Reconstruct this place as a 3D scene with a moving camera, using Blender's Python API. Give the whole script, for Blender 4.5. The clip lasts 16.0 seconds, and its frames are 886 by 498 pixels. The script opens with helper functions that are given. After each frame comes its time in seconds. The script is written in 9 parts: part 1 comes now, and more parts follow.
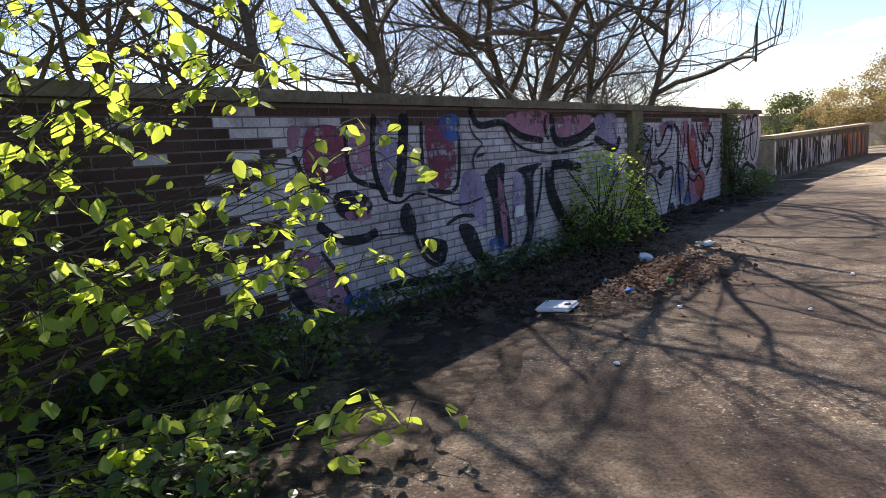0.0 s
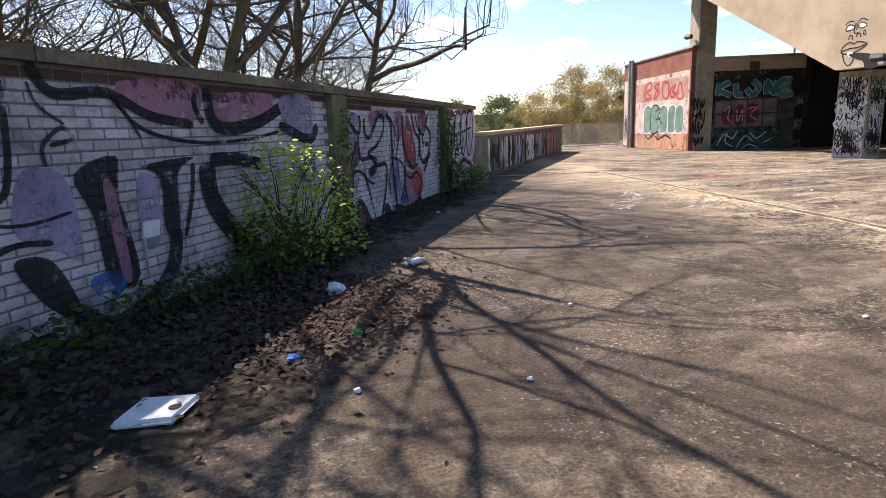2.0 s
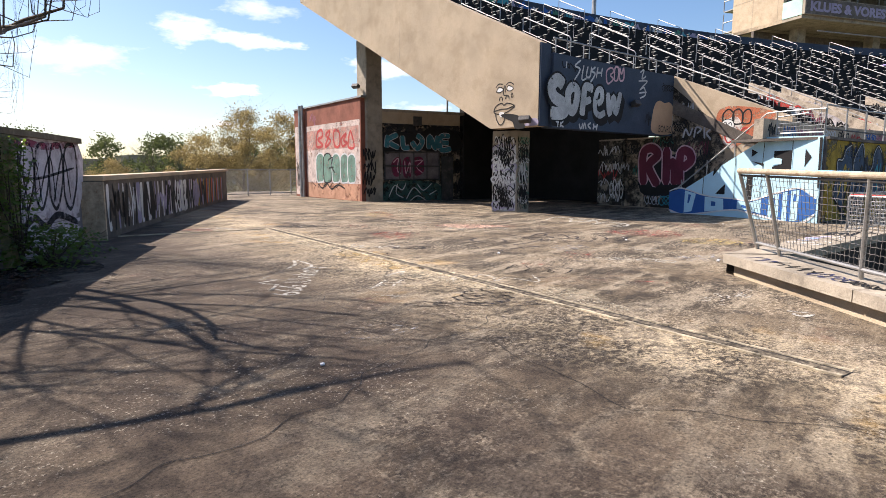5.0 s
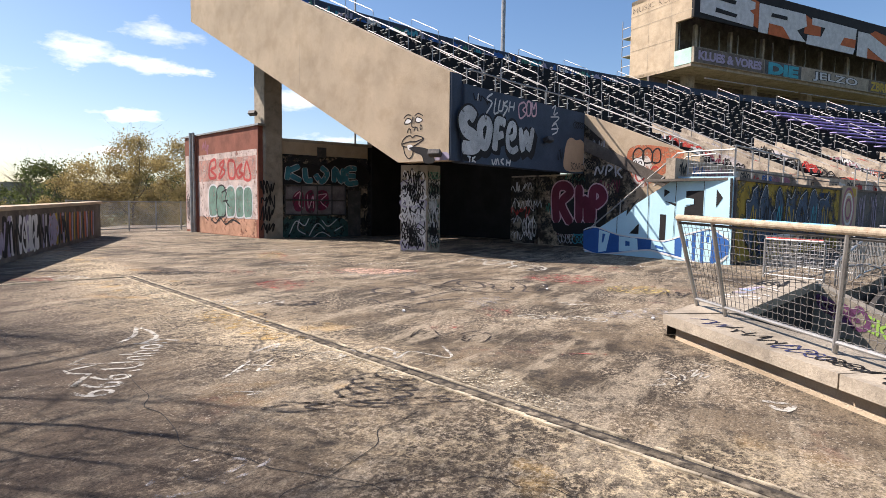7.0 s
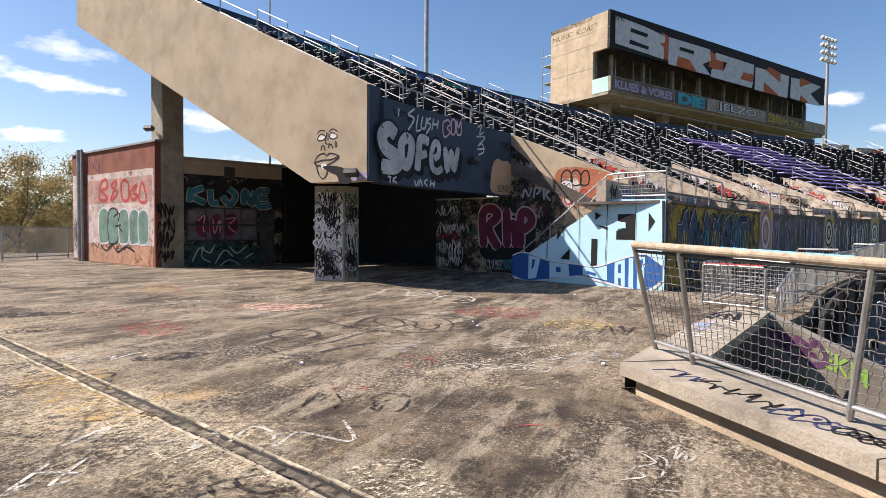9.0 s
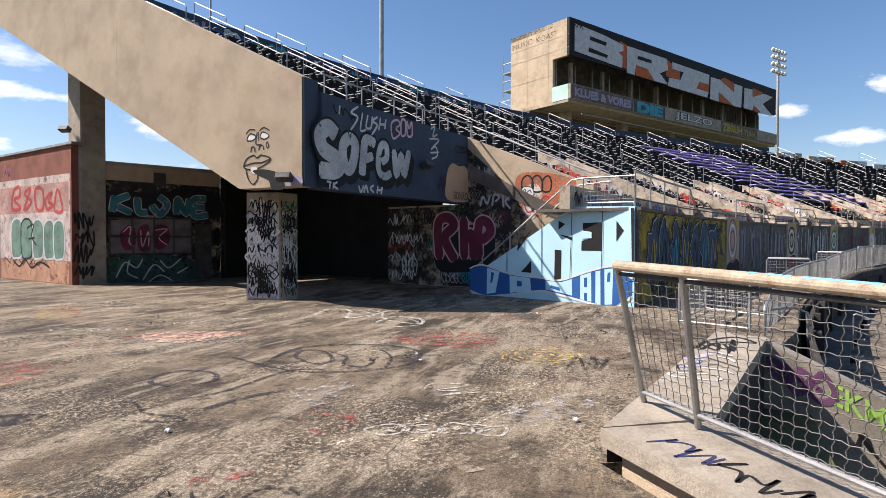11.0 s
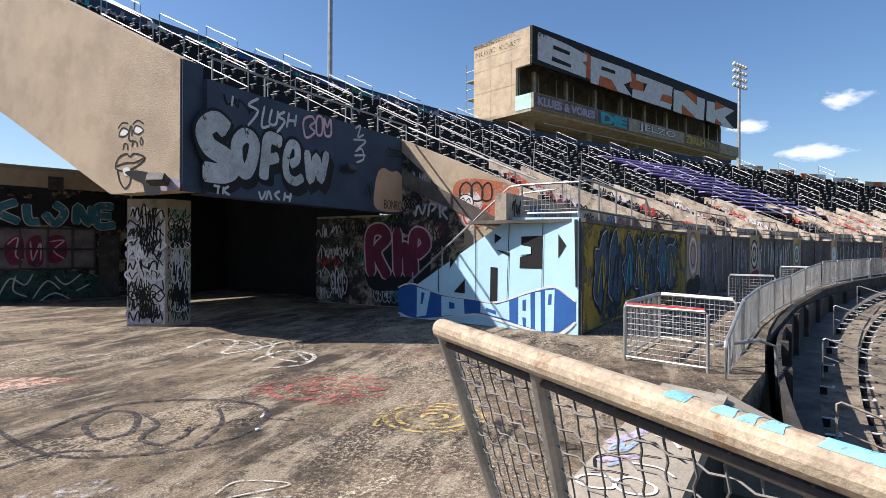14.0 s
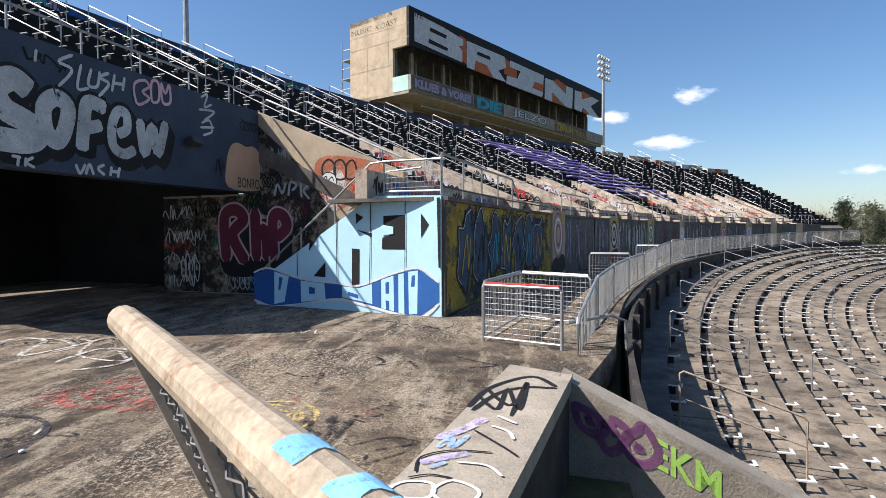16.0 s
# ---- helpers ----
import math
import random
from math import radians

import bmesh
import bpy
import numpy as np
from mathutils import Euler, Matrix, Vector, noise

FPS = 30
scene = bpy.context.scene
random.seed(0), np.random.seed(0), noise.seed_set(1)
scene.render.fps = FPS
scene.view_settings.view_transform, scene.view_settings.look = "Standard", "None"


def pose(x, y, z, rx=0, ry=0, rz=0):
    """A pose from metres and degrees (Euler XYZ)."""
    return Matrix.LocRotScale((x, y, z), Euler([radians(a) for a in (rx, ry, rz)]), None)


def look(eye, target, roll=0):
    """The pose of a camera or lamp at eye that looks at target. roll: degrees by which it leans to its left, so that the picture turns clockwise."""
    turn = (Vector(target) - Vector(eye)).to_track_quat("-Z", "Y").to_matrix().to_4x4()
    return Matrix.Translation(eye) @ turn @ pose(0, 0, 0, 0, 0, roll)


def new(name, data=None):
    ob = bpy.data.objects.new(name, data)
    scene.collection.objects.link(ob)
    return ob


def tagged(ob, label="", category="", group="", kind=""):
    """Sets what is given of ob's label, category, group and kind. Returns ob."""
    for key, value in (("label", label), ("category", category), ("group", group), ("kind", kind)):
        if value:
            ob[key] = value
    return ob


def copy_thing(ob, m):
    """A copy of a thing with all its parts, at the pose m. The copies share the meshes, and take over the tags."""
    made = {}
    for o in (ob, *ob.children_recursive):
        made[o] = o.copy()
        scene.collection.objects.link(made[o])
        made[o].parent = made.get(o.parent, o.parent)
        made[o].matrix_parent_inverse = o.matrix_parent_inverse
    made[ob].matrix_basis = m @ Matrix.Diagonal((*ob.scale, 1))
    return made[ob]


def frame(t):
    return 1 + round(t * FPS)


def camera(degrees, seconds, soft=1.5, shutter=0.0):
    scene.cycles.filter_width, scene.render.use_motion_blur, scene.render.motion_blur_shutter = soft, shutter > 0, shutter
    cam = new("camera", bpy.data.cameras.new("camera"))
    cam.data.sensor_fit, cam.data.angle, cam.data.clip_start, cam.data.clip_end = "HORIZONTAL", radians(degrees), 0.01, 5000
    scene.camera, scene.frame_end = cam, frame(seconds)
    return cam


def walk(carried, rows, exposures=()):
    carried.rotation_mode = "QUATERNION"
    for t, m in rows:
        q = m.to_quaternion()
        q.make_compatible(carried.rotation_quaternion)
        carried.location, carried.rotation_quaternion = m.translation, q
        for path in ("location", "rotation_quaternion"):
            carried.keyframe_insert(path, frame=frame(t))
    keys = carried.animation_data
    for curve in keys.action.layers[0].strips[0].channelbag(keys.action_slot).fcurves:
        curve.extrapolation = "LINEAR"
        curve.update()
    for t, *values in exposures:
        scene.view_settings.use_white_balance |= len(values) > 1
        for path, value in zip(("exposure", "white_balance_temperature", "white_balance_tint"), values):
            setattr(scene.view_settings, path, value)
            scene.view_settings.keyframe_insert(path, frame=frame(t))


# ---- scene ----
cam = camera(74.6, 16.0, soft=0.85)
PATH = [
    (0, (0.862, -0.986, 1.308), (0.716, 0.984, 0.995), -4.3),
    (0.5, (1.002, -0.443, 1.334), (1.038, 1.526, 0.989), -2.8),
    (1, (1.266, -0.01, 1.313), (1.528, 1.94, 0.957), -2.6),
    (1.5, (1.502, 0.39, 1.302), (1.98, 2.294, 0.917), -2.3),
    (2, (1.805, 0.822, 1.282), (2.5, 2.655, 0.884), -2.1),
    (2.5, (2.116, 1.255, 1.256), (2.969, 3.019, 0.853), -2.2),
    (3, (2.405, 1.691, 1.238), (3.457, 3.343, 0.834), -1.7),
    (3.5, (2.788, 2.032, 1.238), (4.008, 3.568, 0.849), -1.3),
    (4, (3.107, 2.437, 1.281), (4.396, 3.92, 0.906), -1.2),
    (4.5, (3.454, 2.807, 1.276), (4.895, 4.158, 0.96), -0.4),
    (6.8, (5.07, 3.838, 1.451), (6.79, 4.845, 1.285), 0.6),
    (7, (5.187, 3.87, 1.43), (6.922, 4.854, 1.278), 0.7),
    (7.5, (5.517, 3.955, 1.445), (7.292, 4.867, 1.324), 0.7),
    (8, (5.807, 4.127, 1.457), (7.614, 4.978, 1.358), 0.6),
    (8.5, (6.134, 4.295, 1.442), (7.964, 5.098, 1.356), 0.6),
    (9, (6.507, 4.395, 1.445), (8.355, 5.155, 1.378), 0.5),
    (11.5, (8.492, 4.673, 1.517), (10.388, 5.307, 1.479), 0.1),
    (12, (8.924, 4.57, 1.528), (10.821, 5.203, 1.487), 0.1),
    (12.5, (9.284, 4.517, 1.528), (11.183, 5.143, 1.495), 0.0),
    (13, (9.664, 4.484, 1.581), (11.568, 5.097, 1.565), 0.1),
    (13.5, (9.952, 4.36, 1.6), (11.864, 4.948, 1.596), 0.3),
    (14, (10.227, 4.235, 1.604), (12.151, 4.783, 1.605), 0.3),
    (14.5, (10.467, 4.197, 1.59), (12.406, 4.689, 1.588), 0.3),
    (15, (10.626, 4.139, 1.579), (12.581, 4.564, 1.57), 0.2),
    (15.5, (10.782, 4.031, 1.555), (12.752, 4.377, 1.533), 0.1),
    (16, (10.898, 3.928, 1.524), (12.891, 4.083, 1.471), -0.3),
]
walk(cam, [(t, look(eye, target, roll)) for t, eye, target, roll in PATH],
     exposures=((0, 1.25, 6900, 18), (1, 1.32, 6900, 19), (3.5, 1.12, 6900, 18), (4.5, 1.05, 6800, 17), (8, 0.82, 6700, 17), (12, 0.76, 6500, 16), (16, 0.72, 6250, 14)))

# ---- light ----
# The sun stands about 46 degrees up, beyond the brick wall; a clear spring sky.
SUN_AZ, SUN_EL = math.atan2(-0.23, 0.92), math.atan2(1.0, 0.948)
sun_dir = Vector((math.sin(SUN_AZ) * math.cos(SUN_EL), math.cos(SUN_AZ) * math.cos(SUN_EL), math.sin(SUN_EL)))
sun_data = bpy.data.lights.new("sun", "SUN")
sun_data.energy, sun_data.angle, sun_data.color = 5.0, radians(0.55), (1.0, 0.955, 0.88)
sun = new("sun", sun_data)
sun.matrix_world = look((0, 0, 60), Vector((0, 0, 60)) - sun_dir)
world = bpy.data.worlds.new("sky")
scene.world = world
world.use_nodes = True
wn = world.node_tree.nodes
wl = world.node_tree.links
wn.clear()
w_out, w_bg, w_sky = wn.new("ShaderNodeOutputWorld"), wn.new("ShaderNodeBackground"), wn.new("ShaderNodeTexSky")
w_sky.sky_type, w_sky.sun_disc = "NISHITA", False
w_sky.sun_elevation, w_sky.sun_rotation = SUN_EL, SUN_AZ
w_sky.air_density, w_sky.dust_density, w_sky.ozone_density = 1.0, 0.8, 2.2
w_bg.inputs["Strength"].default_value = 0.086
# small fair-weather clouds low in the sky: each a soft patch about a direction, its edge broken by noise
w_geo, w_map, w_noise, w_mix = wn.new("ShaderNodeTexCoord"), wn.new("ShaderNodeMapping"), wn.new("ShaderNodeTexNoise"), wn.new("ShaderNodeMixRGB")
w_map.inputs["Scale"].default_value = (9.0, 9.0, 24.0)
w_noise.inputs["Scale"].default_value, w_noise.inputs["Detail"].default_value, w_noise.inputs["Roughness"].default_value = 1.5, 7, 0.62
wl.new(w_geo.outputs["Generated"], w_map.inputs["Vector"])
wl.new(w_map.outputs["Vector"], w_noise.inputs["Vector"])


def w_math(kind, a, b):
    node = wn.new("ShaderNodeMath")
    node.operation = kind
    for socket, value in zip(node.inputs, (a, b)):
        if isinstance(value, (int, float)):
            socket.default_value = value
        else:
            wl.new(value, socket)
    return node.outputs[0]


cloud_cover = 0.0
for heading, height, wide, tall, thick in ((33.0, 0.200, 0.075, 0.016, 0.8), (37.0, 0.196, 0.05, 0.013, 1.0), (32.3, 0.126, 0.05, 0.010, 1.1), (35.5, 0.245, 0.07, 0.018, 0.55), (28.8, 0.21, 0.05, 0.016, 0.6),
                                            (46.0, 0.165, 0.045, 0.014, 0.8), (31.3, 0.074, 0.04, 0.007, 0.9), (50.0, 0.105, 0.045, 0.010, 0.7), (108.2, 0.212, 0.036, 0.013, 0.95), (106.5, 0.141, 0.036, 0.010, 0.95),
                                            (102.0, 0.186, 0.028, 0.010, 0.95), (121.6, 0.086, 0.03, 0.007, 0.7), (20.0, 0.16, 0.09, 0.03, 0.5)):
    a = radians(heading)
    rel = wn.new("ShaderNodeVectorMath")
    rel.operation = "SUBTRACT"
    flat_len = math.sqrt(1 - height * height)
    rel.inputs[1].default_value = (math.sin(a) * flat_len, math.cos(a) * flat_len, height)
    wl.new(w_geo.outputs["Generated"], rel.inputs[0])
    size = wn.new("ShaderNodeVectorMath")
    size.operation = "MULTIPLY"
    size.inputs[1].default_value = (1 / wide, 1 / wide, 1 / tall)
    wl.new(rel.outputs["Vector"], size.inputs[0])
    far = wn.new("ShaderNodeVectorMath")
    far.operation = "LENGTH"
    wl.new(size.outputs["Vector"], far.inputs[0])
    body = w_math("SUBTRACT", 1.0, far.outputs["Value"])
    body = w_math("ADD", body, w_math("MULTIPLY", w_math("SUBTRACT", w_noise.outputs["Fac"], 0.5), 4.0))
    body = w_math("MULTIPLY", w_math("MINIMUM", w_math("MAXIMUM", body, 0.0), 1.0), thick)
    body = w_math("MULTIPLY", body, w_math("LESS_THAN", far.outputs["Value"], 2.2))
    cloud_cover = w_math("MAXIMUM", cloud_cover, body)
w_mix.inputs["Color2"].default_value = (10.0, 10.2, 10.6, 1)
wl.new(cloud_cover, w_mix.inputs["Fac"])
w_sat = wn.new("ShaderNodeHueSaturation")
w_sat.inputs["Saturation"].default_value = 1.18
wl.new(w_sky.outputs["Color"], w_sat.inputs["Color"])
wl.new(w_sat.outputs["Color"], w_mix.inputs["Color1"])
wl.new(w_mix.outputs["Color"], w_bg.inputs["Color"])
wl.new(w_bg.outputs["Background"], w_out.inputs["Surface"])


# ---- materials ----
def material(name, color, rough=0.85, vary=0.25, grain=40.0, large=1.2, bump=0.15, metal=0.0, stain=None, stain_amount=0.0, per_object=0.0, spread=0.5):
    """A worn surface: a base colour varied at two scales, with fine relief; stain: a second colour in patches."""
    m = bpy.data.materials.new(name)
    m.use_nodes = True
    n, l = m.node_tree.nodes, m.node_tree.links
    b = n["Principled BSDF"]
    b.inputs["Roughness"].default_value, b.inputs["Metallic"].default_value = rough, metal
    b.inputs["Specular IOR Level"].default_value = 0.2 if rough > 0.6 else 0.5
    geo = n.new("ShaderNodeNewGeometry")

    def noise_at(scale, detail=6, roughness=0.6):
        t = n.new("ShaderNodeTexNoise")
        t.inputs["Scale"].default_value, t.inputs["Detail"].default_value, t.inputs["Roughness"].default_value = scale, detail, roughness
        l.new(geo.outputs["Position"], t.inputs["Vector"])
        return t.outputs["Fac"]

    def mapped(value, a, c, lo, hi):
        r = n.new("ShaderNodeMapRange")
        for key, v in (("From Min", a), ("From Max", c), ("To Min", lo), ("To Max", hi)):
            r.inputs[key].default_value = v
        l.new(value, r.inputs["Value"])
        return r.outputs["Result"]

    def times(a, c):
        t = n.new("ShaderNodeMath")
        t.operation = "MULTIPLY"
        l.new(a, t.inputs[0]), l.new(c, t.inputs[1])
        return t.outputs[0]

    fine, broad = noise_at(grain, 5), noise_at(large, 5)
    shade = times(mapped(fine, 0.3, 0.7, 1 - vary * 0.6, 1 + vary * 0.6), mapped(broad, 0.3, 0.7, 1 - vary, 1 + vary))
    if per_object:
        info = n.new("ShaderNodeObjectInfo")
        shade = times(shade, mapped(info.outputs["Random"], 0, 1, 1 - per_object, 1 + per_object))
    base = n.new("ShaderNodeRGB")
    base.outputs[0].default_value = (*color, 1)
    colour = base.outputs[0]
    if stain:
        mix = n.new("ShaderNodeMixRGB")
        mix.inputs["Color2"].default_value = (*stain, 1)
        l.new(colour, mix.inputs["Color1"])
        l.new(mapped(noise_at(large * 2.3, 7, 0.65), spread, spread + 0.16, 0, stain_amount), mix.inputs["Fac"])
        colour = mix.outputs["Color"]
    v = n.new("ShaderNodeVectorMath")
    v.operation = "SCALE"
    l.new(colour, v.inputs[0]), l.new(shade, v.inputs["Scale"])
    l.new(v.outputs["Vector"], b.inputs["Base Color"])
    if bump:
        bp = n.new("ShaderNodeBump")
        bp.inputs["Strength"].default_value, bp.inputs["Distance"].default_value = bump, 0.02
        l.new(fine, bp.inputs["Height"]), l.new(bp.outputs["Normal"], b.inputs["Normal"])
    return m


def worn(name, color, cover=0.5, scale=7.0):
    """Old spray paint on a floor, worn through in patches."""
    m = material(name, color, 0.95, 0.3, 30, 2.0, 0.2)
    n, l = m.node_tree.nodes, m.node_tree.links
    geo, t, r = n.new("ShaderNodeNewGeometry"), n.new("ShaderNodeTexNoise"), n.new("ShaderNodeMapRange")
    t.inputs["Scale"].default_value, t.inputs["Detail"].default_value, t.inputs["Roughness"].default_value = scale, 8, 0.75
    for key, v in (("From Min", 0.62 - 0.3 * cover), ("From Max", 0.74 - 0.3 * cover), ("To Min", 0.0), ("To Max", 0.85)):
        r.inputs[key].default_value = v
    l.new(geo.outputs["Position"], t.inputs["Vector"]), l.new(t.outputs["Fac"], r.inputs["Value"])
    l.new(r.outputs["Result"], n["Principled BSDF"].inputs["Alpha"])
    return m


def floor_material():
    """Brown concrete: dark stains, pale worn zones beside the expansion joint, speckle, yellowed patches."""
    m = bpy.data.materials.new("weathered_concrete_floor")
    m.use_nodes = True
    n, l = m.node_tree.nodes, m.node_tree.links
    b = n["Principled BSDF"]
    b.inputs["Roughness"].default_value = 0.93
    b.inputs["Specular IOR Level"].default_value = 0.25
    geo = n.new("ShaderNodeNewGeometry")

    def tex(scale, detail=8, rough=0.68, stretch=None):
        t = n.new("ShaderNodeTexNoise")
        t.inputs["Scale"].default_value, t.inputs["Detail"].default_value, t.inputs["Roughness"].default_value = scale, detail, rough
        if stretch:
            mp = n.new("ShaderNodeMapping")
            mp.inputs["Scale"].default_value, mp.inputs["Rotation"].default_value = stretch, (0, 0, 0.5)
            l.new(geo.outputs["Position"], mp.inputs["Vector"]), l.new(mp.outputs["Vector"], t.inputs["Vector"])
        else:
            l.new(geo.outputs["Position"], t.inputs["Vector"])
        return t.outputs["Fac"]

    def ramp(value, a, c, lo=0.0, hi=1.0):
        r = n.new("ShaderNodeMapRange")
        for key, v in (("From Min", a), ("From Max", c), ("To Min", lo), ("To Max", hi)):
            r.inputs[key].default_value = v
        l.new(value, r.inputs["Value"])
        return r.outputs["Result"]

    def op(kind, x, y):
        o = n.new("ShaderNodeMath")
        o.operation = kind
        for i, v in enumerate((x, y)):
            if isinstance(v, (int, float)):
                o.inputs[i].default_value = v
            else:
                l.new(v, o.inputs[i])
        return o.outputs[0]

    def mix(fac, under, over):
        x = n.new("ShaderNodeMixRGB")
        l.new(fac, x.inputs["Fac"])
        if isinstance(under, tuple):
            x.inputs["Color1"].default_value = (*under, 1)
        else:
            l.new(under, x.inputs["Color1"])
        x.inputs["Color2"].default_value = (*over, 1)
        return x.outputs["Color"]

    col = mix(ramp(tex(0.7), 0.44, 0.56), (0.045, 0.034, 0.024), (0.165, 0.125, 0.083))
    col = mix(ramp(tex(1.6, 10, 0.72, (0.35, 1.6, 1)), 0.5, 0.58, 0, 0.8), col, (0.30, 0.245, 0.175))
    col = mix(ramp(tex(4.5, 10, 0.8), 0.52, 0.6, 0, 0.85), col, (0.04, 0.032, 0.025))
    speck = ramp(tex(22, 8, 0.8), 0.5, 0.57)
    # distance from the expansion joint
    dot, shift = n.new("ShaderNodeVectorMath"), None
    dot.operation = "DOT_PRODUCT"
    dot.inputs[1].default_value = (-0.955, 0.297, 0.0)
    l.new(geo.outputs["Position"], dot.inputs[0])
    dist = op("ADD", dot.outputs["Value"], 0.955 * 11.75 - 0.297 * 14.4)
    near = op("MULTIPLY", ramp(dist, -0.8, -0.1), ramp(dist, 1.7, 0.15))
    zone = op("MULTIPLY", near, ramp(tex(0.6), 0.36, 0.56))
    vor, warp, bent = n.new("ShaderNodeTexVoronoi"), n.new("ShaderNodeTexNoise"), n.new("ShaderNodeVectorMath")
    vor.feature, bent.operation = "DISTANCE_TO_EDGE", "MULTIPLY_ADD"
    vor.inputs["Scale"].default_value, warp.inputs["Scale"].default_value, warp.inputs["Detail"].default_value = 13.0, 9.0, 5.0
    bent.inputs[1].default_value = (0.16, 0.16, 0.0)
    l.new(geo.outputs["Position"], warp.inputs["Vector"]), l.new(warp.outputs["Color"], bent.inputs[0]), l.new(geo.outputs["Position"], bent.inputs[2])
    l.new(bent.outputs["Vector"], vor.inputs["Vector"])
    craze = op("MULTIPLY", ramp(vor.outputs["Distance"], 0.13, 0.03), ramp(tex(0.75, 4), 0.47, 0.55))
    pale = op("MAXIMUM", ramp(tex(13, 8, 0.8), 0.5, 0.56), op("MULTIPLY", craze, ramp(tex(20, 6, 0.8), 0.38, 0.5)))
    col = mix(op("MULTIPLY", zone, pale), col, (0.60, 0.48, 0.31))
    col = mix(op("MULTIPLY", op("MULTIPLY", craze, 0.6), ramp(tex(0.33, 3), 0.52, 0.6)), col, (0.42, 0.34, 0.24))
    col = mix(op("MULTIPLY", op("MULTIPLY", near, ramp(tex(0.9, 3), 0.58, 0.68)), 0.7), col, (0.50, 0.30, 0.08))
    col = mix(op("MULTIPLY", ramp(tex(0.4, 4), 0.44, 0.56), op("MULTIPLY", speck, 0.85)), col, (0.44, 0.36, 0.26))
    col = mix(op("MULTIPLY", ramp(tex(2.4, 9, 0.75), 0.54, 0.64), 0.85), col, (0.04, 0.033, 0.027))
    col = mix(op("MULTIPLY", ramp(tex(0.45, 5), 0.6, 0.7), op("MULTIPLY", ramp(tex(5), 0.45, 0.6), 0.35)), col, (0.30, 0.09, 0.07))
    grime = op("MULTIPLY", ramp(dist, 0.7, 2.4), ramp(tex(1.1, 8, 0.7), 0.36, 0.56, 0.4, 0.95))
    col = mix(op("MULTIPLY", grime, 0.88), col, (0.07, 0.05, 0.037))
    col = mix(op("MULTIPLY", ramp(tex(34, 4, 0.7), 0.585, 0.63, 0, 0.7), ramp(tex(0.9, 6, 0.7), 0.48, 0.58)), col, (0.48, 0.42, 0.33))
    col = mix(ramp(tex(27, 5, 0.75), 0.41, 0.36, 0, 0.8), col, (0.03, 0.026, 0.022))
    grain = tex(55, 8, 0.75)
    v = n.new("ShaderNodeVectorMath")
    v.operation = "SCALE"
    l.new(col, v.inputs[0]), l.new(ramp(grain, 0.36, 0.64, 0.45, 1.55), v.inputs["Scale"])
    l.new(v.outputs["Vector"], b.inputs["Base Color"])
    bp = n.new("ShaderNodeBump")
    bp.inputs["Strength"].default_value, bp.inputs["Distance"].default_value = 0.6, 0.025
    l.new(op("ADD", grain, tex(9)), bp.inputs["Height"]), l.new(bp.outputs["Normal"], b.inputs["Normal"])
    return m


M_FLOOR = floor_material()


def crackle(m, scale, colour, width, where):
    """Long thin cracks in patches over a floor material."""
    n, l = m.node_tree.nodes, m.node_tree.links
    b = n["Principled BSDF"]
    src = b.inputs["Base Color"].links[0].from_socket
    geo, vor, warp, add = n.new("ShaderNodeNewGeometry"), n.new("ShaderNodeTexVoronoi"), n.new("ShaderNodeTexNoise"), n.new("ShaderNodeVectorMath")
    warp.inputs["Scale"].default_value, add.operation = 3.0, "MULTIPLY_ADD"
    add.inputs[1].default_value = (0.25, 0.25, 0.0)
    vor.feature = "DISTANCE_TO_EDGE"
    vor.inputs["Scale"].default_value = scale
    l.new(geo.outputs["Position"], warp.inputs["Vector"]), l.new(warp.outputs["Color"], add.inputs[0]), l.new(geo.outputs["Position"], add.inputs[2])
    l.new(add.outputs["Vector"], vor.inputs["Vector"])
    line, patch, mul, mix = n.new("ShaderNodeMapRange"), n.new("ShaderNodeMapRange"), n.new("ShaderNodeMath"), n.new("ShaderNodeMixRGB")
    zone = n.new("ShaderNodeTexNoise")
    zone.inputs["Scale"].default_value, zone.inputs["Detail"].default_value = where, 4
    l.new(geo.outputs["Position"], zone.inputs["Vector"])
    for node, v in ((line, (0.0, width, 1, 0)), (patch, (0.5, 0.6, 0, 0.8))):
        for key, x in zip(("From Min", "From Max", "To Min", "To Max"), v):
            node.inputs[key].default_value = x
    l.new(vor.outputs["Distance"], line.inputs["Value"]), l.new(zone.outputs["Fac"], patch.inputs["Value"])
    mul.operation = "MULTIPLY"
    l.new(line.outputs["Result"], mul.inputs[0]), l.new(patch.outputs["Result"], mul.inputs[1])
    mix.inputs["Color2"].default_value = (*colour, 1)
    l.new(mul.outputs[0], mix.inputs["Fac"]), l.new(src, mix.inputs["Color1"]), l.new(mix.outputs["Color"], b.inputs["Base Color"])


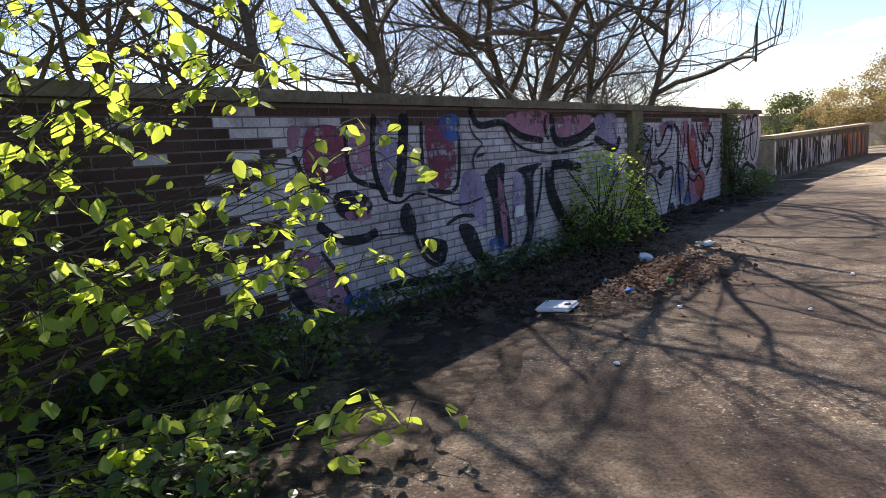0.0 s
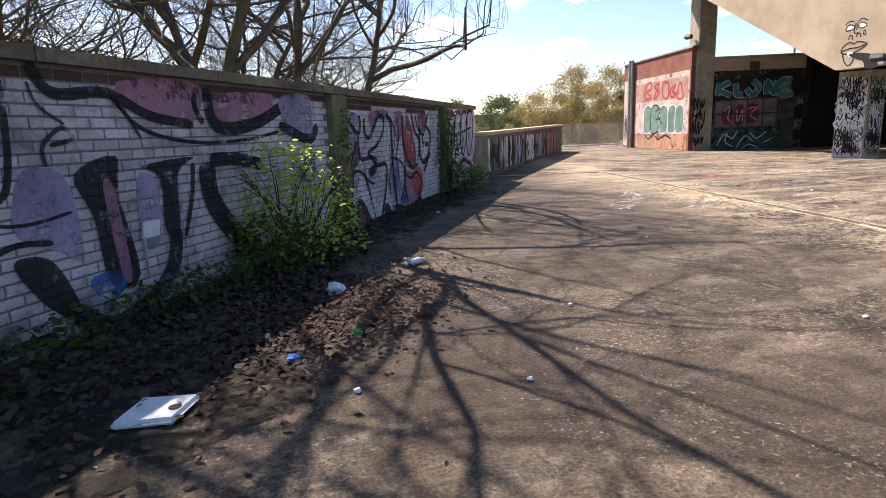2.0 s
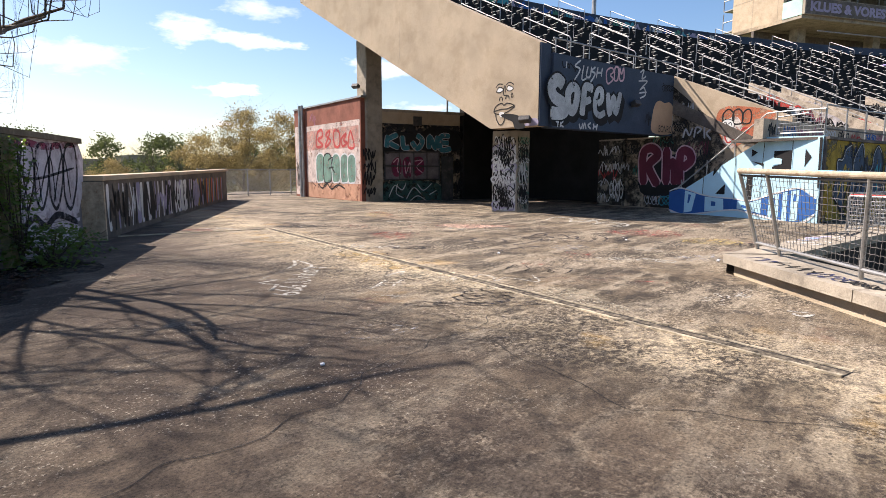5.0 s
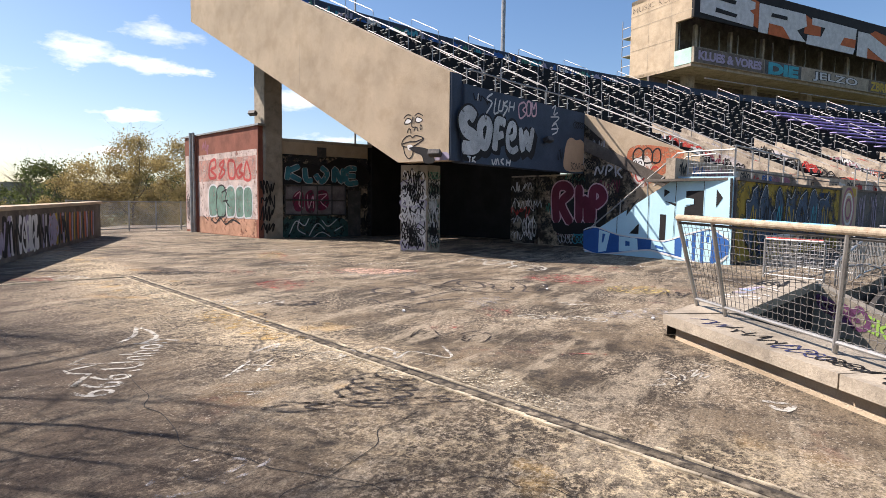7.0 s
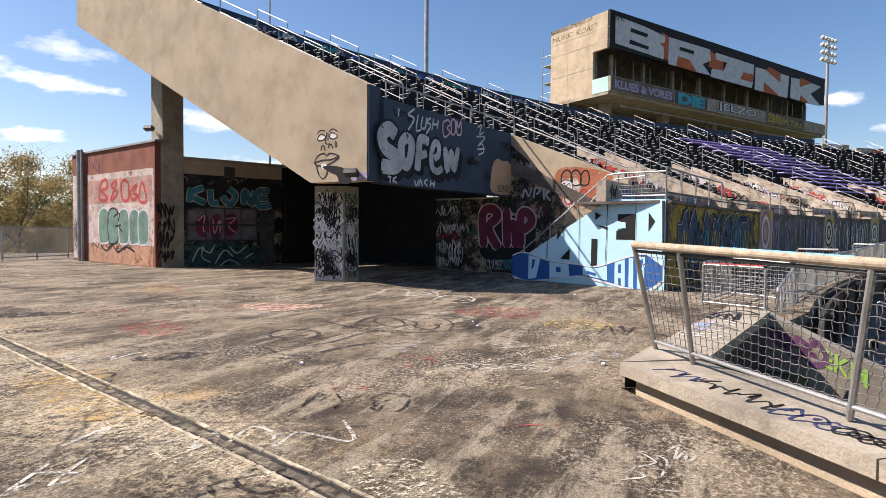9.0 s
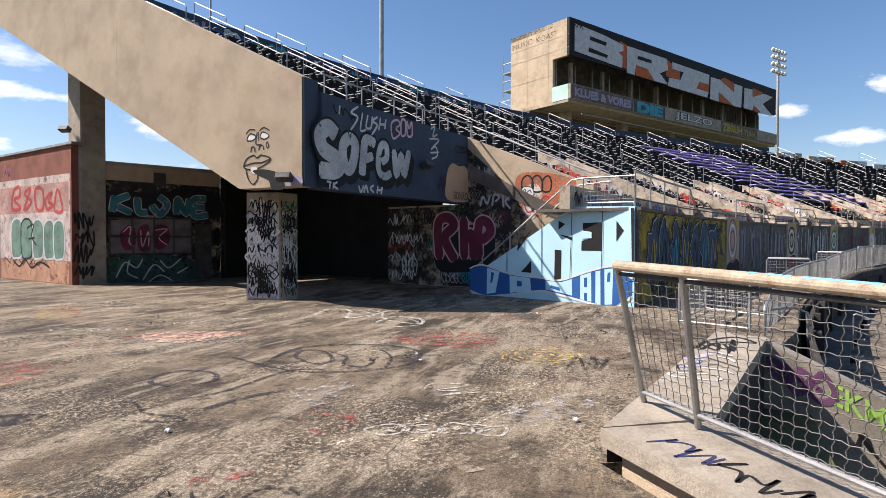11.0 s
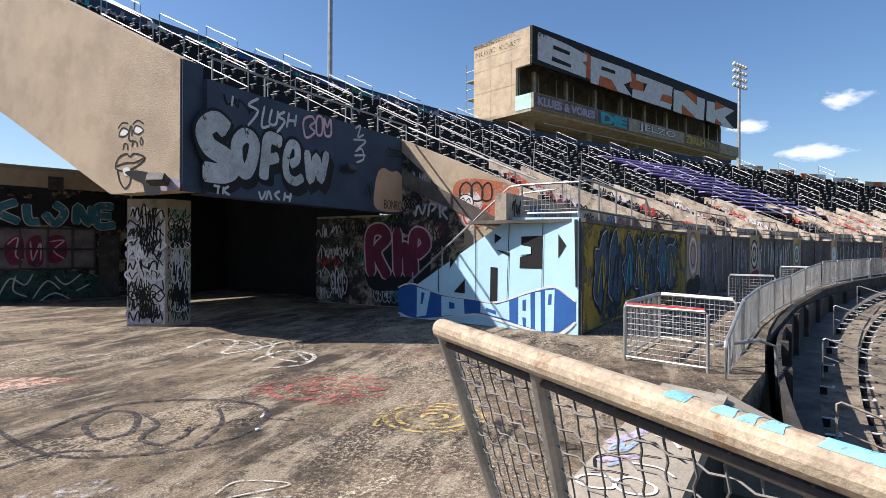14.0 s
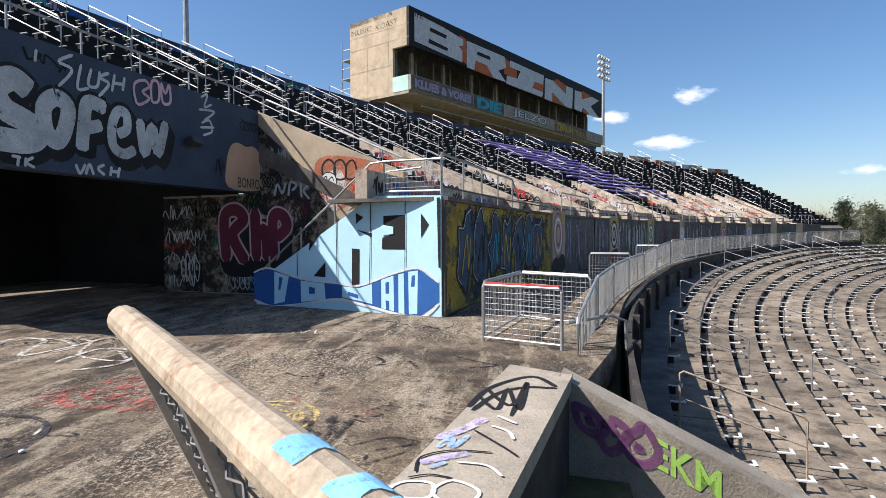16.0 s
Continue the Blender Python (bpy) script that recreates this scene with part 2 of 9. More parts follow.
crackle(M_FLOOR, 0.35, (0.06, 0.05, 0.04), 0.004, 0.2)
M_BEIGE = material("beige_concrete", (0.47, 0.37, 0.26), 0.9, 0.16, 60, 0.7, 0.6, stain=(0.37, 0.28, 0.185), stain_amount=0.5, spread=0.46)
M_CONC = material("grey_concrete", (0.32, 0.275, 0.215), 0.9, 0.25, 45, 1.4, 0.4, stain=(0.17, 0.145, 0.115), stain_amount=0.6)
M_DARKC = material("dark_stain_and_shade_concrete", (0.13, 0.11, 0.095), 0.9, 0.35, 30, 1.2, 0.4, stain=(0.22, 0.19, 0.15), stain_amount=0.6)
M_BLUE = material("slate_blue_paint", (0.05, 0.066, 0.095), 0.8, 0.22, 30, 1.1, 0.2, stain=(0.045, 0.06, 0.085), stain_amount=0.7)
M_SKYB = material("pale_blue_paint", (0.46, 0.70, 0.80), 0.75, 0.08, 40, 1.5, 0.15)
M_DEEPB = material("deep_blue_paint", (0.03, 0.11, 0.33), 0.75, 0.15, 40, 1.5, 0.15)
M_BLACK = material("black_paint", (0.018, 0.017, 0.017), 0.7, 0.3, 40, 1.5, 0.15)
M_WHITE = material("white_spray_paint", (0.66, 0.65, 0.63), 0.75, 0.15, 30, 1.4, 0.12)
M_SILVER = material("silver_spray_paint", (0.50, 0.50, 0.50), 0.6, 0.18, 30, 2.0, 0.12)
M_PINK = material("faded_pink_paint", (0.33, 0.14, 0.19), 0.8, 0.25, 30, 1.6, 0.12)
M_RED = material("red_spray_paint", (0.42, 0.045, 0.04), 0.75, 0.25, 30, 1.4, 0.12)
M_MAROON = material("maroon_paint", (0.15, 0.028, 0.048), 0.75, 0.25, 30, 1.4, 0.12)
M_ORANGE = material("orange_paint", (0.45, 0.12, 0.045), 0.75, 0.2, 30, 1.4, 0.12)
M_GREEN = material("green_paint", (0.06, 0.20, 0.14), 0.75, 0.25, 30, 1.4, 0.12)
M_TEAL = material("teal_paint", (0.05, 0.30, 0.36), 0.75, 0.2, 30, 1.4, 0.12)
M_YELLOW = material("mustard_paint", (0.42, 0.29, 0.05), 0.75, 0.25, 30, 1.4, 0.12)
M_PURPLE = material("purple_paint", (0.50, 0.42, 0.76), 0.7, 0.25, 30, 0.8, 0.12)
M_MINT = material("mint_paint", (0.42, 0.62, 0.53), 0.75, 0.15, 30, 1.4, 0.12)
M_LIME = material("lime_spray_paint", (0.38, 0.62, 0.12), 0.75, 0.2, 30, 1.4, 0.12)
M_TAN = material("tan_patch_paint", (0.50, 0.33, 0.21), 0.8, 0.12, 30, 1.4, 0.12)
M_STEEL = material("galvanised_steel", (0.34, 0.335, 0.325), 0.5, 0.25, 60, 3.0, 0.1, metal=0.6, stain=(0.26, 0.15, 0.08), stain_amount=0.45, spread=0.58)
M_RUST = material("weathered_rail", (0.40, 0.325, 0.235), 0.7, 0.3, 90, 9.0, 0.25, metal=0.15, stain=(0.24, 0.11, 0.05), stain_amount=0.8, spread=0.55)
M_DARKST = material("dark_steel_sheet", (0.055, 0.052, 0.05), 0.6, 0.4, 30, 2.0, 0.15, metal=0.3, stain=(0.12, 0.10, 0.09), stain_amount=0.7)
M_SEATBLK = material("black_bleacher", (0.014, 0.014, 0.015), 0.8, 0.35, 30, 1.1, 0.15)
M_SEATLITE = material("pale_bracket", (0.58, 0.57, 0.54), 0.7, 0.2, 30, 1.4, 0.1)
M_TREAD = material("bleacher_tread", (0.20, 0.162, 0.12), 0.92, 0.4, 22, 0.9, 0.6, stain=(0.07, 0.056, 0.043), stain_amount=0.95, spread=0.49, per_object=0.22)
M_BRICK = material("red_brick", (0.25, 0.095, 0.065), 0.88, 0.25, 40, 1.6, 0.3, per_object=0.2)
M_OLDBRK = material("old_dark_brick", (0.085, 0.05, 0.042), 0.9, 0.3, 40, 1.6, 0.35, per_object=0.25)
M_WBRICK = material("white_painted_brick", (0.45, 0.41, 0.43), 0.85, 0.3, 50, 1.8, 0.4, stain=(0.15, 0.105, 0.125), stain_amount=0.7, per_object=0.16, spread=0.5)
M_WIRE = material("crimped_steel_wire", (0.15, 0.14, 0.13), 0.65, 0.3, 60, 3.0, 0.1, metal=0.3)
M_LAV = material("lavender_paint", (0.34, 0.30, 0.40), 0.8, 0.2, 30, 1.6, 0.15)
M_MOSS = material("mossy_concrete", (0.17, 0.15, 0.085), 0.95, 0.4, 25, 2.0, 0.4, stain=(0.09, 0.10, 0.04), stain_amount=0.8)
M_COPING = material("mossy_brown_coping", (0.16, 0.125, 0.085), 0.95, 0.35, 25, 2.0, 0.4, stain=(0.26, 0.22, 0.16), stain_amount=0.6)
M_MORTAR = material("painted_mortar", (0.17, 0.15, 0.15), 0.95, 0.25, 50, 1.8, 0.3)
M_DARK = material("near_black_room_shade", (0.02, 0.019, 0.018), 0.9, 0.3, 30, 1.4, 0.2)
M_GRASS = material("dry_grass", (0.10, 0.105, 0.045), 0.95, 0.4, 8, 0.06, 0.3, stain=(0.15, 0.12, 0.07), stain_amount=0.7)


# ---- builders ----
CX, CY = 3.8, -68.8  # the centre of the curved stands


def pol(deg, r, z=None):
    a = radians(deg)
    p = (CX + r * math.sin(a), CY + r * math.cos(a))
    return p if z is None else (*p, z)


def part(name, bm, mat, parent=None, label=""):
    me = bpy.data.meshes.new(name)
    bmesh.ops.recalc_face_normals(bm, faces=bm.faces)
    bm.to_mesh(me)
    bm.free()
    me.materials.append(mat)
    ob = new(name, me)
    if parent:
        ob.parent = parent
    if label:
        ob["label"] = label
    return ob


def thing(name, label, category, group="", kind="", at=(0, 0, 0)):
    ob = new(name)
    ob.location = at
    return tagged(ob, label, category, group, kind)


def solid(name, bm, mat, label, category="", group="", kind="structure"):
    return tagged(part(name, bm, mat), label, category, group, kind)


def prism(bm, poly, z0, z1):
    """A vertical prism; z0 and z1 may be a number or one value a corner."""
    k = len(poly)
    lo = [z0] * k if isinstance(z0, (int, float)) else z0
    hi = [z1] * k if isinstance(z1, (int, float)) else z1
    a = [bm.verts.new((*p, z)) for p, z in zip(poly, lo)]
    b = [bm.verts.new((*p, z)) for p, z in zip(poly, hi)]
    bm.faces.new(a[::-1]), bm.faces.new(b)
    for i in range(k):
        j = (i + 1) % k
        bm.faces.new((a[i], a[j], b[j], b[i]))
    return bm


def box(bm, m, sx, sy, sz):
    """A box centred on m."""
    v = [bm.verts.new(m @ Vector((x * sx / 2, y * sy / 2, z * sz / 2))) for x in (-1, 1) for y in (-1, 1) for z in (-1, 1)]
    for f in ((0, 1, 3, 2), (4, 6, 7, 5), (0, 4, 5, 1), (2, 3, 7, 6), (0, 2, 6, 4), (1, 5, 7, 3)):
        bm.faces.new([v[i] for i in f])
    return bm


def slab(bm, p, q, thick, z0, z1, side=0.0):
    """An upright slab from p to q; side shifts it to the right of the line."""
    d = (Vector(q) - Vector(p)).normalized()
    r = Vector((d.y, -d.x))
    a, b = r * (side - thick / 2), r * (side + thick / 2)
    P, Q = Vector(p), Vector(q)
    return prism(bm, [tuple(P + a), tuple(Q + a), tuple(Q + b), tuple(P + b)], z0, z1)


def tube(bm, pts, r, n=8, closed=False):
    """A round bar through the points; r is one radius or one for each point."""
    pts = [Vector(p) for p in pts]
    rings = []
    for i, p in enumerate(pts):
        a, b = pts[max(i - 1, 0)], pts[min(i + 1, len(pts) - 1)]
        d = (b - a).normalized() if (b - a).length > 1e-6 else Vector((0, 0, 1))
        u = d.cross(Vector((0, 0, 1)))
        if u.length < 0.05:
            u = d.cross(Vector((1, 0, 0)))
        u.normalize()
        w = d.cross(u)
        rr = r[i] if isinstance(r, (list, tuple)) else r
        rings.append([bm.verts.new(p + (u * math.cos(6.28319 * k / n) + w * math.sin(6.28319 * k / n)) * rr) for k in range(n)])
    for a, b in zip(rings, rings[1:]):
        for k in range(n):
            bm.faces.new((a[k], a[(k + 1) % n], b[(k + 1) % n], b[k]))
    if n > 2:
        bm.faces.new(rings[0][::-1]), bm.faces.new(rings[-1])
    return bm


def arc(bm, d0, d1, r0, r1, z0, z1, step=1.0):
    """A curved block between two angles, radii and heights. z1 may be a pair: its height at r0 and r1; z0 too."""
    k = max(1, int(math.ceil(abs(d1 - d0) / step)))
    za, zb = z0 if isinstance(z0, tuple) else (z0, z0)
    zc, zd = z1 if isinstance(z1, tuple) else (z1, z1)
    prev = None
    for i in range(k + 1):
        d = d0 + (d1 - d0) * i / k
        cur = [bm.verts.new(pol(d, r0, za)), bm.verts.new(pol(d, r1, zb)), bm.verts.new(pol(d, r1, zd)), bm.verts.new(pol(d, r0, zc))]
        if prev:
            for a in range(4):
                bm.faces.new((prev[a], prev[(a + 1) % 4], cur[(a + 1) % 4], cur[a]))
        else:
            bm.faces.new(cur)
        prev = cur
    bm.faces.new(prev[::-1])
    return bm


def B():
    return bmesh.new()


# ---- ground and floor ----
def ground_height(r):
    pts = ((0, -9.5), (46, -9.5), (47, -8.9), (70, -3.0), (72.4, -2.6), (72.6, -0.5), (108, -0.5), (135, -2.5), (220, -6), (3200, -10))
    for (a, za), (b, zb) in zip(pts, pts[1:]):
        if r <= b:
            return za + (zb - za) * (r - a) / (b - a)
    return pts[-1][1]


bm = B()
rings = []
for r in (2, 25, 50, 60, 70, 72.4, 72.6, 80, 90, 100, 108, 120, 135, 170, 220, 400, 900, 3200):
    rings.append([bm.verts.new((*pol(a * 5, r), ground_height(r))) for a in range(72)])
bm.faces.new(rings[0])
for a, b in zip(rings, rings[1:]):
    for k in range(72):
        bm.faces.new((a[k], a[(k + 1) % 72], b[(k + 1) % 72], b[k]))
solid("ground", bm, M_GRASS, "dry grassy ground around the stadium", "ground")

floor_outline = [(12.06, 4.9), (5.96, -0.12), (7, -8), (-12, -20), (-15, -10), (-11.5, -11.3), (8.1, 15.2), (18.5, 27.6), (22.3, 34.2), (25.4, 37)]
floor_outline += [pol(d, 104) for d in (18, 30, 45, 60)] + [pol(60 - 2 * k, 72.6) for k in range(25)] + [(15.9, 3.3), (12.3, 4.3)]
floor_ob = solid("floor", prism(B(), floor_outline, -0.4, 0.0), M_FLOOR, "worn brown concrete concourse floor with cracks and paint", "floor")

# ---- brick parapet wall beside the concourse ----
W0, WU = Vector((0.6, 5.0)), Vector((0.601, 0.799))
WALL_H = 1.88


def on_wall(s, z, out=0.0):
    """A place on the brick wall: metres along it, height, metres proud of it."""
    p = W0 + WU * s
    return Vector((p.x + 0.799 * out, p.y - 0.601 * out, z))


wall_brick = thing("wall_brick", "long brick parapet wall covered with white, black and pink graffiti", "wall", kind="structure")
bm = B()
slab(bm, tuple(W0 - WU * 12), tuple(W0 + WU * 12.55), 0.28, -0.4, WALL_H - 0.09, side=-0.127)
part("wall_core", bm, M_MORTAR, wall_brick)
for k in range(14):
    bm = B()
    a, b = -12 + k * 1.755, -12 + (k + 1) * 1.755 - 0.012
    slab(bm, tuple(W0 + WU * a), tuple(W0 + WU * b), 0.46, WALL_H - 0.09, WALL_H + random.uniform(-0.006, 0.006), side=-0.13)
    part("coping_stone", bm, M_COPING, wall_brick)
for s in (4.45, 9.55):
    bm = B()
    c = on_wall(s, 0.9, 0.05)
    box(bm, Matrix.Translation((c.x, c.y, (WALL_H - 0.1) / 2)) @ pose(0, 0, 0, 0, 0, math.degrees(math.atan2(0.799, 0.601))), 0.42, 0.12, WALL_H - 0.1)
    part("pilaster", bm, M_MOSS, wall_brick, "moss-streaked pilaster")

wall_low = thing("wall_low", "low concrete parapet with vertical streaks of graffiti", "wall", kind="structure")
LOW0, LOW1 = (8.45, 15.05), (18.7, 27.5)
part("wall_body", slab(B(), LOW0, LOW1, 0.35, -0.4, [1.12, 1.3, 1.3, 1.12], side=-0.1), M_DARKC, wall_low)
part("coping", slab(B(), (8.4, 15.0), (18.74, 27.55), 0.5, [1.12, 1.3, 1.3, 1.12], [1.21, 1.39, 1.39, 1.21], side=-0.1), M_BEIGE, wall_low)

# ---- upper stand: beige wing wall, blue fascia, pillars, soffit ----
WING = 10.46  # the angle of the wing wall
CUT = 15.25  # the angle at which the lower rows begin
RAKE = 0.489
R_FRONT, R_BACK, R_LOW = 81.5, 95.1, 77.4


def rake(r):
    return 4.2 + RAKE * (r - R_FRONT)


def radial_plate(bm, deg, outline, thick):
    """An upright plate on a radius: outline of (radius, height) pairs."""
    half = math.degrees(thick / 2 / 85)
    a = [bm.verts.new(pol(deg - half, r, z)) for r, z in outline]
    b = [bm.verts.new(pol(deg + half, r, z)) for r, z in outline]
    bm.faces.new(a), bm.faces.new(b[::-1])
    for i in range(len(a)):
        j = (i + 1) % len(a)
        bm.faces.new((a[i], b[i], b[j], a[j]))
    return bm


stand = thing("upper_stand", "abandoned raked grandstand with black and purple bench rows", "grandstand")
part("wing_wall", radial_plate(B(), WING + 0.16, [(81.5, 2.6), (83.35, 2.6), (95.1, 8.68), (95.1, 11.5), (81.5, 4.87)], 0.45), M_BEIGE, stand, "sunlit beige concrete wing wall")
part("fascia", arc(B(), WING + 0.32, CUT, 81.35, 81.75, 2.56, 4.62, 0.5), M_BLUE, stand, "slate-blue painted fascia with silver letters")
part("wing_end", arc(B(), WING + 0.02, WING + 0.32, 81.45, 81.53, 2.59, 4.86, 0.5), M_BLUE, stand, "slate-blue painted end of the wing wall")
# raked slab with steps
STAND_END = 61.0
bm = B()
arc(bm, WING + 0.32, CUT, 81.75, 95.0, (2.9, 2.9 + RAKE * 13.2), (4.0, 4.0 + RAKE * 13.2), 0.75)
arc(bm, CUT, 50.0, R_LOW, 95.0, (1.6, 2.9 + RAKE * 13.2), (4.0 - RAKE * 4.35, 4.0 + RAKE * 13.2), 1.0)
for q in range(5):
    cut = 12.4 - 0.76 * q
    arc(bm, 50.0 + 2.2 * q, 52.2 + 2.2 * q, R_LOW, 81.75 + cut, (1.6, 2.9 + RAKE * cut), (4.0 - RAKE * 4.35, 4.0 + RAKE * cut), 1.1)
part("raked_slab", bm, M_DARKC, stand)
TREAD_D = 0.76


def row_end(k):
    """The angle at which a row stops: the rear rows end sooner."""
    return STAND_END - 2.2 * max(0, k - 11)


for k in range(-5, 17):
    r0 = R_FRONT + 0.3 + k * TREAD_D
    d0 = WING + 0.32 if k >= 0 else CUT + 0.25
    z = rake(r0)
    part("step", arc(B(), d0, row_end(k), r0, r0 + TREAD_D + 0.02, z - 0.4, z, 1.0), M_SEATBLK, stand)
part("back_parapet", arc(B(), WING + 0.32, 50.0, 94.7, 95.0, 9.0, 11.0, 1.0), M_BLUE, stand, "rear parapet covered with blue graffiti")

# the dark room below; its darkness is put into the near-black wall colour
room = thing("wall_room", "unlit room under the grandstand behind an open front", "room", kind="structure")
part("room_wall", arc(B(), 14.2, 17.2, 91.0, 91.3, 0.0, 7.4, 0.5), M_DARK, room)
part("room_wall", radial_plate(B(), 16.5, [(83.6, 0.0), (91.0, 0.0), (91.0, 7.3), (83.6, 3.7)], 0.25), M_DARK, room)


def pillar_at(corners, z1, label, name="pillar", mat=M_CONC, kind="structure"):
    bm = prism(B(), corners, 0.0, z1)
    bmesh.ops.bevel(bm, geom=[e for e in bm.edges if abs(e.verts[0].co.z - e.verts[1].co.z) > 0.5], offset=0.025, segments=2, affect="EDGES")
    return tagged(part(name, bm, mat), label, "pillar", kind=kind)


pillar_a = pillar_at([(19.86, 13.7), (20.05, 12.86), (20.6, 12.72), (20.75, 13.5)], 2.6, "square concrete pillar covered with black and white tags")
column_b = pillar_at([(21.85, 21.45), (22.5, 21.15), (22.75, 22.0), (22.1, 22.3)], 6.9, "tall grey concrete column carrying the wing wall")
pier_c = pillar_at([(25.8, 11.6), (26.1, 12.75), (27.0, 12.5), (26.7, 11.4)], 2.56, "concrete pier with white tags under the grandstand")
wall_tag = solid("wall_tagged", radial_plate(B(), CUT + 0.12, [(77.4, 0.0), (83.2, 0.0), (83.2, 2.56), (81.7, 2.56), (81.7, 4.6), (81.5, 4.66), (77.4, 2.95), (77.4, 0)][:7], 0.3),
                 M_BEIGE, "beige side wall of the grandstand with red and black graffiti", "wall")

# ---- brick kiosk ----
kiosk = thing("kiosk", "flat-roofed brick and plaster kiosk with a shuttered window", "building")
K0, K1, K2 = (21.7, 21.68), (26.0, 19.55), (23.65, 28.7)
bm = slab(B(), (22.3, 21.33), K1, 0.25, 0.0, 3.9, side=-0.13)
part("front_wall", bm, M_BEIGE, kiosk)
part("roof", prism(B(), [(22.2, 21.4), (26.15, 19.4), (30, 26), (24, 29)], 3.9, 4.02), M_CONC, kiosk)
part("end_wall", slab(B(), K1, (29.6, 25.9), 0.25, 0.0, 3.9, side=-0.13), M_BEIGE, kiosk)
part("brick_wall", slab(B(), K0, K2, 0.3, 0.0, 4.45, side=0.15), M_BRICK, kiosk, "red brick side wall with graffiti")
part("brick_return", slab(B(), K0, (22.1, 21.5), 0.3, 0.0, 4.45, side=-0.2), M_BRICK, kiosk)
part("parapet_cap", slab(B(), (21.65, 21.5), (23.67, 28.75), 0.42, 4.45, 4.52, side=0.14), M_STEEL, kiosk)

# ---- RED stair block ----
R0, R1 = Vector((23.27, 9.0)), Vector((21.44, 4.78))
RU = (R1 - R0).normalized()
stair = thing("stair_block", "concrete stair with a pale blue painted side wall", "stairs")


def red_at(s, z, out=0.0):
    p = R0 + RU * s
    n = Vector((RU.y, -RU.x))
    return Vector((p.x + n.x * out, p.y + n.y * out, z))


bm = B()
outline = [(0.0, 0.0), (4.6, 0.0), (4.6, 2.22), (3.1, 2.26), (0.25, 0.62), (0.0, 0.5)]
a = [bm.verts.new(red_at(s, z, 0)) for s, z in outline]
b = [bm.verts.new(red_at(s, z, -0.22)) for s, z in outline]
bm.faces.new(a), bm.faces.new(b[::-1])
for i in range(6):
    bm.faces.new((a[i], b[i], b[(i + 1) % 6], a[(i + 1) % 6]))
part("side_wall", bm, M_SKYB, stair, "pale blue mural wall")
for k in range(13):
    bm = B()
    s = 0.15 + k * 0.275
    c0, c1 = red_at(min(s, 3.3), 0, -0.22), red_at(4.32, 0, -0.22)
    prism(bm, [(c0.x, c0.y), (c1.x, c1.y), (c1.x + 1.9, c1.y - 0.6), (c0.x + 1.9, c0.y - 0.6)], 0.158 * k, 0.158 * (k + 1))
    part("step", bm, M_CONC, stair)

# ---- enclosures along the back of the concourse ----
CABS = ((13.5, 20.95), (22.2, 27.5), (28.5, 32.35), (33.2, 36.7), (37.3, 42.4), (43.1, 45.8), (46.6, 49.1), (49.9, 52.5), (53.3, 55.7))
R_CAB = 75.6


def enclosure(d0, d1, first):
    cab = thing("enclosure", "dark steel-clad storage enclosure under the grandstand walkway", "enclosure", "enclosures along the concourse")
    part("roof_slab", arc(B(), d0, d1, R_CAB - 0.06, 78.0, 2.13, 2.2, 0.7), M_DARKC, cab)
    n = max(3, round(math.radians(d1 - d0) * R_CAB / 1.25))
    for k in range(n):
        a, b = d0 + (d1 - d0) * k / n, d0 + (d1 - d0) * (k + 1) / n - 0.03
        part("panel", arc(B(), a, b, R_CAB + 0.02 * (k % 2), R_CAB + 0.08, 0.02, 2.13, 2), M_DARKST, cab)
    return cab


cabs = [enclosure(a, b, i == 0) for i, (a, b) in enumerate(CABS)]
for (a, b), (c, d) in zip(CABS, CABS[1:]):
    tagged(part("pier", arc(B(), b, c, R_CAB - 0.05, R_CAB + 0.4, 0.0, 2.3, 1), M_BEIGE), "cream concrete pier with bright graffiti between enclosures", "pier", "piers along the concourse", "structure")

# ---- press box ----
pb = thing("press_box", "long raised press box with open front and graffiti fascia", "building")
PB0, PB1 = Vector((68.0, 11.6)), Vector((107.0, -14.4))
PU = (PB1 - PB0).normalized()
PN = Vector((-PU.y, PU.x))
PBL = (PB1 - PB0).length


def pbox(s, t):
    p = PB0 + PU * s + PN * t
    return (p.x, p.y)


def pb_block(bm, s0, s1, t0, t1, z0, z1):
    return prism(bm, [pbox(s0, t0), pbox(s1, t0), pbox(s1, t1), pbox(s0, t1)], z0, z1)


Z_PB = (15.4, 17.2, 20.1, 23.9)
part("fascia", pb_block(B(), 0, PBL, 0, 0.3, Z_PB[2], Z_PB[3]), M_BLACK, pb, "black fascia with giant silver letters")
part("roof", pb_block(B(), 0, PBL, 0.3, 8.4, Z_PB[3] - 0.5, Z_PB[3] - 0.05), M_CONC, pb)
part("side_wall", pb_block(B(), 0, 0.35, 2.2, 8.4, Z_PB[0], Z_PB[3] - 0.05), M_BEIGE, pb)
part("upper_side_wall", pb_block(B(), -0.02, 0.33, 0.3, 2.2, Z_PB[2], Z_PB[3] - 0.05), M_BEIGE, pb)
part("balcony_front", pb_block(B(), -0.02, PBL, -0.2, 0.1, Z_PB[0] + 0.3, Z_PB[1]), M_CONC, pb)
part("balcony_side", pb_block(B(), -0.04, 0.26, 0.1, 2.2, Z_PB[0] + 0.3, Z_PB[1]), M_MINT, pb)
part("floor_slab", pb_block(B(), 0, PBL, 0.1, 8.4, Z_PB[0], Z_PB[0] + 0.35), M_CONC, pb)
# Back, inner and base walls take the darker concrete colour.
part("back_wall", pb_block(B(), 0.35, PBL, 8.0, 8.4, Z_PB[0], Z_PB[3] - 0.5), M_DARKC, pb)
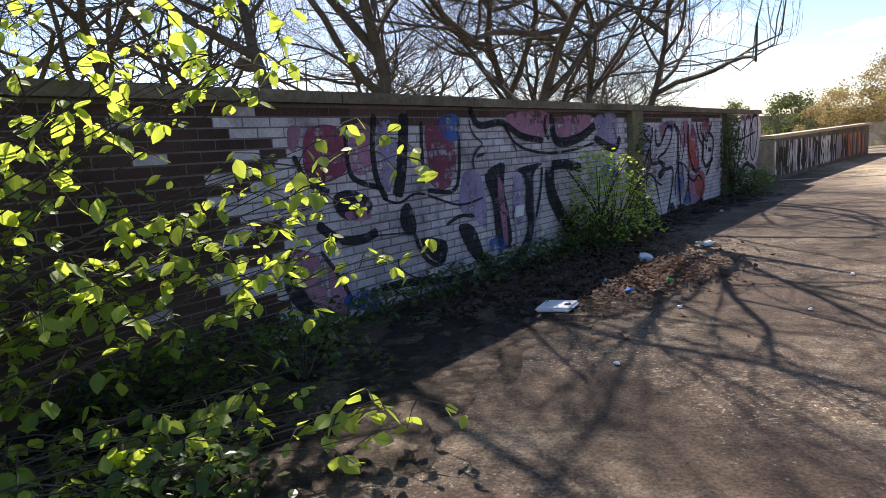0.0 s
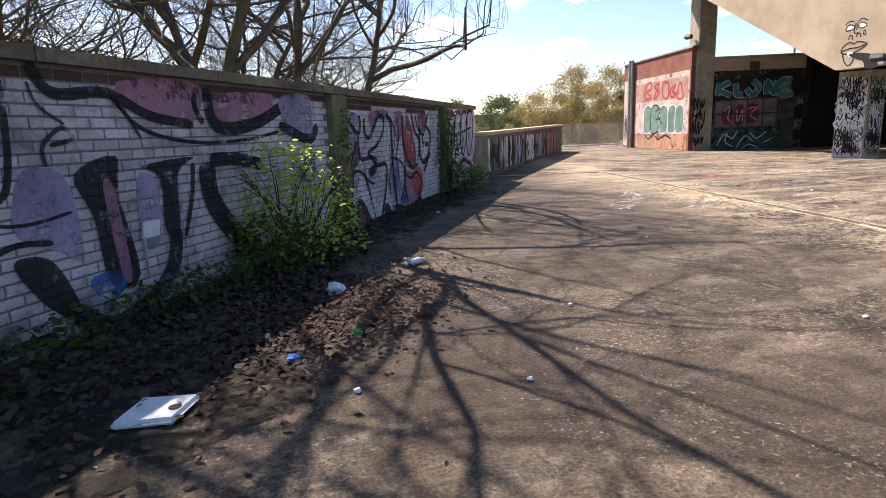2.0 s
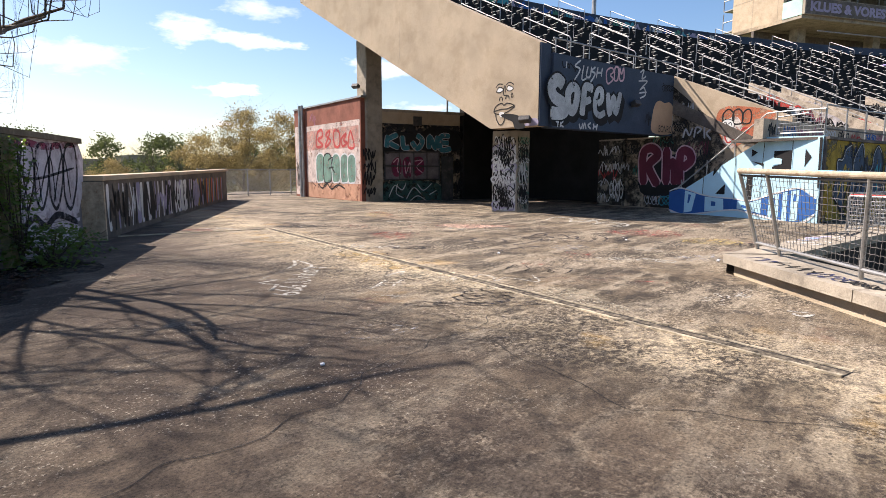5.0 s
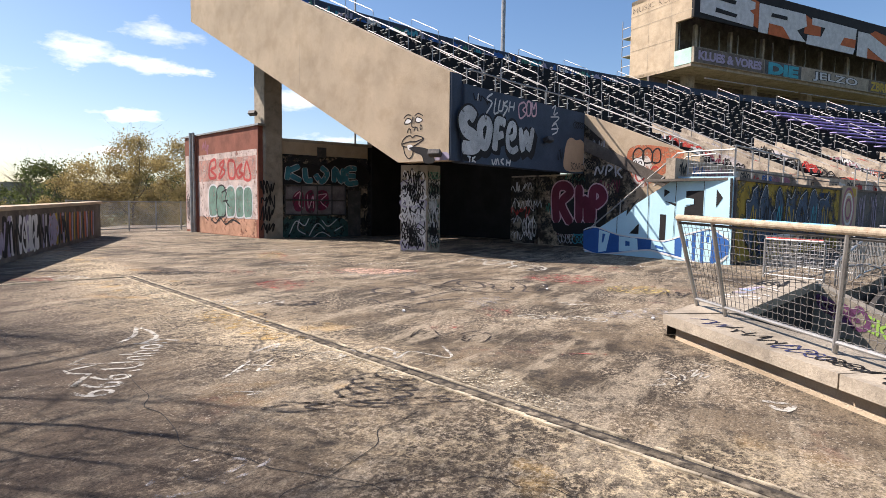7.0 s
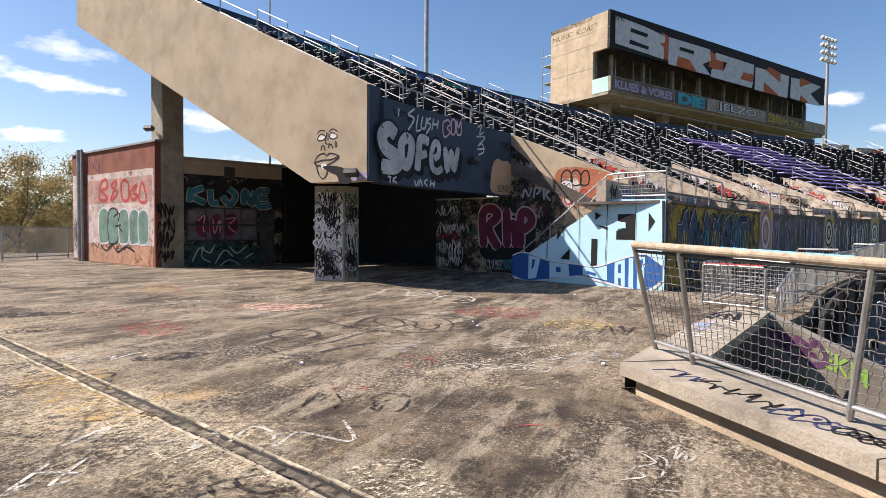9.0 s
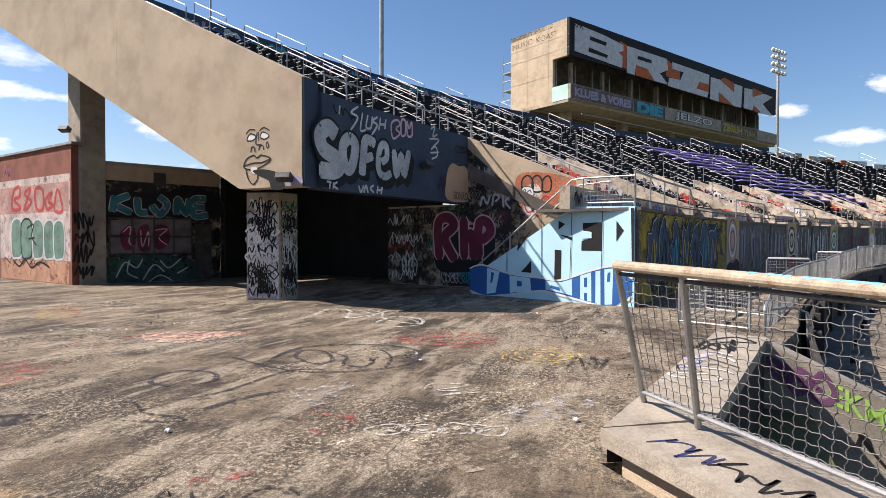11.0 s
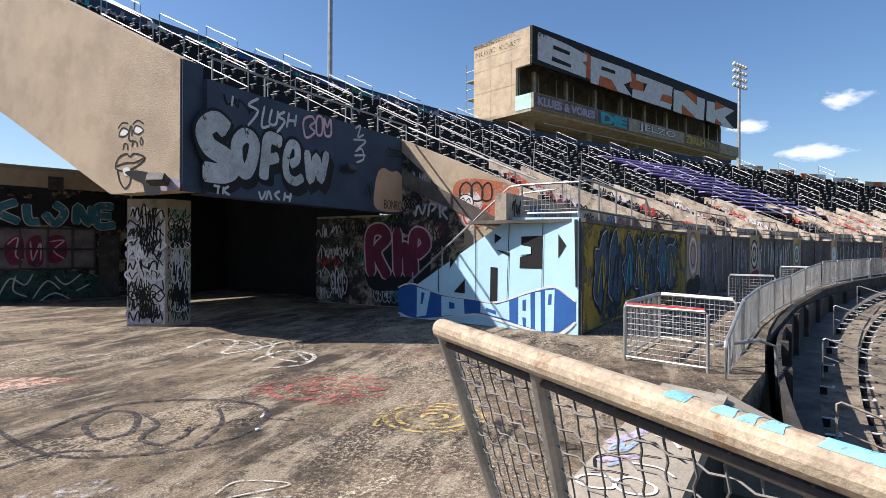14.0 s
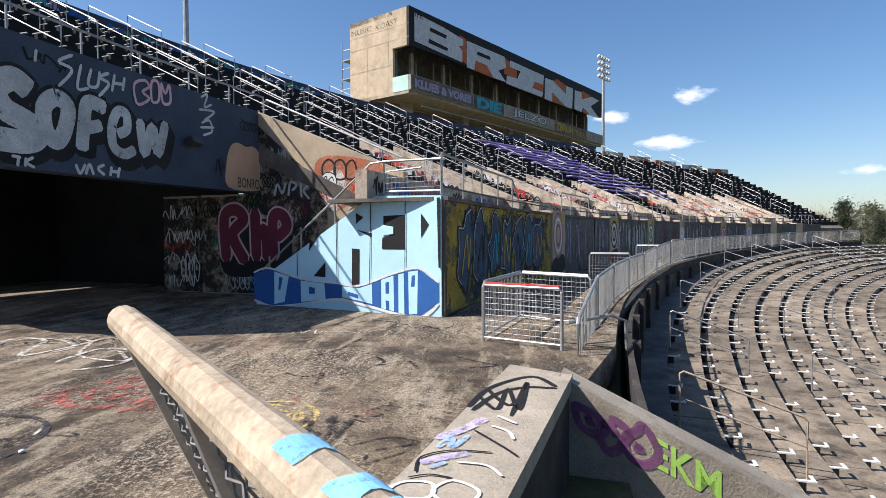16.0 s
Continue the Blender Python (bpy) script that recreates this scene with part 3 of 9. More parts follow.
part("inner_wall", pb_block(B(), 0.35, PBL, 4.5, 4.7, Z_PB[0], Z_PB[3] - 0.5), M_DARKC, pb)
part("far_wall", pb_block(B(), PBL - 0.3, PBL, 2.5, 8.0, Z_PB[0], Z_PB[3] - 0.5), M_CONC, pb)
for k in range(9):
    s = 2.5 + k * (PBL - 4) / 8
    part("column", pb_block(B(), s, s + 0.35, 1.9, 2.25, Z_PB[1] - 1.4, Z_PB[2] + 0.1), M_CONC, pb)
for k in range(5):
    s = 3 + k * (PBL - 6) / 4
    part("support", pb_block(B(), s, s + 1.0, 3.0, 4.0, 8.0, Z_PB[0]), M_CONC, pb)
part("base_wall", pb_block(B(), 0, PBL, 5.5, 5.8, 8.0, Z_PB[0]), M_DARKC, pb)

# ---- lower bowl ----
bowl = thing("lower_stand", "curved concrete bleacher bowl with bare seat brackets", "grandstand")
BOWL0, BOWL1 = 9.5, 60.0


def bowl_lift(deg):
    """The bowl climbs towards the concourse level along the curve."""
    f = min(1.0, max(0.0, (deg - 15.0) / 32.0))
    return 1.85 * f * (1.35 - 0.35 * f)


def lifted(bm):
    for v in bm.verts:
        v.co.z += bowl_lift(math.degrees(math.atan2(v.co.x - CX, v.co.y - CY)))
    return bm


for k in range(34):
    r1 = 72.45 if k == 0 else 71.7 - (k - 1) * 0.76
    r0 = 71.7 - k * 0.76
    z = -1.55 - 0.2 * k
    slabs = 21 if 0 < k < 14 else 1
    for q in range(slabs):
        a, b = BOWL0 + (BOWL1 - BOWL0) * q / slabs, BOWL0 + (BOWL1 - BOWL0) * (q + 1) / slabs - (0.03 if slabs > 1 else 0)
        # The top walkway takes dark concrete: the wall's cast shadow put into its colour.
        part("tread", lifted(arc(B(), a, b, r0, r1 + 0.02, z - 0.6, z + (random.uniform(-0.008, 0.008) if slabs > 1 else 0), 1.2)), M_TREAD if k else M_DARKC, bowl)

# Near-black concrete: shade put into the bowl and stairwell wall colour; also joint grooves.
M_SHADE_JOINT = material("shade_and_joint_dark_concrete", (0.045, 0.04, 0.036), 0.95, 0.4, 30, 0.9, 0.4, stain=(0.10, 0.085, 0.07), stain_amount=0.7)
part("retaining_face", arc(B(), BOWL0, BOWL1, 72.36, 72.44, -1.58, -0.12, 1.2), M_SHADE_JOINT, bowl, "retaining wall face coloured dark as in shade")
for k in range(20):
    part("buttress", arc(B(), 12.6 + k * 2.3, 12.85 + k * 2.3, 72.24, 72.38, -1.56, -0.1, 0.3), M_SHADE_JOINT, bowl)

# ---- parapet of the stairwell, with the leaning rail ----
KA0, KA1 = Vector((12.06, 4.9)), Vector((5.96, -0.12))
KU = (KA1 - KA0).normalized()
KN = Vector((KU.y, -KU.x)) * -1
if KN.y > 0:
    KN = -KN


def kerb_at(s, t, z):
    p = KA0 + KU * s + KN * t
    return Vector((p.x, p.y, z))


parapet = thing("stairwell_parapet", "low concrete stairwell parapet with tags on its cap", "parapet")
for s0, s1 in ((0, 2.35), (2.365, 4.9), (4.915, 7.9)):
    bm = prism(B(), [tuple(kerb_at(s, t, 0).xy) for s, t in ((s0, 0), (s1, 0), (s1, 0.78), (s0, 0.78))], 0.12, 0.235)
    part("cap_stone", bm, M_CONC, parapet)
bm = prism(B(), [tuple(kerb_at(s, t, 0).xy) for s, t in ((0.1, 0.1), (7.9, 0.1), (7.9, 0.72), (0.1, 0.72))], -2.5, 0.12)
part("kerb_body", bm, M_BEIGE, parapet)
bm = prism(B(), [(12.07, 4.89), (16.2, 3.73), (15.85, 3.22), (12.5, 4.15)], [0.12, 0.21, 0.206, 0.133], [0.24, 0.33, 0.326, 0.253])
part("cap", bm, M_CONC, parapet)
# The stairwell's shade is put into this body's near-black colour.
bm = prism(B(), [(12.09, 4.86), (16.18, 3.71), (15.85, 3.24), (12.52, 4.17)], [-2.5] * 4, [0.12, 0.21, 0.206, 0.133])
part("wall_body", bm, M_SHADE_JOINT, parapet, "wall under the cap coloured near-black as in shade")
bm = B()
e0, e1 = Vector((15.95, 3.3)), Vector((13.9, -4.2))
d = (e1 - e0).normalized()
n = Vector((d.y, -d.x)) * 0.16
prism(bm, [tuple(e0 - n), tuple(e0 + n), tuple(e1 + n), tuple(e1 - n)], -6.0, [0.33, 0.33, -3.25, -3.25])
part("side_parapet", bm, M_CONC, parapet, "sloping rough concrete side wall with lime and purple tags")

rail = thing("leaning_rail", "leaning steel mesh guard rail with a rusty top tube", "railing")
RD = Vector((-0.7537, -0.6568, -0.0218))  # the way the top tube runs
RDB = Vector((-0.826, -0.563, 0))  # the way the feet run
RAIL_L = 4.6
RT0 = Vector((12.245, 4.814, 1.318))
RT1 = RT0 + RD * RAIL_L
RB0 = Vector((12.75, 4.62, 0.25))
RB1 = RB0 + RDB * RAIL_L
part("top_tube", tube(B(), [RT0, RT1], 0.036, 14), M_RUST, rail, "rust-stained top tube with blue paint marks")
part("bottom_tube", tube(B(), [RB0.lerp(RT0, 0.09), RB1.lerp(RT1, 0.09)], 0.02, 8), M_STEEL, rail)
for f in (0.0, 0.13, 0.48, 0.80, 0.99):
    bt, tp = RB0.lerp(RB1, f), RT0.lerp(RT1, f)
    part("post", tube(B(), [bt, tp], 0.024, 8), M_STEEL, rail)


# ---- paint on walls: strokes, filled shapes and letters ----
def smooth(pts, closed=False, per=6):
    """A rounded line through the points."""
    p = [Vector((*q, 0)) for q in pts]
    k = len(p)
    out = []
    for i in range(k if closed else k - 1):
        a, b, c, d = (p[(i + j) % k] if closed else p[min(max(i + j, 0), k - 1)] for j in (-1, 0, 1, 2))
        for q in range(per):
            t = q / per
            out.append(0.5 * ((2 * b) + (c - a) * t + (2 * a - 5 * b + 4 * c - d) * t * t + (3 * b - a - 3 * c + d) * t ** 3))
    if not closed:
        out.append(p[-1])
    return [(q.x, q.y) for q in out]


def stroke(bm, fn, pts, width, out=0.006, closed=False, soft=True, taper=True):
    """A painted line of that width on the surface fn(u, v, out)."""
    q = smooth(pts, closed) if soft else list(pts)
    if closed:
        q = q + q[:1]
    prev = None
    for i, (u, v) in enumerate(q):
        a, b = q[max(i - 1, 0)], q[min(i + 1, len(q) - 1)]
        d = Vector((b[0] - a[0], b[1] - a[1]))
        d = d.normalized() if d.length > 1e-9 else Vector((1, 0))
        w = width / 2 * (0.55 if taper and not closed and i in (0, len(q) - 1) else 1)
        cur = (bm.verts.new(fn(u - d.y * w, v + d.x * w, out)), bm.verts.new(fn(u + d.y * w, v - d.x * w, out)))
        if prev:
            bm.faces.new((prev[0], prev[1], cur[1], cur[0]))
        prev = cur
    return bm


def shape(bm, fn, pts, out=0.004, soft=True):
    """A filled painted shape."""
    q = smooth(pts, True, 4) if soft else pts
    bm.faces.new([bm.verts.new(fn(u, v, out)) for u, v in q])
    return bm


def paint(name, bm, mat, parent, label=""):
    bm.normal_update()
    bmesh.ops.triangulate(bm, faces=[f for f in bm.faces if len(f.verts) > 4])
    me = bpy.data.meshes.new(name)
    bm.to_mesh(me)
    bm.free()
    me.materials.append(mat)
    ob = new(name, me)
    ob.parent = parent
    if label:
        ob["label"] = label
    return ob


def brush(fn, name, mat, parent, width, out, pts, closed=False):
    """One painted line as a part of its own."""
    return paint(name, stroke(B(), fn, pts, width, out, closed), mat, parent)


def fill(fn, name, mat, parent, out, pts, soft=True):
    """One painted field as a part of its own."""
    return paint(name, shape(B(), fn, pts, out, soft), mat, parent)


def letters(fn, text, u0, v0, w, h, mat, parent, fat=0.0, out=0.008, name="lettering", slant=0.0, wave=0.0, label=""):
    """Painted letters that fill the box from (u0, v0), w wide and h high, on the surface fn."""
    c = bpy.data.curves.new("text", "FONT")
    c.body, c.offset, c.resolution_u = text, fat, 3
    t = bpy.data.objects.new("text", c)
    scene.collection.objects.link(t)
    bpy.context.view_layer.update()
    me = bpy.data.meshes.new_from_object(t.evaluated_get(bpy.context.evaluated_depsgraph_get()))
    bpy.data.objects.remove(t)
    xs, ys = [v.co.x for v in me.vertices], [v.co.y for v in me.vertices]
    x0, x1, y0, y1 = min(xs), max(xs), min(ys), max(ys)
    for v in me.vertices:
        a, b = (v.co.x - x0) / (x1 - x0), (v.co.y - y0) / (y1 - y0)
        v.co = fn(u0 + a * w + slant * b, v0 + b * h + wave * math.sin(a * 9), out)
    me.materials.clear()
    me.materials.append(mat)
    ob = new(name, me)
    ob.parent = parent
    if label:
        ob["label"] = label
    return ob


def scribble(fn, u0, v0, w, h, mat, parent, seed, loops=6, width=0.03, out=0.007, name="tag"):
    """A looping spray tag."""
    rng = random.Random(seed)
    bm = B()
    style = rng.choice((0, 1, 2, 2, 2, 3)) if loops > 3 else 2
    n = max(3, loops)
    if style == 0:
        pts = [(u0 + w * min(1, max(0, i / (n * 2 - 1) + rng.uniform(-0.13, 0.13))), v0 + h * (rng.uniform(0.5, 1) if i % 2 else rng.uniform(0, 0.5))) for i in range(n * 2)]
        stroke(bm, fn, pts, width, out)
    elif style == 1:
        pts, big = [], rng.uniform(0.7, 1.0)
        for i in range(n * 4):
            a, t = i / (n * 4 - 1), i * 1.57
            big = min(1, max(0.35, big + rng.uniform(-0.2, 0.2)))
            pts.append((u0 + w * (0.1 + 0.8 * a + 0.9 / n * math.sin(t)), v0 + h * (0.5 + 0.5 * big * math.cos(t))))
        stroke(bm, fn, pts, width, out)
    else:
        k = max(2, n // 2 + 1)
        line = []
        for i in range(k):
            a, c = u0 + w * i / k, w / k
            if style == 2:
                for q in range(4):
                    line.append((a + c * (q / 4 + rng.uniform(-0.2, 0.35)), v0 + h * (rng.uniform(0.6, 1.0) if (q + i) % 2 else rng.uniform(0.0, 0.45))))
            else:
                f = rng.uniform(0, 1)
                stroke(bm, fn, [(a + c * (0.5 + 0.7 * rng.uniform(0.4, 1.1) * math.cos(t + f)), v0 + h * (0.5 + 0.5 * rng.uniform(0.4, 1.15) * math.sin(t + f))) for t in (0, 0.9, 1.8, 2.7, 3.6, 4.5, 5.4)], width, out, closed=True)
                stroke(bm, fn, [(a + c * rng.uniform(0.3, 0.7), v0 + h * rng.uniform(0.3, 0.7)) for _ in range(3)], width, out + 0.0006)
        if line:
            stroke(bm, fn, line, width, out, soft=rng.random() < 0.7)
    return paint(name, bm, mat, parent)


def fascia_at(u, v, out=0.0):  # metres along the blue fascia
    return Vector(pol(WING + 0.32 + math.degrees(u / 81.35), 81.35 - out, v))


def wing_at(u, v, out=0.0):  # metres in from the wing wall's front edge
    p = pol(WING + 0.16 - math.degrees((0.225 + out) / 85), 81.5 - u)
    return Vector((*p, v))


def cab_at(u, v, out=0.0):
    return Vector(pol(13.5 + math.degrees(u / R_CAB), R_CAB - out, v))


def side_at(u, v, out=0.0):  # the tagged side wall, u = radius
    p = pol(CUT + 0.12 - math.degrees((0.15 + out) / 85), 84.0 - u)
    return Vector((*p, v))


def line_face(p, q, lift=0.0):
    """A surface along the line p to q, facing its right side."""
    P, Q = Vector(p), Vector(q)
    d = (Q - P).normalized()

    def fn(u, v, out=0.0):
        c = P + d * u + Vector((d.y, -d.x)) * (lift + out)
        return Vector((c.x, c.y, v))
    return fn


def floor_at(u, v, out=0.0):
    return Vector((u, v, out * 0.5 + 0.001))


# blue fascia
M_OLDSILV = worn("streaked_silver", (0.52, 0.52, 0.52), 1.05, 5)
M_PALEPINK = material("pale_pink_edge", (0.60, 0.40, 0.44), 0.8, 0.25, 30, 2.0, 0.12)
brush(fascia_at, "letter_shadow", M_BLACK, stand, 0.520, 0.005, ((0.52, 3.67), (0.24, 3.8), (-0.01, 3.6), (0.11, 3.32), (0.5, 3.17), (0.64, 2.99), (0.43, 2.87), (-0.04, 2.87)))
brush(fascia_at, "letter_shadow", M_BLACK, stand, 0.447, 0.0054, ((0.96, 3.67), (1.18, 3.54), (1.12, 3.16), (0.96, 2.95), (0.79, 3.11), (0.75, 3.47)))
brush(fascia_at, "letter_shadow", M_BLACK, stand, 0.429, 0.0058, ((1.95, 3.67), (1.58, 3.72), (1.49, 3.32), (1.44, 2.86)))
brush(fascia_at, "letter_shadow", M_BLACK, stand, 0.396, 0.0062, ((1.52, 3.26), (1.86, 3.37)))
brush(fascia_at, "letter_shadow", M_BLACK, stand, 0.379, 0.0066, ((2.19, 3.26), (2.41, 3.38), (2.4, 3.66), (2.21, 3.67), (2.07, 3.38), (2.1, 3.02), (2.35, 2.91), (2.61, 3.03)))
brush(fascia_at, "letter_shadow", M_BLACK, stand, 0.421, 0.007, ((2.72, 3.64), (2.84, 2.99), (3.04, 3.52), (3.18, 3.02), (3.39, 3.69)))
brush(fascia_at, "letter_edge", M_BLACK, stand, 0.484, 0.009, ((0.46, 3.76), (0.19, 3.9), (-0.07, 3.69), (0.05, 3.42), (0.44, 3.27), (0.58, 3.09), (0.37, 2.97), (-0.1, 2.96)))
brush(fascia_at, "letter_edge", M_BLACK, stand, 0.410, 0.0094, ((0.9, 3.77), (1.12, 3.65), (1.05, 3.26), (0.9, 3.06), (0.72, 3.21), (0.69, 3.57)), True)
brush(fascia_at, "letter_edge", M_BLACK, stand, 0.389, 0.0098, ((1.88, 3.78), (1.51, 3.82), (1.42, 3.42), (1.37, 2.97)))
brush(fascia_at, "letter_edge", M_BLACK, stand, 0.355, 0.0102, ((1.45, 3.36), (1.79, 3.48)))
brush(fascia_at, "letter_edge", M_BLACK, stand, 0.338, 0.0106, ((2.12, 3.37), (2.33, 3.5), (2.32, 3.77), (2.13, 3.78), (2, 3.49), (2.03, 3.14), (2.27, 3.03), (2.52, 3.15)))
brush(fascia_at, "letter_edge", M_BLACK, stand, 0.374, 0.011, ((2.64, 3.75), (2.75, 3.11), (2.95, 3.64), (3.09, 3.15), (3.3, 3.81)))
brush(fascia_at, "silver_letter", M_OLDSILV, stand, 0.365, 0.013, ((0.46, 3.76), (0.19, 3.9), (-0.07, 3.69), (0.05, 3.42), (0.44, 3.27), (0.58, 3.09), (0.37, 2.97), (-0.1, 2.96)))
brush(fascia_at, "silver_letter", M_OLDSILV, stand, 0.285, 0.0134, ((0.9, 3.77), (1.12, 3.65), (1.05, 3.26), (0.9, 3.06), (0.72, 3.21), (0.69, 3.57)), True)
brush(fascia_at, "silver_letter", M_OLDSILV, stand, 0.255, 0.0138, ((1.88, 3.78), (1.51, 3.82), (1.42, 3.42), (1.37, 2.97)))
brush(fascia_at, "silver_letter", M_OLDSILV, stand, 0.216, 0.0142, ((1.45, 3.36), (1.79, 3.48)))
brush(fascia_at, "silver_letter", M_OLDSILV, stand, 0.195, 0.0146, ((2.12, 3.37), (2.33, 3.5), (2.32, 3.77), (2.13, 3.78), (2, 3.49), (2.03, 3.14), (2.27, 3.03), (2.52, 3.15)))
brush(fascia_at, "silver_letter", M_OLDSILV, stand, 0.216, 0.015, ((2.64, 3.75), (2.75, 3.11), (2.95, 3.64), (3.09, 3.15), (3.3, 3.81)))
brush(fascia_at, "tag_letter", M_SILVER, stand, 0.054, 0.016, ((1.23, 4.55), (0.97, 4.37), (1.21, 4.29), (0.95, 3.96)))
brush(fascia_at, "tag_letter", M_SILVER, stand, 0.054, 0.0162, ((1.39, 4.44), (1.31, 4.02), (1.53, 4.07)))
brush(fascia_at, "tag_letter", M_SILVER, stand, 0.057, 0.0164, ((1.59, 4.42), (1.52, 4.13), (1.7, 4.14), (1.76, 4.42)))
brush(fascia_at, "tag_letter", M_SILVER, stand, 0.058, 0.0166, ((1.96, 4.44), (1.76, 4.31), (1.95, 4.24), (1.73, 3.97)))
brush(fascia_at, "tag_letter", M_SILVER, stand, 0.059, 0.0168, ((2.08, 4.45), (2.01, 4.12)))
brush(fascia_at, "tag_letter", M_SILVER, stand, 0.060, 0.017, ((2.3, 4.45), (2.25, 4.19)))
brush(fascia_at, "tag_letter", M_SILVER, stand, 0.061, 0.0172, ((2.02, 4.28), (2.3, 4.31)))
brush(fascia_at, "tag_letter", M_SILVER, stand, 0.049, 0.0174, ((0.58, 4.45), (0.55, 4.25)))
brush(fascia_at, "tag_letter", M_SILVER, stand, 0.047, 0.0176, ((0.14, 2.73), (0.29, 2.72)))
brush(fascia_at, "tag_letter", M_SILVER, stand, 0.047, 0.0178, ((0.25, 2.72), (0.23, 2.58)))
brush(fascia_at, "tag_letter", M_SILVER, stand, 0.048, 0.018, ((0.37, 2.73), (0.35, 2.59)))
brush(fascia_at, "tag_letter", M_SILVER, stand, 0.048, 0.0182, ((0.49, 2.75), (0.37, 2.66), (0.51, 2.59)))
brush(fascia_at, "tag_letter", M_SILVER, stand, 0.054, 0.0184, ((1.24, 2.73), (1.32, 2.58), (1.43, 2.75)))
brush(fascia_at, "tag_letter", M_SILVER, stand, 0.055, 0.0186, ((1.43, 2.57), (1.51, 2.75), (1.59, 2.58)))
brush(fascia_at, "tag_letter", M_SILVER, stand, 0.056, 0.0188, ((1.82, 2.78), (1.68, 2.7), (1.82, 2.6)))
brush(fascia_at, "tag_letter", M_SILVER, stand, 0.058, 0.019, ((1.97, 2.77), (1.94, 2.59)))
brush(fascia_at, "tag_letter", M_SILVER, stand, 0.059, 0.0192, ((2.15, 2.77), (2.1, 2.58)))
brush(fascia_at, "tag_letter", M_SILVER, stand, 0.059, 0.0194, ((1.95, 2.68), (2.13, 2.68)))
brush(fascia_at, "tag_letter", M_PALEPINK, stand, 0.056, 0.0196, ((2.52, 4.37), (2.77, 4.51), (2.88, 4.41), (2.72, 4.28), (2.88, 4.18), (2.59, 4.02)), True)
brush(fascia_at, "tag_letter", M_PALEPINK, stand, 0.059, 0.0198, ((2.95, 4.52), (3.12, 4.54), (3.12, 4.2), (2.95, 4.16)), True)
brush(fascia_at, "tag_letter", M_PALEPINK, stand, 0.061, 0.02, ((3.19, 4.55), (3.3, 4.38), (3.41, 4.57), (3.43, 4.23), (3.23, 4.19)), True)
brush(fascia_at, "tag_letter", M_SILVER, stand, 0.050, 0.0202, ((4.33, 4.53), (4.53, 4.63), (4.43, 4.34), (4.66, 4.44)))
brush(fascia_at, "tag_letter", M_SILVER, stand, 0.051, 0.0204, ((4.25, 4.25), (4.74, 4.29), (4.41, 4.04)))
brush(fascia_at, "tag_letter", M_SILVER, stand, 0.051, 0.0206, ((4.33, 3.97), (4.58, 4.07), (4.66, 3.84), (4.37, 3.71)))
brush(fascia_at, "tag_letter", M_SILVER, stand, 0.051, 0.0208, ((4.29, 3.87), (4.74, 3.94)))
letters(fascia_at, "BONRO!", 5.55, 2.66, 0.85, 0.24, M_BLACK, stand, out=0.012)
paint("painted_patch", shape(B(), fascia_at, [(5.2, 2.64), (5.15, 3.2), (5.3, 3.6), (5.55, 3.72), (5.85, 3.66), (6.15, 3.7), (6.4, 3.5), (6.42, 3.0), (6.35, 2.64)], 0.006), M_TAN, stand, "tan paint patch")
scribble(fascia_at, 5.6, 4.0, 0.8, 0.35, M_BLACK, stand, 4, 5, 0.025)
scribble(fascia_at, 6.35, 2.7, 0.25, 0.8, M_SILVER, stand, 5, 5, 0.022)
scribble(fascia_at, 4.7, 2.8, 0.4, 0.6, M_BLACK, stand, 6, 5, 0.03)
scribble(fascia_at, 0.35, 4.2, 0.9, 0.25, M_BLACK, stand, 7, 4, 0.04)

# wing wall: line drawing of simple strokes, a black patch and a purple corner
brush(wing_at, "brow", M_BLACK, stand, 0.030, 0.004, ((-1.64, 3.8), (-1.52, 3.89), (-1.35, 3.87)))
brush(wing_at, "brow", M_BLACK, stand, 0.029, 0.0043, ((-1.23, 3.84), (-1.09, 3.9), (-0.92, 3.82)))
fill(wing_at, "eye_white", M_WHITE, stand, 0.0046, ((-1.58, 3.68), (-1.49, 3.77), (-1.36, 3.72), (-1.43, 3.66)))
fill(wing_at, "eye_white", M_WHITE, stand, 0.0049, ((-1.17, 3.71), (-1.12, 3.79), (-0.95, 3.72), (-1.06, 3.66)))
brush(wing_at, "eye_line", M_BLACK, stand, 0.026, 0.0052, ((-1.61, 3.66), (-1.51, 3.8), (-1.33, 3.73), (-1.43, 3.65)), True)
brush(wing_at, "eye_line", M_BLACK, stand, 0.025, 0.0055, ((-1.2, 3.7), (-1.13, 3.81), (-0.94, 3.72), (-1.06, 3.65)), True)
brush(wing_at, "nose_line", M_BLACK, stand, 0.029, 0.0058, ((-1.29, 3.83), (-1.33, 3.57), (-1.17, 3.54)))
brush(wing_at, "nose_line", M_BLACK, stand, 0.021, 0.0061, ((-1.25, 3.83), (-1.25, 3.62)))
brush(wing_at, "nose_line", M_BLACK, stand, 0.028, 0.0064, ((-1.49, 3.39), (-1.46, 3.5), (-1.38, 3.49), (-1.36, 3.38)))
brush(wing_at, "nose_line", M_BLACK, stand, 0.028, 0.0067, ((-1.25, 3.43), (-1.2, 3.52), (-1.12, 3.51), (-1.1, 3.42)))
brush(wing_at, "tear_drop", M_BLACK, stand, 0.023, 0.007, ((-0.99, 3.45), (-1.02, 3.52), (-0.99, 3.59), (-0.95, 3.5)), True)
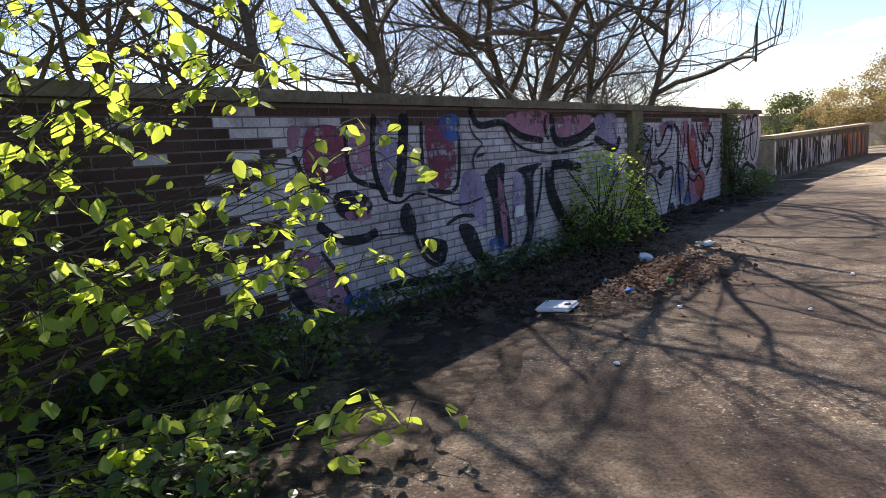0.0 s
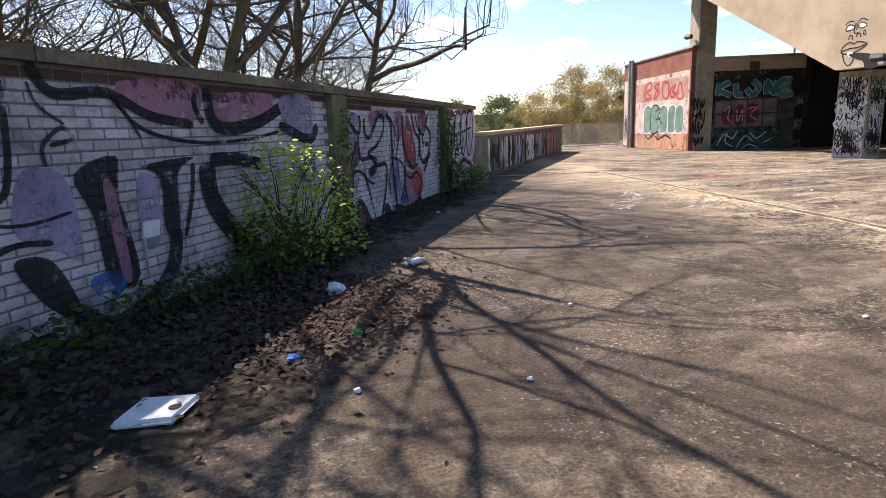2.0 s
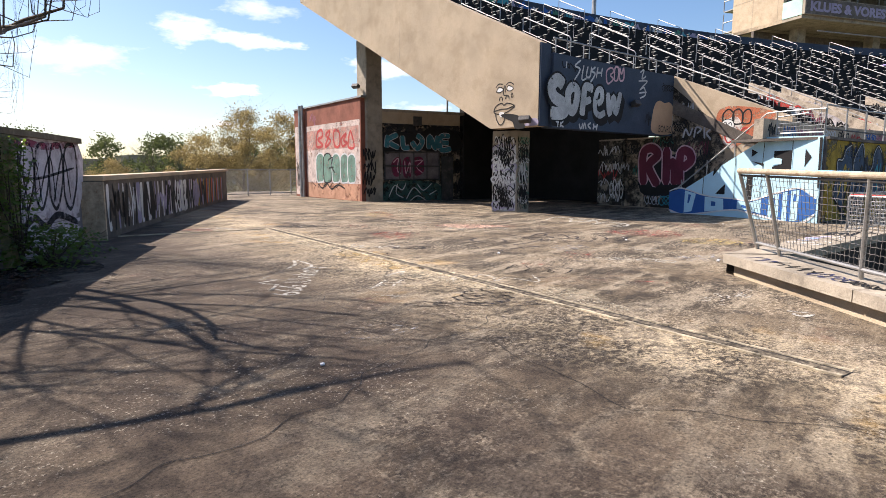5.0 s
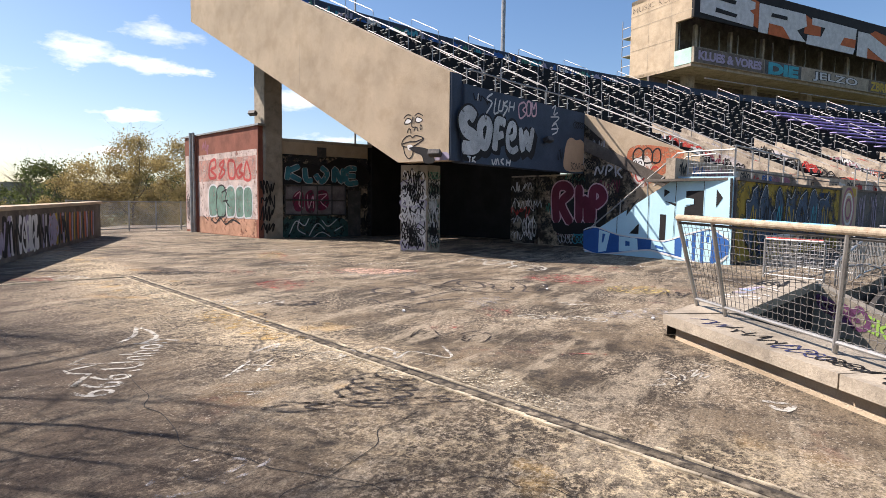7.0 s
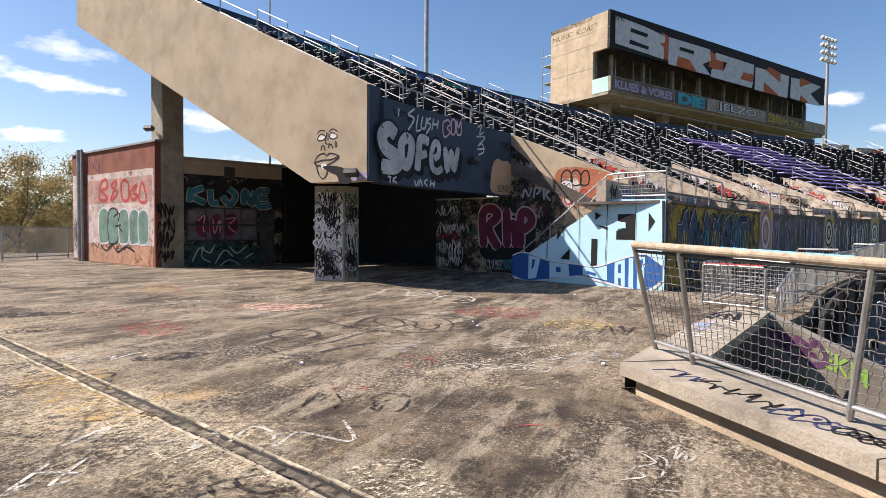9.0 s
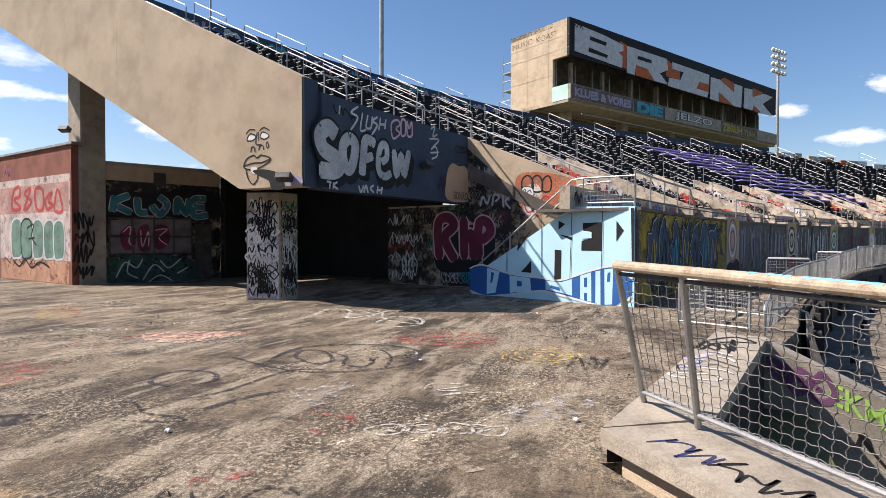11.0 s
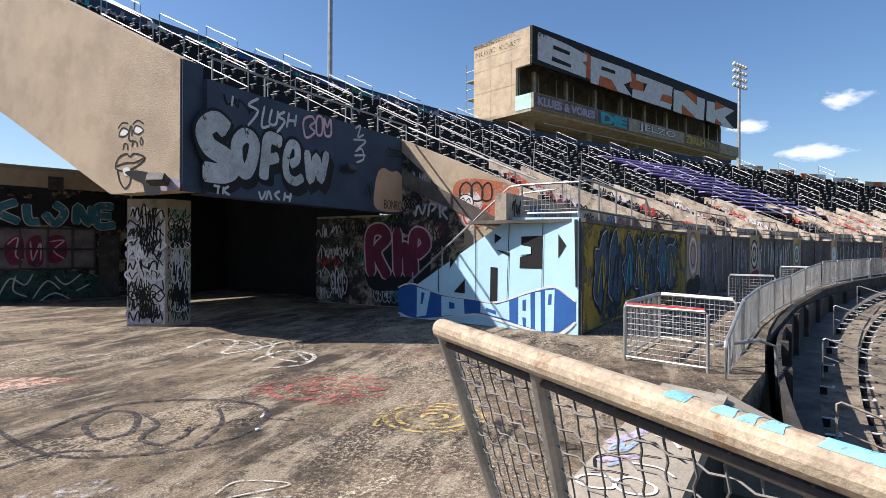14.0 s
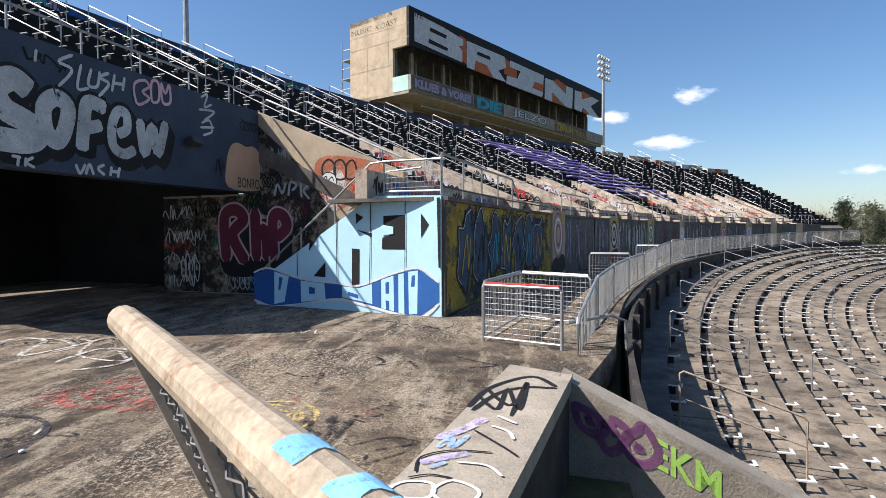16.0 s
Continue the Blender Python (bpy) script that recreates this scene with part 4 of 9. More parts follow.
brush(wing_at, "lip_line", M_BLACK, stand, 0.030, 0.0073, ((-1.71, 3.1), (-1.61, 3.26), (-1.4, 3.32), (-1.3, 3.26), (-1.17, 3.31), (-0.89, 3.22), (-1.03, 3.11), (-1.35, 3.01), (-1.61, 3.03)), True)
brush(wing_at, "lip_line", M_BLACK, stand, 0.028, 0.0076, ((-1.71, 3.1), (-1.43, 3.15), (-1.15, 3.15), (-0.89, 3.22)))
fill(wing_at, "tooth_white", M_WHITE, stand, 0.0079, ((-1.49, 3.05), (-1.32, 3.06), (-1.29, 2.95), (-1.43, 2.92)))
brush(wing_at, "jaw_line", M_BLACK, stand, 0.031, 0.0082, ((-1.65, 3.05), (-1.58, 2.83), (-1.43, 2.69), (-1.29, 2.8), (-1.29, 2.99)))
fill(wing_at, "black_patch", M_BLACK, stand, 0.0085, ((-1.43, 2.98), (-1.12, 3), (-0.73, 2.92), (-0.56, 2.77), (-0.48, 2.56), (-0.84, 2.55), (-0.95, 2.75), (-1.2, 2.85)))
paint("painted_corner", shape(B(), wing_at, [(-0.5, 2.62), (-0.02, 2.62), (-0.02, 2.78), (-0.25, 2.8)], 0.004), M_LAV, stand)
bm = B()
stroke(bm, wing_at, [(-6.4, 5.3), (-6.4, 7.2)], 0.018, 0.002, soft=False)
paint("wing_joint", bm, M_CONC, stand)

# pillar: dense tags
pil_l = line_face((19.86, 13.7), (20.05, 12.86), 0.0)
pil_r = line_face((20.05, 12.86), (20.6, 12.72), 0.0)
M_PILWHITE = worn("old_white_coat", (0.62, 0.61, 0.60), 0.95, 6)
fill(pil_l, "white_coat", M_PILWHITE, pillar_a, 0.002, ((0.03, 0.05), (0.03, 2.1), (0.82, 2.15), (0.82, 0.05)), False)
for i in range(11):
    scribble(pil_l, 0.05, 0.05 + i * 0.21, 0.74, 0.3, M_WHITE if i % 3 else M_LAV, pillar_a, 20 + i, 5, 0.045, 0.004)
    scribble(pil_l, 0.05, 0.1 + i * 0.21, 0.74, 0.22, M_BLACK, pillar_a, 40 + i, 6, 0.03, 0.007)
    scribble(pil_r, 0.03, 0.06 + i * 0.21, 0.5, 0.26, M_BLACK, pillar_a, 60 + i, 6, 0.026, 0.004)
    scribble(pil_r, 0.03, 0.1 + i * 0.21, 0.5, 0.2, M_WHITE if i % 2 else M_GREEN, pillar_a, 80 + i, 4, 0.016, 0.007)

rp = random.Random(15)
for i in range(16):
    scribble(pil_l, rp.uniform(0.02, 0.3), rp.uniform(0.05, 1.9), rp.uniform(0.3, 0.5), rp.uniform(0.3, 0.6), (M_BLACK, M_WHITE, M_BLACK, M_BLACK)[i % 4], pillar_a, 1300 + i, 5, 0.03, 0.009 + 0.0004 * i)
    scribble(pil_r, rp.uniform(0.02, 0.2), rp.uniform(0.05, 1.9), rp.uniform(0.25, 0.34), rp.uniform(0.3, 0.6), (M_BLACK, M_BLACK, M_SILVER)[i % 3], pillar_a, 1330 + i, 5, 0.024, 0.009 + 0.0004 * i)

# tagged side wall
M_GRIME = worn("grime", (0.045, 0.04, 0.038), 0.75, 2.2)
paint("grime", shape(B(), side_at, [(0.6, 0.02), (0.6, 2.5), (2.3, 2.52), (2.35, 4.5), (4.6, 2.6), (4.6, 0.02)], 0.002, False), M_GRIME, wall_tag, "dark grime and layered old paint")
for i in range(16):
    rr = random.Random(1000 + i)
    scribble(side_at, rr.uniform(0.6, 3.6), rr.uniform(0.05, 2.2), rr.uniform(0.5, 1.1), rr.uniform(0.25, 0.6), (M_BLACK, M_SILVER, M_MAROON, M_BLACK, M_GREEN)[i % 5], wall_tag, 1020 + i, 6, 0.025, 0.0035)
bm = B()
shape(bm, side_at, [(1.5, 0.55), (1.45, 1.6), (1.9, 2.0), (2.6, 1.9), (3.4, 1.95), (3.6, 1.2), (3.3, 0.55), (2.4, 0.45)], 0.004)
paint("painted_shape", bm, M_BLACK, wall_tag)
letters(side_at, "SFB", 1.7, 2.2, 0.5, 0.2, M_BLACK, wall_tag, out=0.009)
M_OLDORANGE = worn("old_orange", (0.50, 0.16, 0.085), 0.85, 4)
M_OLDWHITEP = worn("old_white_paint", (0.60, 0.55, 0.50), 0.8, 5)
brush(side_at, "letter_edge", M_PALEPINK, wall_tag, 0.407, 0.012, ((1.61, 0.83), (1.55, 1.95), (1.9, 2.16), (2.15, 1.91), (1.8, 1.51), (2.21, 0.81)))
brush(side_at, "letter_edge", M_PALEPINK, wall_tag, 0.400, 0.0124, ((2.5, 2.18), (2.54, 0.85)))
brush(side_at, "letter_edge", M_PALEPINK, wall_tag, 0.396, 0.0128, ((2.54, 1.43), (2.8, 1.64), (2.87, 0.86)))
brush(side_at, "letter_edge", M_PALEPINK, wall_tag, 0.386, 0.0132, ((3.05, 0.87), (3.05, 1.93), (3.33, 1.99), (3.44, 1.7), (3.12, 1.43)))
brush(side_at, "maroon_letter", M_MAROON, wall_tag, 0.305, 0.016, ((1.61, 0.83), (1.55, 1.95), (1.9, 2.16), (2.15, 1.91), (1.8, 1.51), (2.21, 0.81)))
brush(side_at, "maroon_letter", M_MAROON, wall_tag, 0.300, 0.0164, ((2.5, 2.18), (2.54, 0.85)))
brush(side_at, "maroon_letter", M_MAROON, wall_tag, 0.297, 0.0168, ((2.54, 1.43), (2.8, 1.64), (2.87, 0.86)))
brush(side_at, "maroon_letter", M_MAROON, wall_tag, 0.290, 0.0172, ((3.05, 0.87), (3.05, 1.93), (3.33, 1.99), (3.44, 1.7), (3.12, 1.43)))
brush(side_at, "tag_letter", M_SILVER, wall_tag, 0.064, 0.02, ((3.1, 2.48), (3.19, 2.77), (3.33, 2.55), (3.44, 2.81)))
brush(side_at, "tag_letter", M_SILVER, wall_tag, 0.063, 0.0204, ((3.51, 2.47), (3.57, 2.8), (3.75, 2.74), (3.61, 2.6)))
brush(side_at, "tag_letter", M_SILVER, wall_tag, 0.062, 0.0208, ((3.89, 2.42), (3.88, 2.82), (4.09, 2.74), (3.95, 2.59), (4.12, 2.38)))
fill(side_at, "orange_field", M_OLDORANGE, wall_tag, 0.006, ((4.25, 3.09), (4.63, 3.42), (5.98, 3.18), (6.04, 2.81), (5.5, 2.46), (4.84, 2.06), (4.52, 2.26)))
fill(side_at, "orange_field", M_OLDWHITEP, wall_tag, 0.0066, ((4.47, 2.38), (4.58, 2.94), (4.95, 3.06), (5.11, 2.64), (4.84, 2.06)))
brush(side_at, "bubble_outline", M_BLACK, wall_tag, 0.048, 0.0072, ((4.52, 2.86), (4.48, 3.17), (4.65, 3.32), (4.81, 3.18), (4.81, 2.87)), True)
brush(side_at, "bubble_outline", M_BLACK, wall_tag, 0.048, 0.0078, ((4.83, 2.87), (4.82, 3.21), (4.98, 3.3), (5.11, 3.14), (5.1, 2.86)), True)
brush(side_at, "bubble_outline", M_BLACK, wall_tag, 0.047, 0.0084, ((5.13, 2.86), (5.14, 3.17), (5.3, 3.27), (5.39, 3.1), (5.35, 2.85)), True)
brush(side_at, "bubble_outline", M_RED, wall_tag, 0.045, 0.009, ((4.58, 2.49), (4.75, 2.68), (4.94, 2.62), (4.88, 2.37), (4.68, 2.26)), True)
brush(side_at, "bubble_outline", M_RED, wall_tag, 0.044, 0.0096, ((5.03, 2.47), (5.16, 2.69), (5.32, 2.66), (5.25, 2.5)), True)
fill(side_at, "white_disc", M_WHITE, wall_tag, 0.0102, ((4.4, 2.8), (4.55, 3), (4.79, 2.96), (4.86, 2.76), (4.71, 2.6), (4.5, 2.63)))
brush(side_at, "bubble_outline", M_BLACK, wall_tag, 0.024, 0.0108, ((4.4, 2.8), (4.55, 3), (4.79, 2.96), (4.86, 2.76), (4.71, 2.6), (4.5, 2.63)), True)
brush(side_at, "tag_letter", M_BLACK, wall_tag, 0.027, 0.0114, ((4.48, 2.86), (4.58, 2.92), (4.62, 2.82), (4.74, 2.9), (4.78, 2.8)))
brush(side_at, "tag_letter", M_BLACK, wall_tag, 0.027, 0.012, ((4.5, 2.7), (4.58, 2.77), (4.65, 2.68), (4.71, 2.75), (4.78, 2.71)))
for i, (u, v, w, h, m) in enumerate(((2.6, 2.6, 0.7, 0.5, M_BLACK), (2.9, 3.2, 0.6, 0.5, M_SILVER), (2.2, 0.1, 1.2, 0.4, M_TEAL), (0.1, 0.2, 0.6, 0.9, M_WHITE), (0.2, 1.2, 0.8, 0.6, M_SILVER),
                                     (3.0, 2.3, 0.9, 0.25, M_BLACK), (0.9, 1.9, 0.5, 0.5, M_BLACK), (3.4, 1.4, 0.8, 0.35, M_BLACK))):
    scribble(side_at, u, v, w, h, m, wall_tag, 100 + i, 6, 0.03)
pc = line_face((26.1, 12.75), (25.8, 11.6), 0.0)
fill(pc, "grime", M_GRIME, pier_c, 0.002, ((0.02, 0.02), (0.02, 2.5), (1.16, 2.5), (1.16, 0.02)), False)
for i in range(7):
    scribble(pc, 0.05, 0.1 + 0.3 * i, 1.0, 0.4, (M_WHITE, M_BLACK, M_SILVER, M_RED)[i % 4], pier_c, 120 + i, 6, 0.03)

# pale blue mural wall
fill(red_at, "letter_counter", M_BLACK, stair, 0.005, ((2.7, 1.94), (2.88, 1.85), (2.7, 1.72)), False)
fill(red_at, "letter_counter", M_BLACK, stair, 0.0055, ((2.71, 1.61), (3.07, 1.54), (3.07, 1.46)), False)
fill(red_at, "letter_counter", M_BLACK, stair, 0.006, ((2.6, 1.24), (2.78, 1.23), (2.77, 0.51), (2.59, 0.52)), False)
fill(red_at, "letter_counter", M_BLACK, stair, 0.0065, ((3.35, 1.87), (3.83, 1.88), (3.83, 1.23), (3.31, 1.23), (3.32, 1.45), (3.48, 1.49), (3.48, 1.65), (3.35, 1.67)), False)
fill(red_at, "letter_counter", M_BLACK, stair, 0.007, ((4.18, 1.91), (4.35, 1.69), (4.18, 1.44)), False)
fill(red_at, "letter_counter", M_BLACK, stair, 0.0075, ((1.5, 1.17), (1.53, 1.41), (1.95, 1.72)), False)
fill(red_at, "letter_counter", M_BLACK, stair, 0.008, ((1.93, 0.96), (1.93, 0.65), (1.62, 0.66)), False)
fill(red_at, "deep_band", M_DEEPB, stair, 0.0085, ((-0.06, 0.66), (0.4, 0.79), (1.27, 0.58), (2.2, 0.52), (2.77, 0.5), (3.57, 0.76), (4.13, 0.87), (4.55, 0.61), (4.55, 0.27), (4.1, -0.04), (2.77, 0.15), (2.2, 0.21), (1.11, 0.04), (0.44, -0.03), (-0.05, 0.12)), False)
fill(red_at, "pale_letter", M_SKYB, stair, 0.009, ((0.54, 0.73), (0.95, 0.64), (0.82, 0.09), (0.53, 0.03)), False)
fill(red_at, "pale_letter", M_SKYB, stair, 0.0095, ((1.27, 0.56), (1.9, 0.52), (1.93, 0.2), (1.28, 0.11)), False)
fill(red_at, "pale_letter", M_SKYB, stair, 0.01, ((2.35, 0.48), (2.77, 0.46), (3.07, 0.55), (3.08, 0.16), (2.77, 0.21), (2.35, 0.26)), False)
fill(red_at, "pale_letter", M_SKYB, stair, 0.0105, ((3.29, 0.64), (3.57, 0.73), (3.58, 0.05), (3.29, 0.09)), False)
fill(red_at, "pale_letter", M_SKYB, stair, 0.011, ((3.68, 0.76), (3.8, 0.78), (3.81, 0), (3.68, 0.03)), False)
fill(red_at, "pale_letter", M_SKYB, stair, 0.0115, ((3.9, 0.81), (4.11, 0.84), (4.09, 0.03), (3.91, 0.01)), False)
fill(red_at, "letter_counter", M_DEEPB, stair, 0.012, ((0.68, 0.62), (0.78, 0.6), (0.71, 0.34), (0.65, 0.34)), False)
fill(red_at, "letter_counter", M_DEEPB, stair, 0.0125, ((1.5, 0.44), (1.65, 0.42), (1.65, 0.3), (1.5, 0.29)), False)
fill(red_at, "letter_counter", M_DEEPB, stair, 0.013, ((3.39, 0.59), (3.47, 0.61), (3.47, 0.38), (3.39, 0.38)), False)
fill(red_at, "letter_counter", M_DEEPB, stair, 0.0135, ((3.98, 0.74), (4.05, 0.75), (4.04, 0.54), (3.96, 0.53)), False)
fill(red_at, "letter_counter", M_DEEPB, stair, 0.014, ((2.49, 0.38), (2.74, 0.33), (2.75, 0.25), (2.49, 0.31)), False)
fill(red_at, "letter_counter", M_DEEPB, stair, 0.0145, ((3.39, 0.25), (3.47, 0.24), (3.47, 0.06), (3.4, 0.08)), False)
brush(red_at, "white_outline", M_WHITE, stair, 0.040, 0.015, ((-0.06, 0.69), (0.4, 0.8), (1.27, 0.6), (2.2, 0.54), (2.77, 0.51), (3.57, 0.77), (4.13, 0.88), (4.55, 0.63)))
brush(red_at, "white_outline", M_WHITE, stair, 0.053, 0.0155, ((-0.05, 0.09), (0.44, -0.02), (1.11, 0.04), (2.2, 0.21), (2.77, 0.15), (4.08, -0.04), (4.55, 0.24)))
brush(red_at, "panel_joint", M_BLACK, stair, 0.020, 0.016, ((1.19, 1.16), (1.19, 0.64)))
brush(red_at, "panel_joint", M_BLACK, stair, 0.018, 0.0165, ((2.22, 2.06), (2.23, 0.55)))
brush(red_at, "panel_joint", M_BLACK, stair, 0.017, 0.017, ((3.07, 2.24), (3.02, 0.54)))
brush(red_at, "panel_joint", M_BLACK, stair, 0.016, 0.0175, ((3.85, 2.24), (3.83, 0.83)))
fill(red_at, "letter_arm", M_SKYB, stair, 0.0215, ((3.32, 1.7), (3.32, 1.5), (3.58, 1.52), (3.58, 1.66)), False)
fill(red_at, "painted_black", M_BLACK, stair, 0.02, ((4.55, 0.9), (4.52, 2.18), (4.59, 2.18), (4.59, 0.9)), False)

# first enclosure: mustard, blue and black lettering; others: streaks
cab0 = cabs[0]
M_OLDMUST = worn("old_mustard", (0.38, 0.265, 0.05), 0.82, 1.8)
M_OLDBLUE = worn("old_blue", (0.035, 0.055, 0.10), 0.5, 1.9)
M_OLDGREY = worn("old_grey", (0.22, 0.20, 0.21), 0.35, 2.5)


def cover(u0, u1, v0, v1, mat, out, parent):
    """A painted sheet that follows the curved front."""
    k = max(1, int((u1 - u0) / 0.6))
    bm = B()
    for i in range(k):
        a, b = u0 + (u1 - u0) * i / k, u0 + (u1 - u0) * (i + 1) / k
        bm.faces.new([bm.verts.new(cab_at(u, v, out)) for u, v in ((a, v0), (b, v0), (b, v1), (a, v1))])
    return paint("old_paint", bm, mat, parent)


cover(0.05, 9.7, 0.05, 2.12, M_OLDMUST, 0.012, cab0)
cover(1.2, 9.4, 0.1, 2.0, M_OLDBLUE, 0.016, cab0)
for i in range(7):
    rl = random.Random(330 + i)
    u = 1.3 + i * 1.15
    pts = []
    for q in range(12):
        a, f = 6.283 * q / 12, rl.uniform(0.55, 1.1)
        pts.append((u + 0.68 * f * math.cos(a), min(2.08, max(0.12, 1.2 + 0.9 * f * math.sin(a)))))
    paint("letter", shape(B(), cab_at, pts, 0.018 + 0.0007 * i), worn("slate_letter", (0.085, 0.12, 0.17), 0.95, 3) if i == 0 else bpy.data.materials["slate_letter"], cab0)
    for mat, w, o in ((M_BLACK, 0.1, 0.026), (M_SILVER, 0.025, 0.033)):
        bm = B()
        stroke(bm, cab_at, pts if mat == M_BLACK else pts[2:9], w, o, closed=mat == M_BLACK)
        paint("outline", bm, mat, cab0)
    bm = B()
    stroke(bm, cab_at, [(u - 0.3, 0.7), (u + rl.uniform(-0.2, 0.1), 1.5), (u + 0.15, 0.8), (u + 0.3, rl.uniform(1.3, 1.8))], 0.07, 0.03)
    paint("inner_stroke", bm, (M_YELLOW, M_BLACK, M_TEAL)[i % 3], cab0)
for i, (a, b) in enumerate(CABS[1:5]):
    cover(radians(a - 13.5) * R_CAB + 0.05, radians(b - 13.5) * R_CAB - 0.1, 0.05, 2.1, M_OLDGREY, 0.012, cabs[i + 1])
for i, (a, b) in enumerate(CABS[1:6]):
    u0, u1 = radians(a - 13.5) * R_CAB, radians(b - 13.5) * R_CAB
    rng = random.Random(400 + i)
    for q in range(26 if i < 2 else 12):
        bm = B()
        u = rng.uniform(u0 + 0.1, u1 - 0.2)
        stroke(bm, cab_at, [(u, rng.uniform(0.1, 0.9)), (u + rng.uniform(-0.1, 0.1), rng.uniform(1.0, 1.5)), (u + rng.uniform(-0.15, 0.15), rng.uniform(1.6, 2.1))], 0.05, 0.03)
        paint("paint_streak", bm, (M_LAV, M_SILVER, M_MAROON, M_SILVER, M_LAV)[i], cabs[i + 1])
piers = [o for o in bpy.data.objects if o.name.startswith("pier") and o.get("category") == "pier"]
for i, ob in enumerate(piers[:6]):
    a, b = CABS[i][1], CABS[i + 1][0]
    u0, w = radians(a - 13.5) * R_CAB, radians(b - a) * R_CAB

    def pier_at(u, v, out=0.0):
        return Vector(pol(13.5 + math.degrees(u / R_CAB), R_CAB - 0.05 - out, v))
    m = (M_PINK, M_BLACK, M_GREEN, M_WHITE, M_RED, M_LAV)[i]
    for q in range(3):
        r = (0.75 - 0.2 * q) * w / 1.6
        bm = B()
        stroke(bm, pier_at, [(u0 + w * 0.45 + r * 0.8 * math.cos(t), 1.45 + r * math.sin(t)) for t in (0, 1.05, 2.1, 3.14, 4.2, 5.2)], 0.1, closed=True)
        paint("ring", bm, m if q % 2 == 0 else M_WHITE, ob)
    paint("painted_shape", shape(B(), pier_at, [(u0 + 0.1, 0.15), (u0 + 0.1, 0.6), (u0 + w - 0.15, 0.75), (u0 + w - 0.1, 0.15)], 0.004), M_MAROON if i else M_BLACK, ob)
    paint("painted_shape", shape(B(), pier_at, [(u0 + w * 0.5, 1.95), (u0 + w * 0.55, 2.2), (u0 + w * 0.9, 2.2), (u0 + w * 0.85, 1.9)], 0.004), M_YELLOW, ob)

# kiosk front
kf = line_face((22.3, 21.33), K1, 0.0)
M_OLDGREY2 = material("grey_shutter", (0.16, 0.14, 0.145), 0.7, 0.4, 30, 2.0, 0.15)
M_DULLTEAL = worn("dull_teal", (0.05, 0.20, 0.25), 1.0, 6)
M_OLDGREEN = worn("old_green_band", (0.05, 0.10, 0.085), 0.9, 4)
M_OLDGREEN2 = worn("old_green_letters", (0.15, 0.25, 0.20), 0.95, 4)
M_OLDMAROON = worn("old_maroon", (0.20, 0.035, 0.075), 0.95, 4)
M_OLDRED = worn("old_red_letters", (0.45, 0.075, 0.07), 1.0, 5)
paint("window_panel", shape(B(), kf, [(0.38, 0.97), (0.38, 2.13), (3.0, 2.2), (3.0, 0.97)], 0.0065, False), M_OLDGREY2, kiosk, "grey shutter with maroon letters")
bm = B()
for v in (0.95, 1.55, 2.15):
    tube(bm, [kf(0.33, v, 0.04), kf(3.05, v + (0.05 if v > 2 else 0), 0.04)], 0.035, 6)
for u in (0.36, 1.05, 1.75, 2.4, 3.02):
    tube(bm, [kf(u, 0.95, 0.04), kf(u, 2.18, 0.04)], 0.03, 6)
part("window_frame", bm, M_DARKST, kiosk)
paint("grime", shape(B(), kf, [(0.05, 0.02), (0.05, 3.4), (4.5, 3.4), (4.5, 0.02)], 0.002, False), M_GRIME, kiosk)
paint("grime", shape(B(), kf, [(0.05, 2.35), (0.05, 3.4), (4.5, 3.4), (4.5, 2.35)], 0.003, False), M_GRIME, kiosk)
fill(kf, "black_cloud", M_BLACK, kiosk, 0.008, ((0.29, 2.1), (0.17, 2.85), (0.8, 3.09), (1.91, 2.99), (2.74, 3.34), (3.74, 3.18), (4.19, 2.77), (4.06, 2.3), (2.91, 2.21), (1.5, 2.28)))
brush(kf, "letter_edge", M_SILVER, kiosk, 0.262, 0.0086, ((0.53, 2.9), (0.45, 2.35)))
brush(kf, "letter_edge", M_SILVER, kiosk, 0.262, 0.0092, ((0.99, 2.94), (0.5, 2.65), (1.05, 2.34)))
brush(kf, "letter_edge", M_SILVER, kiosk, 0.265, 0.0098, ((1.21, 2.89), (1.27, 2.39), (1.55, 2.38)))
brush(kf, "letter_edge", M_SILVER, kiosk, 0.267, 0.0104, ((1.91, 2.94), (2.19, 2.68), (1.94, 2.33), (1.66, 2.64)))
brush(kf, "letter_edge", M_SILVER, kiosk, 0.270, 0.011, ((2.51, 2.32), (2.55, 2.88), (2.85, 2.37), (2.95, 2.93)))
brush(kf, "letter_edge", M_SILVER, kiosk, 0.271, 0.0116, ((3.58, 2.93), (3.12, 2.88), (3.13, 2.31), (3.65, 2.36)))
brush(kf, "letter_edge", M_SILVER, kiosk, 0.272, 0.0122, ((3.13, 2.62), (3.53, 2.62)))
brush(kf, "teal_letter", M_DULLTEAL, kiosk, 0.210, 0.0128, ((0.53, 2.9), (0.45, 2.35)))
brush(kf, "teal_letter", M_DULLTEAL, kiosk, 0.209, 0.0134, ((0.99, 2.94), (0.5, 2.65), (1.05, 2.34)))
brush(kf, "teal_letter", M_DULLTEAL, kiosk, 0.212, 0.014, ((1.21, 2.89), (1.27, 2.39), (1.55, 2.38)))
brush(kf, "teal_letter", M_DULLTEAL, kiosk, 0.214, 0.0146, ((1.91, 2.94), (2.19, 2.68), (1.94, 2.33), (1.66, 2.64)))
brush(kf, "teal_letter", M_DULLTEAL, kiosk, 0.216, 0.0152, ((2.51, 2.32), (2.55, 2.88), (2.85, 2.37), (2.95, 2.93)))
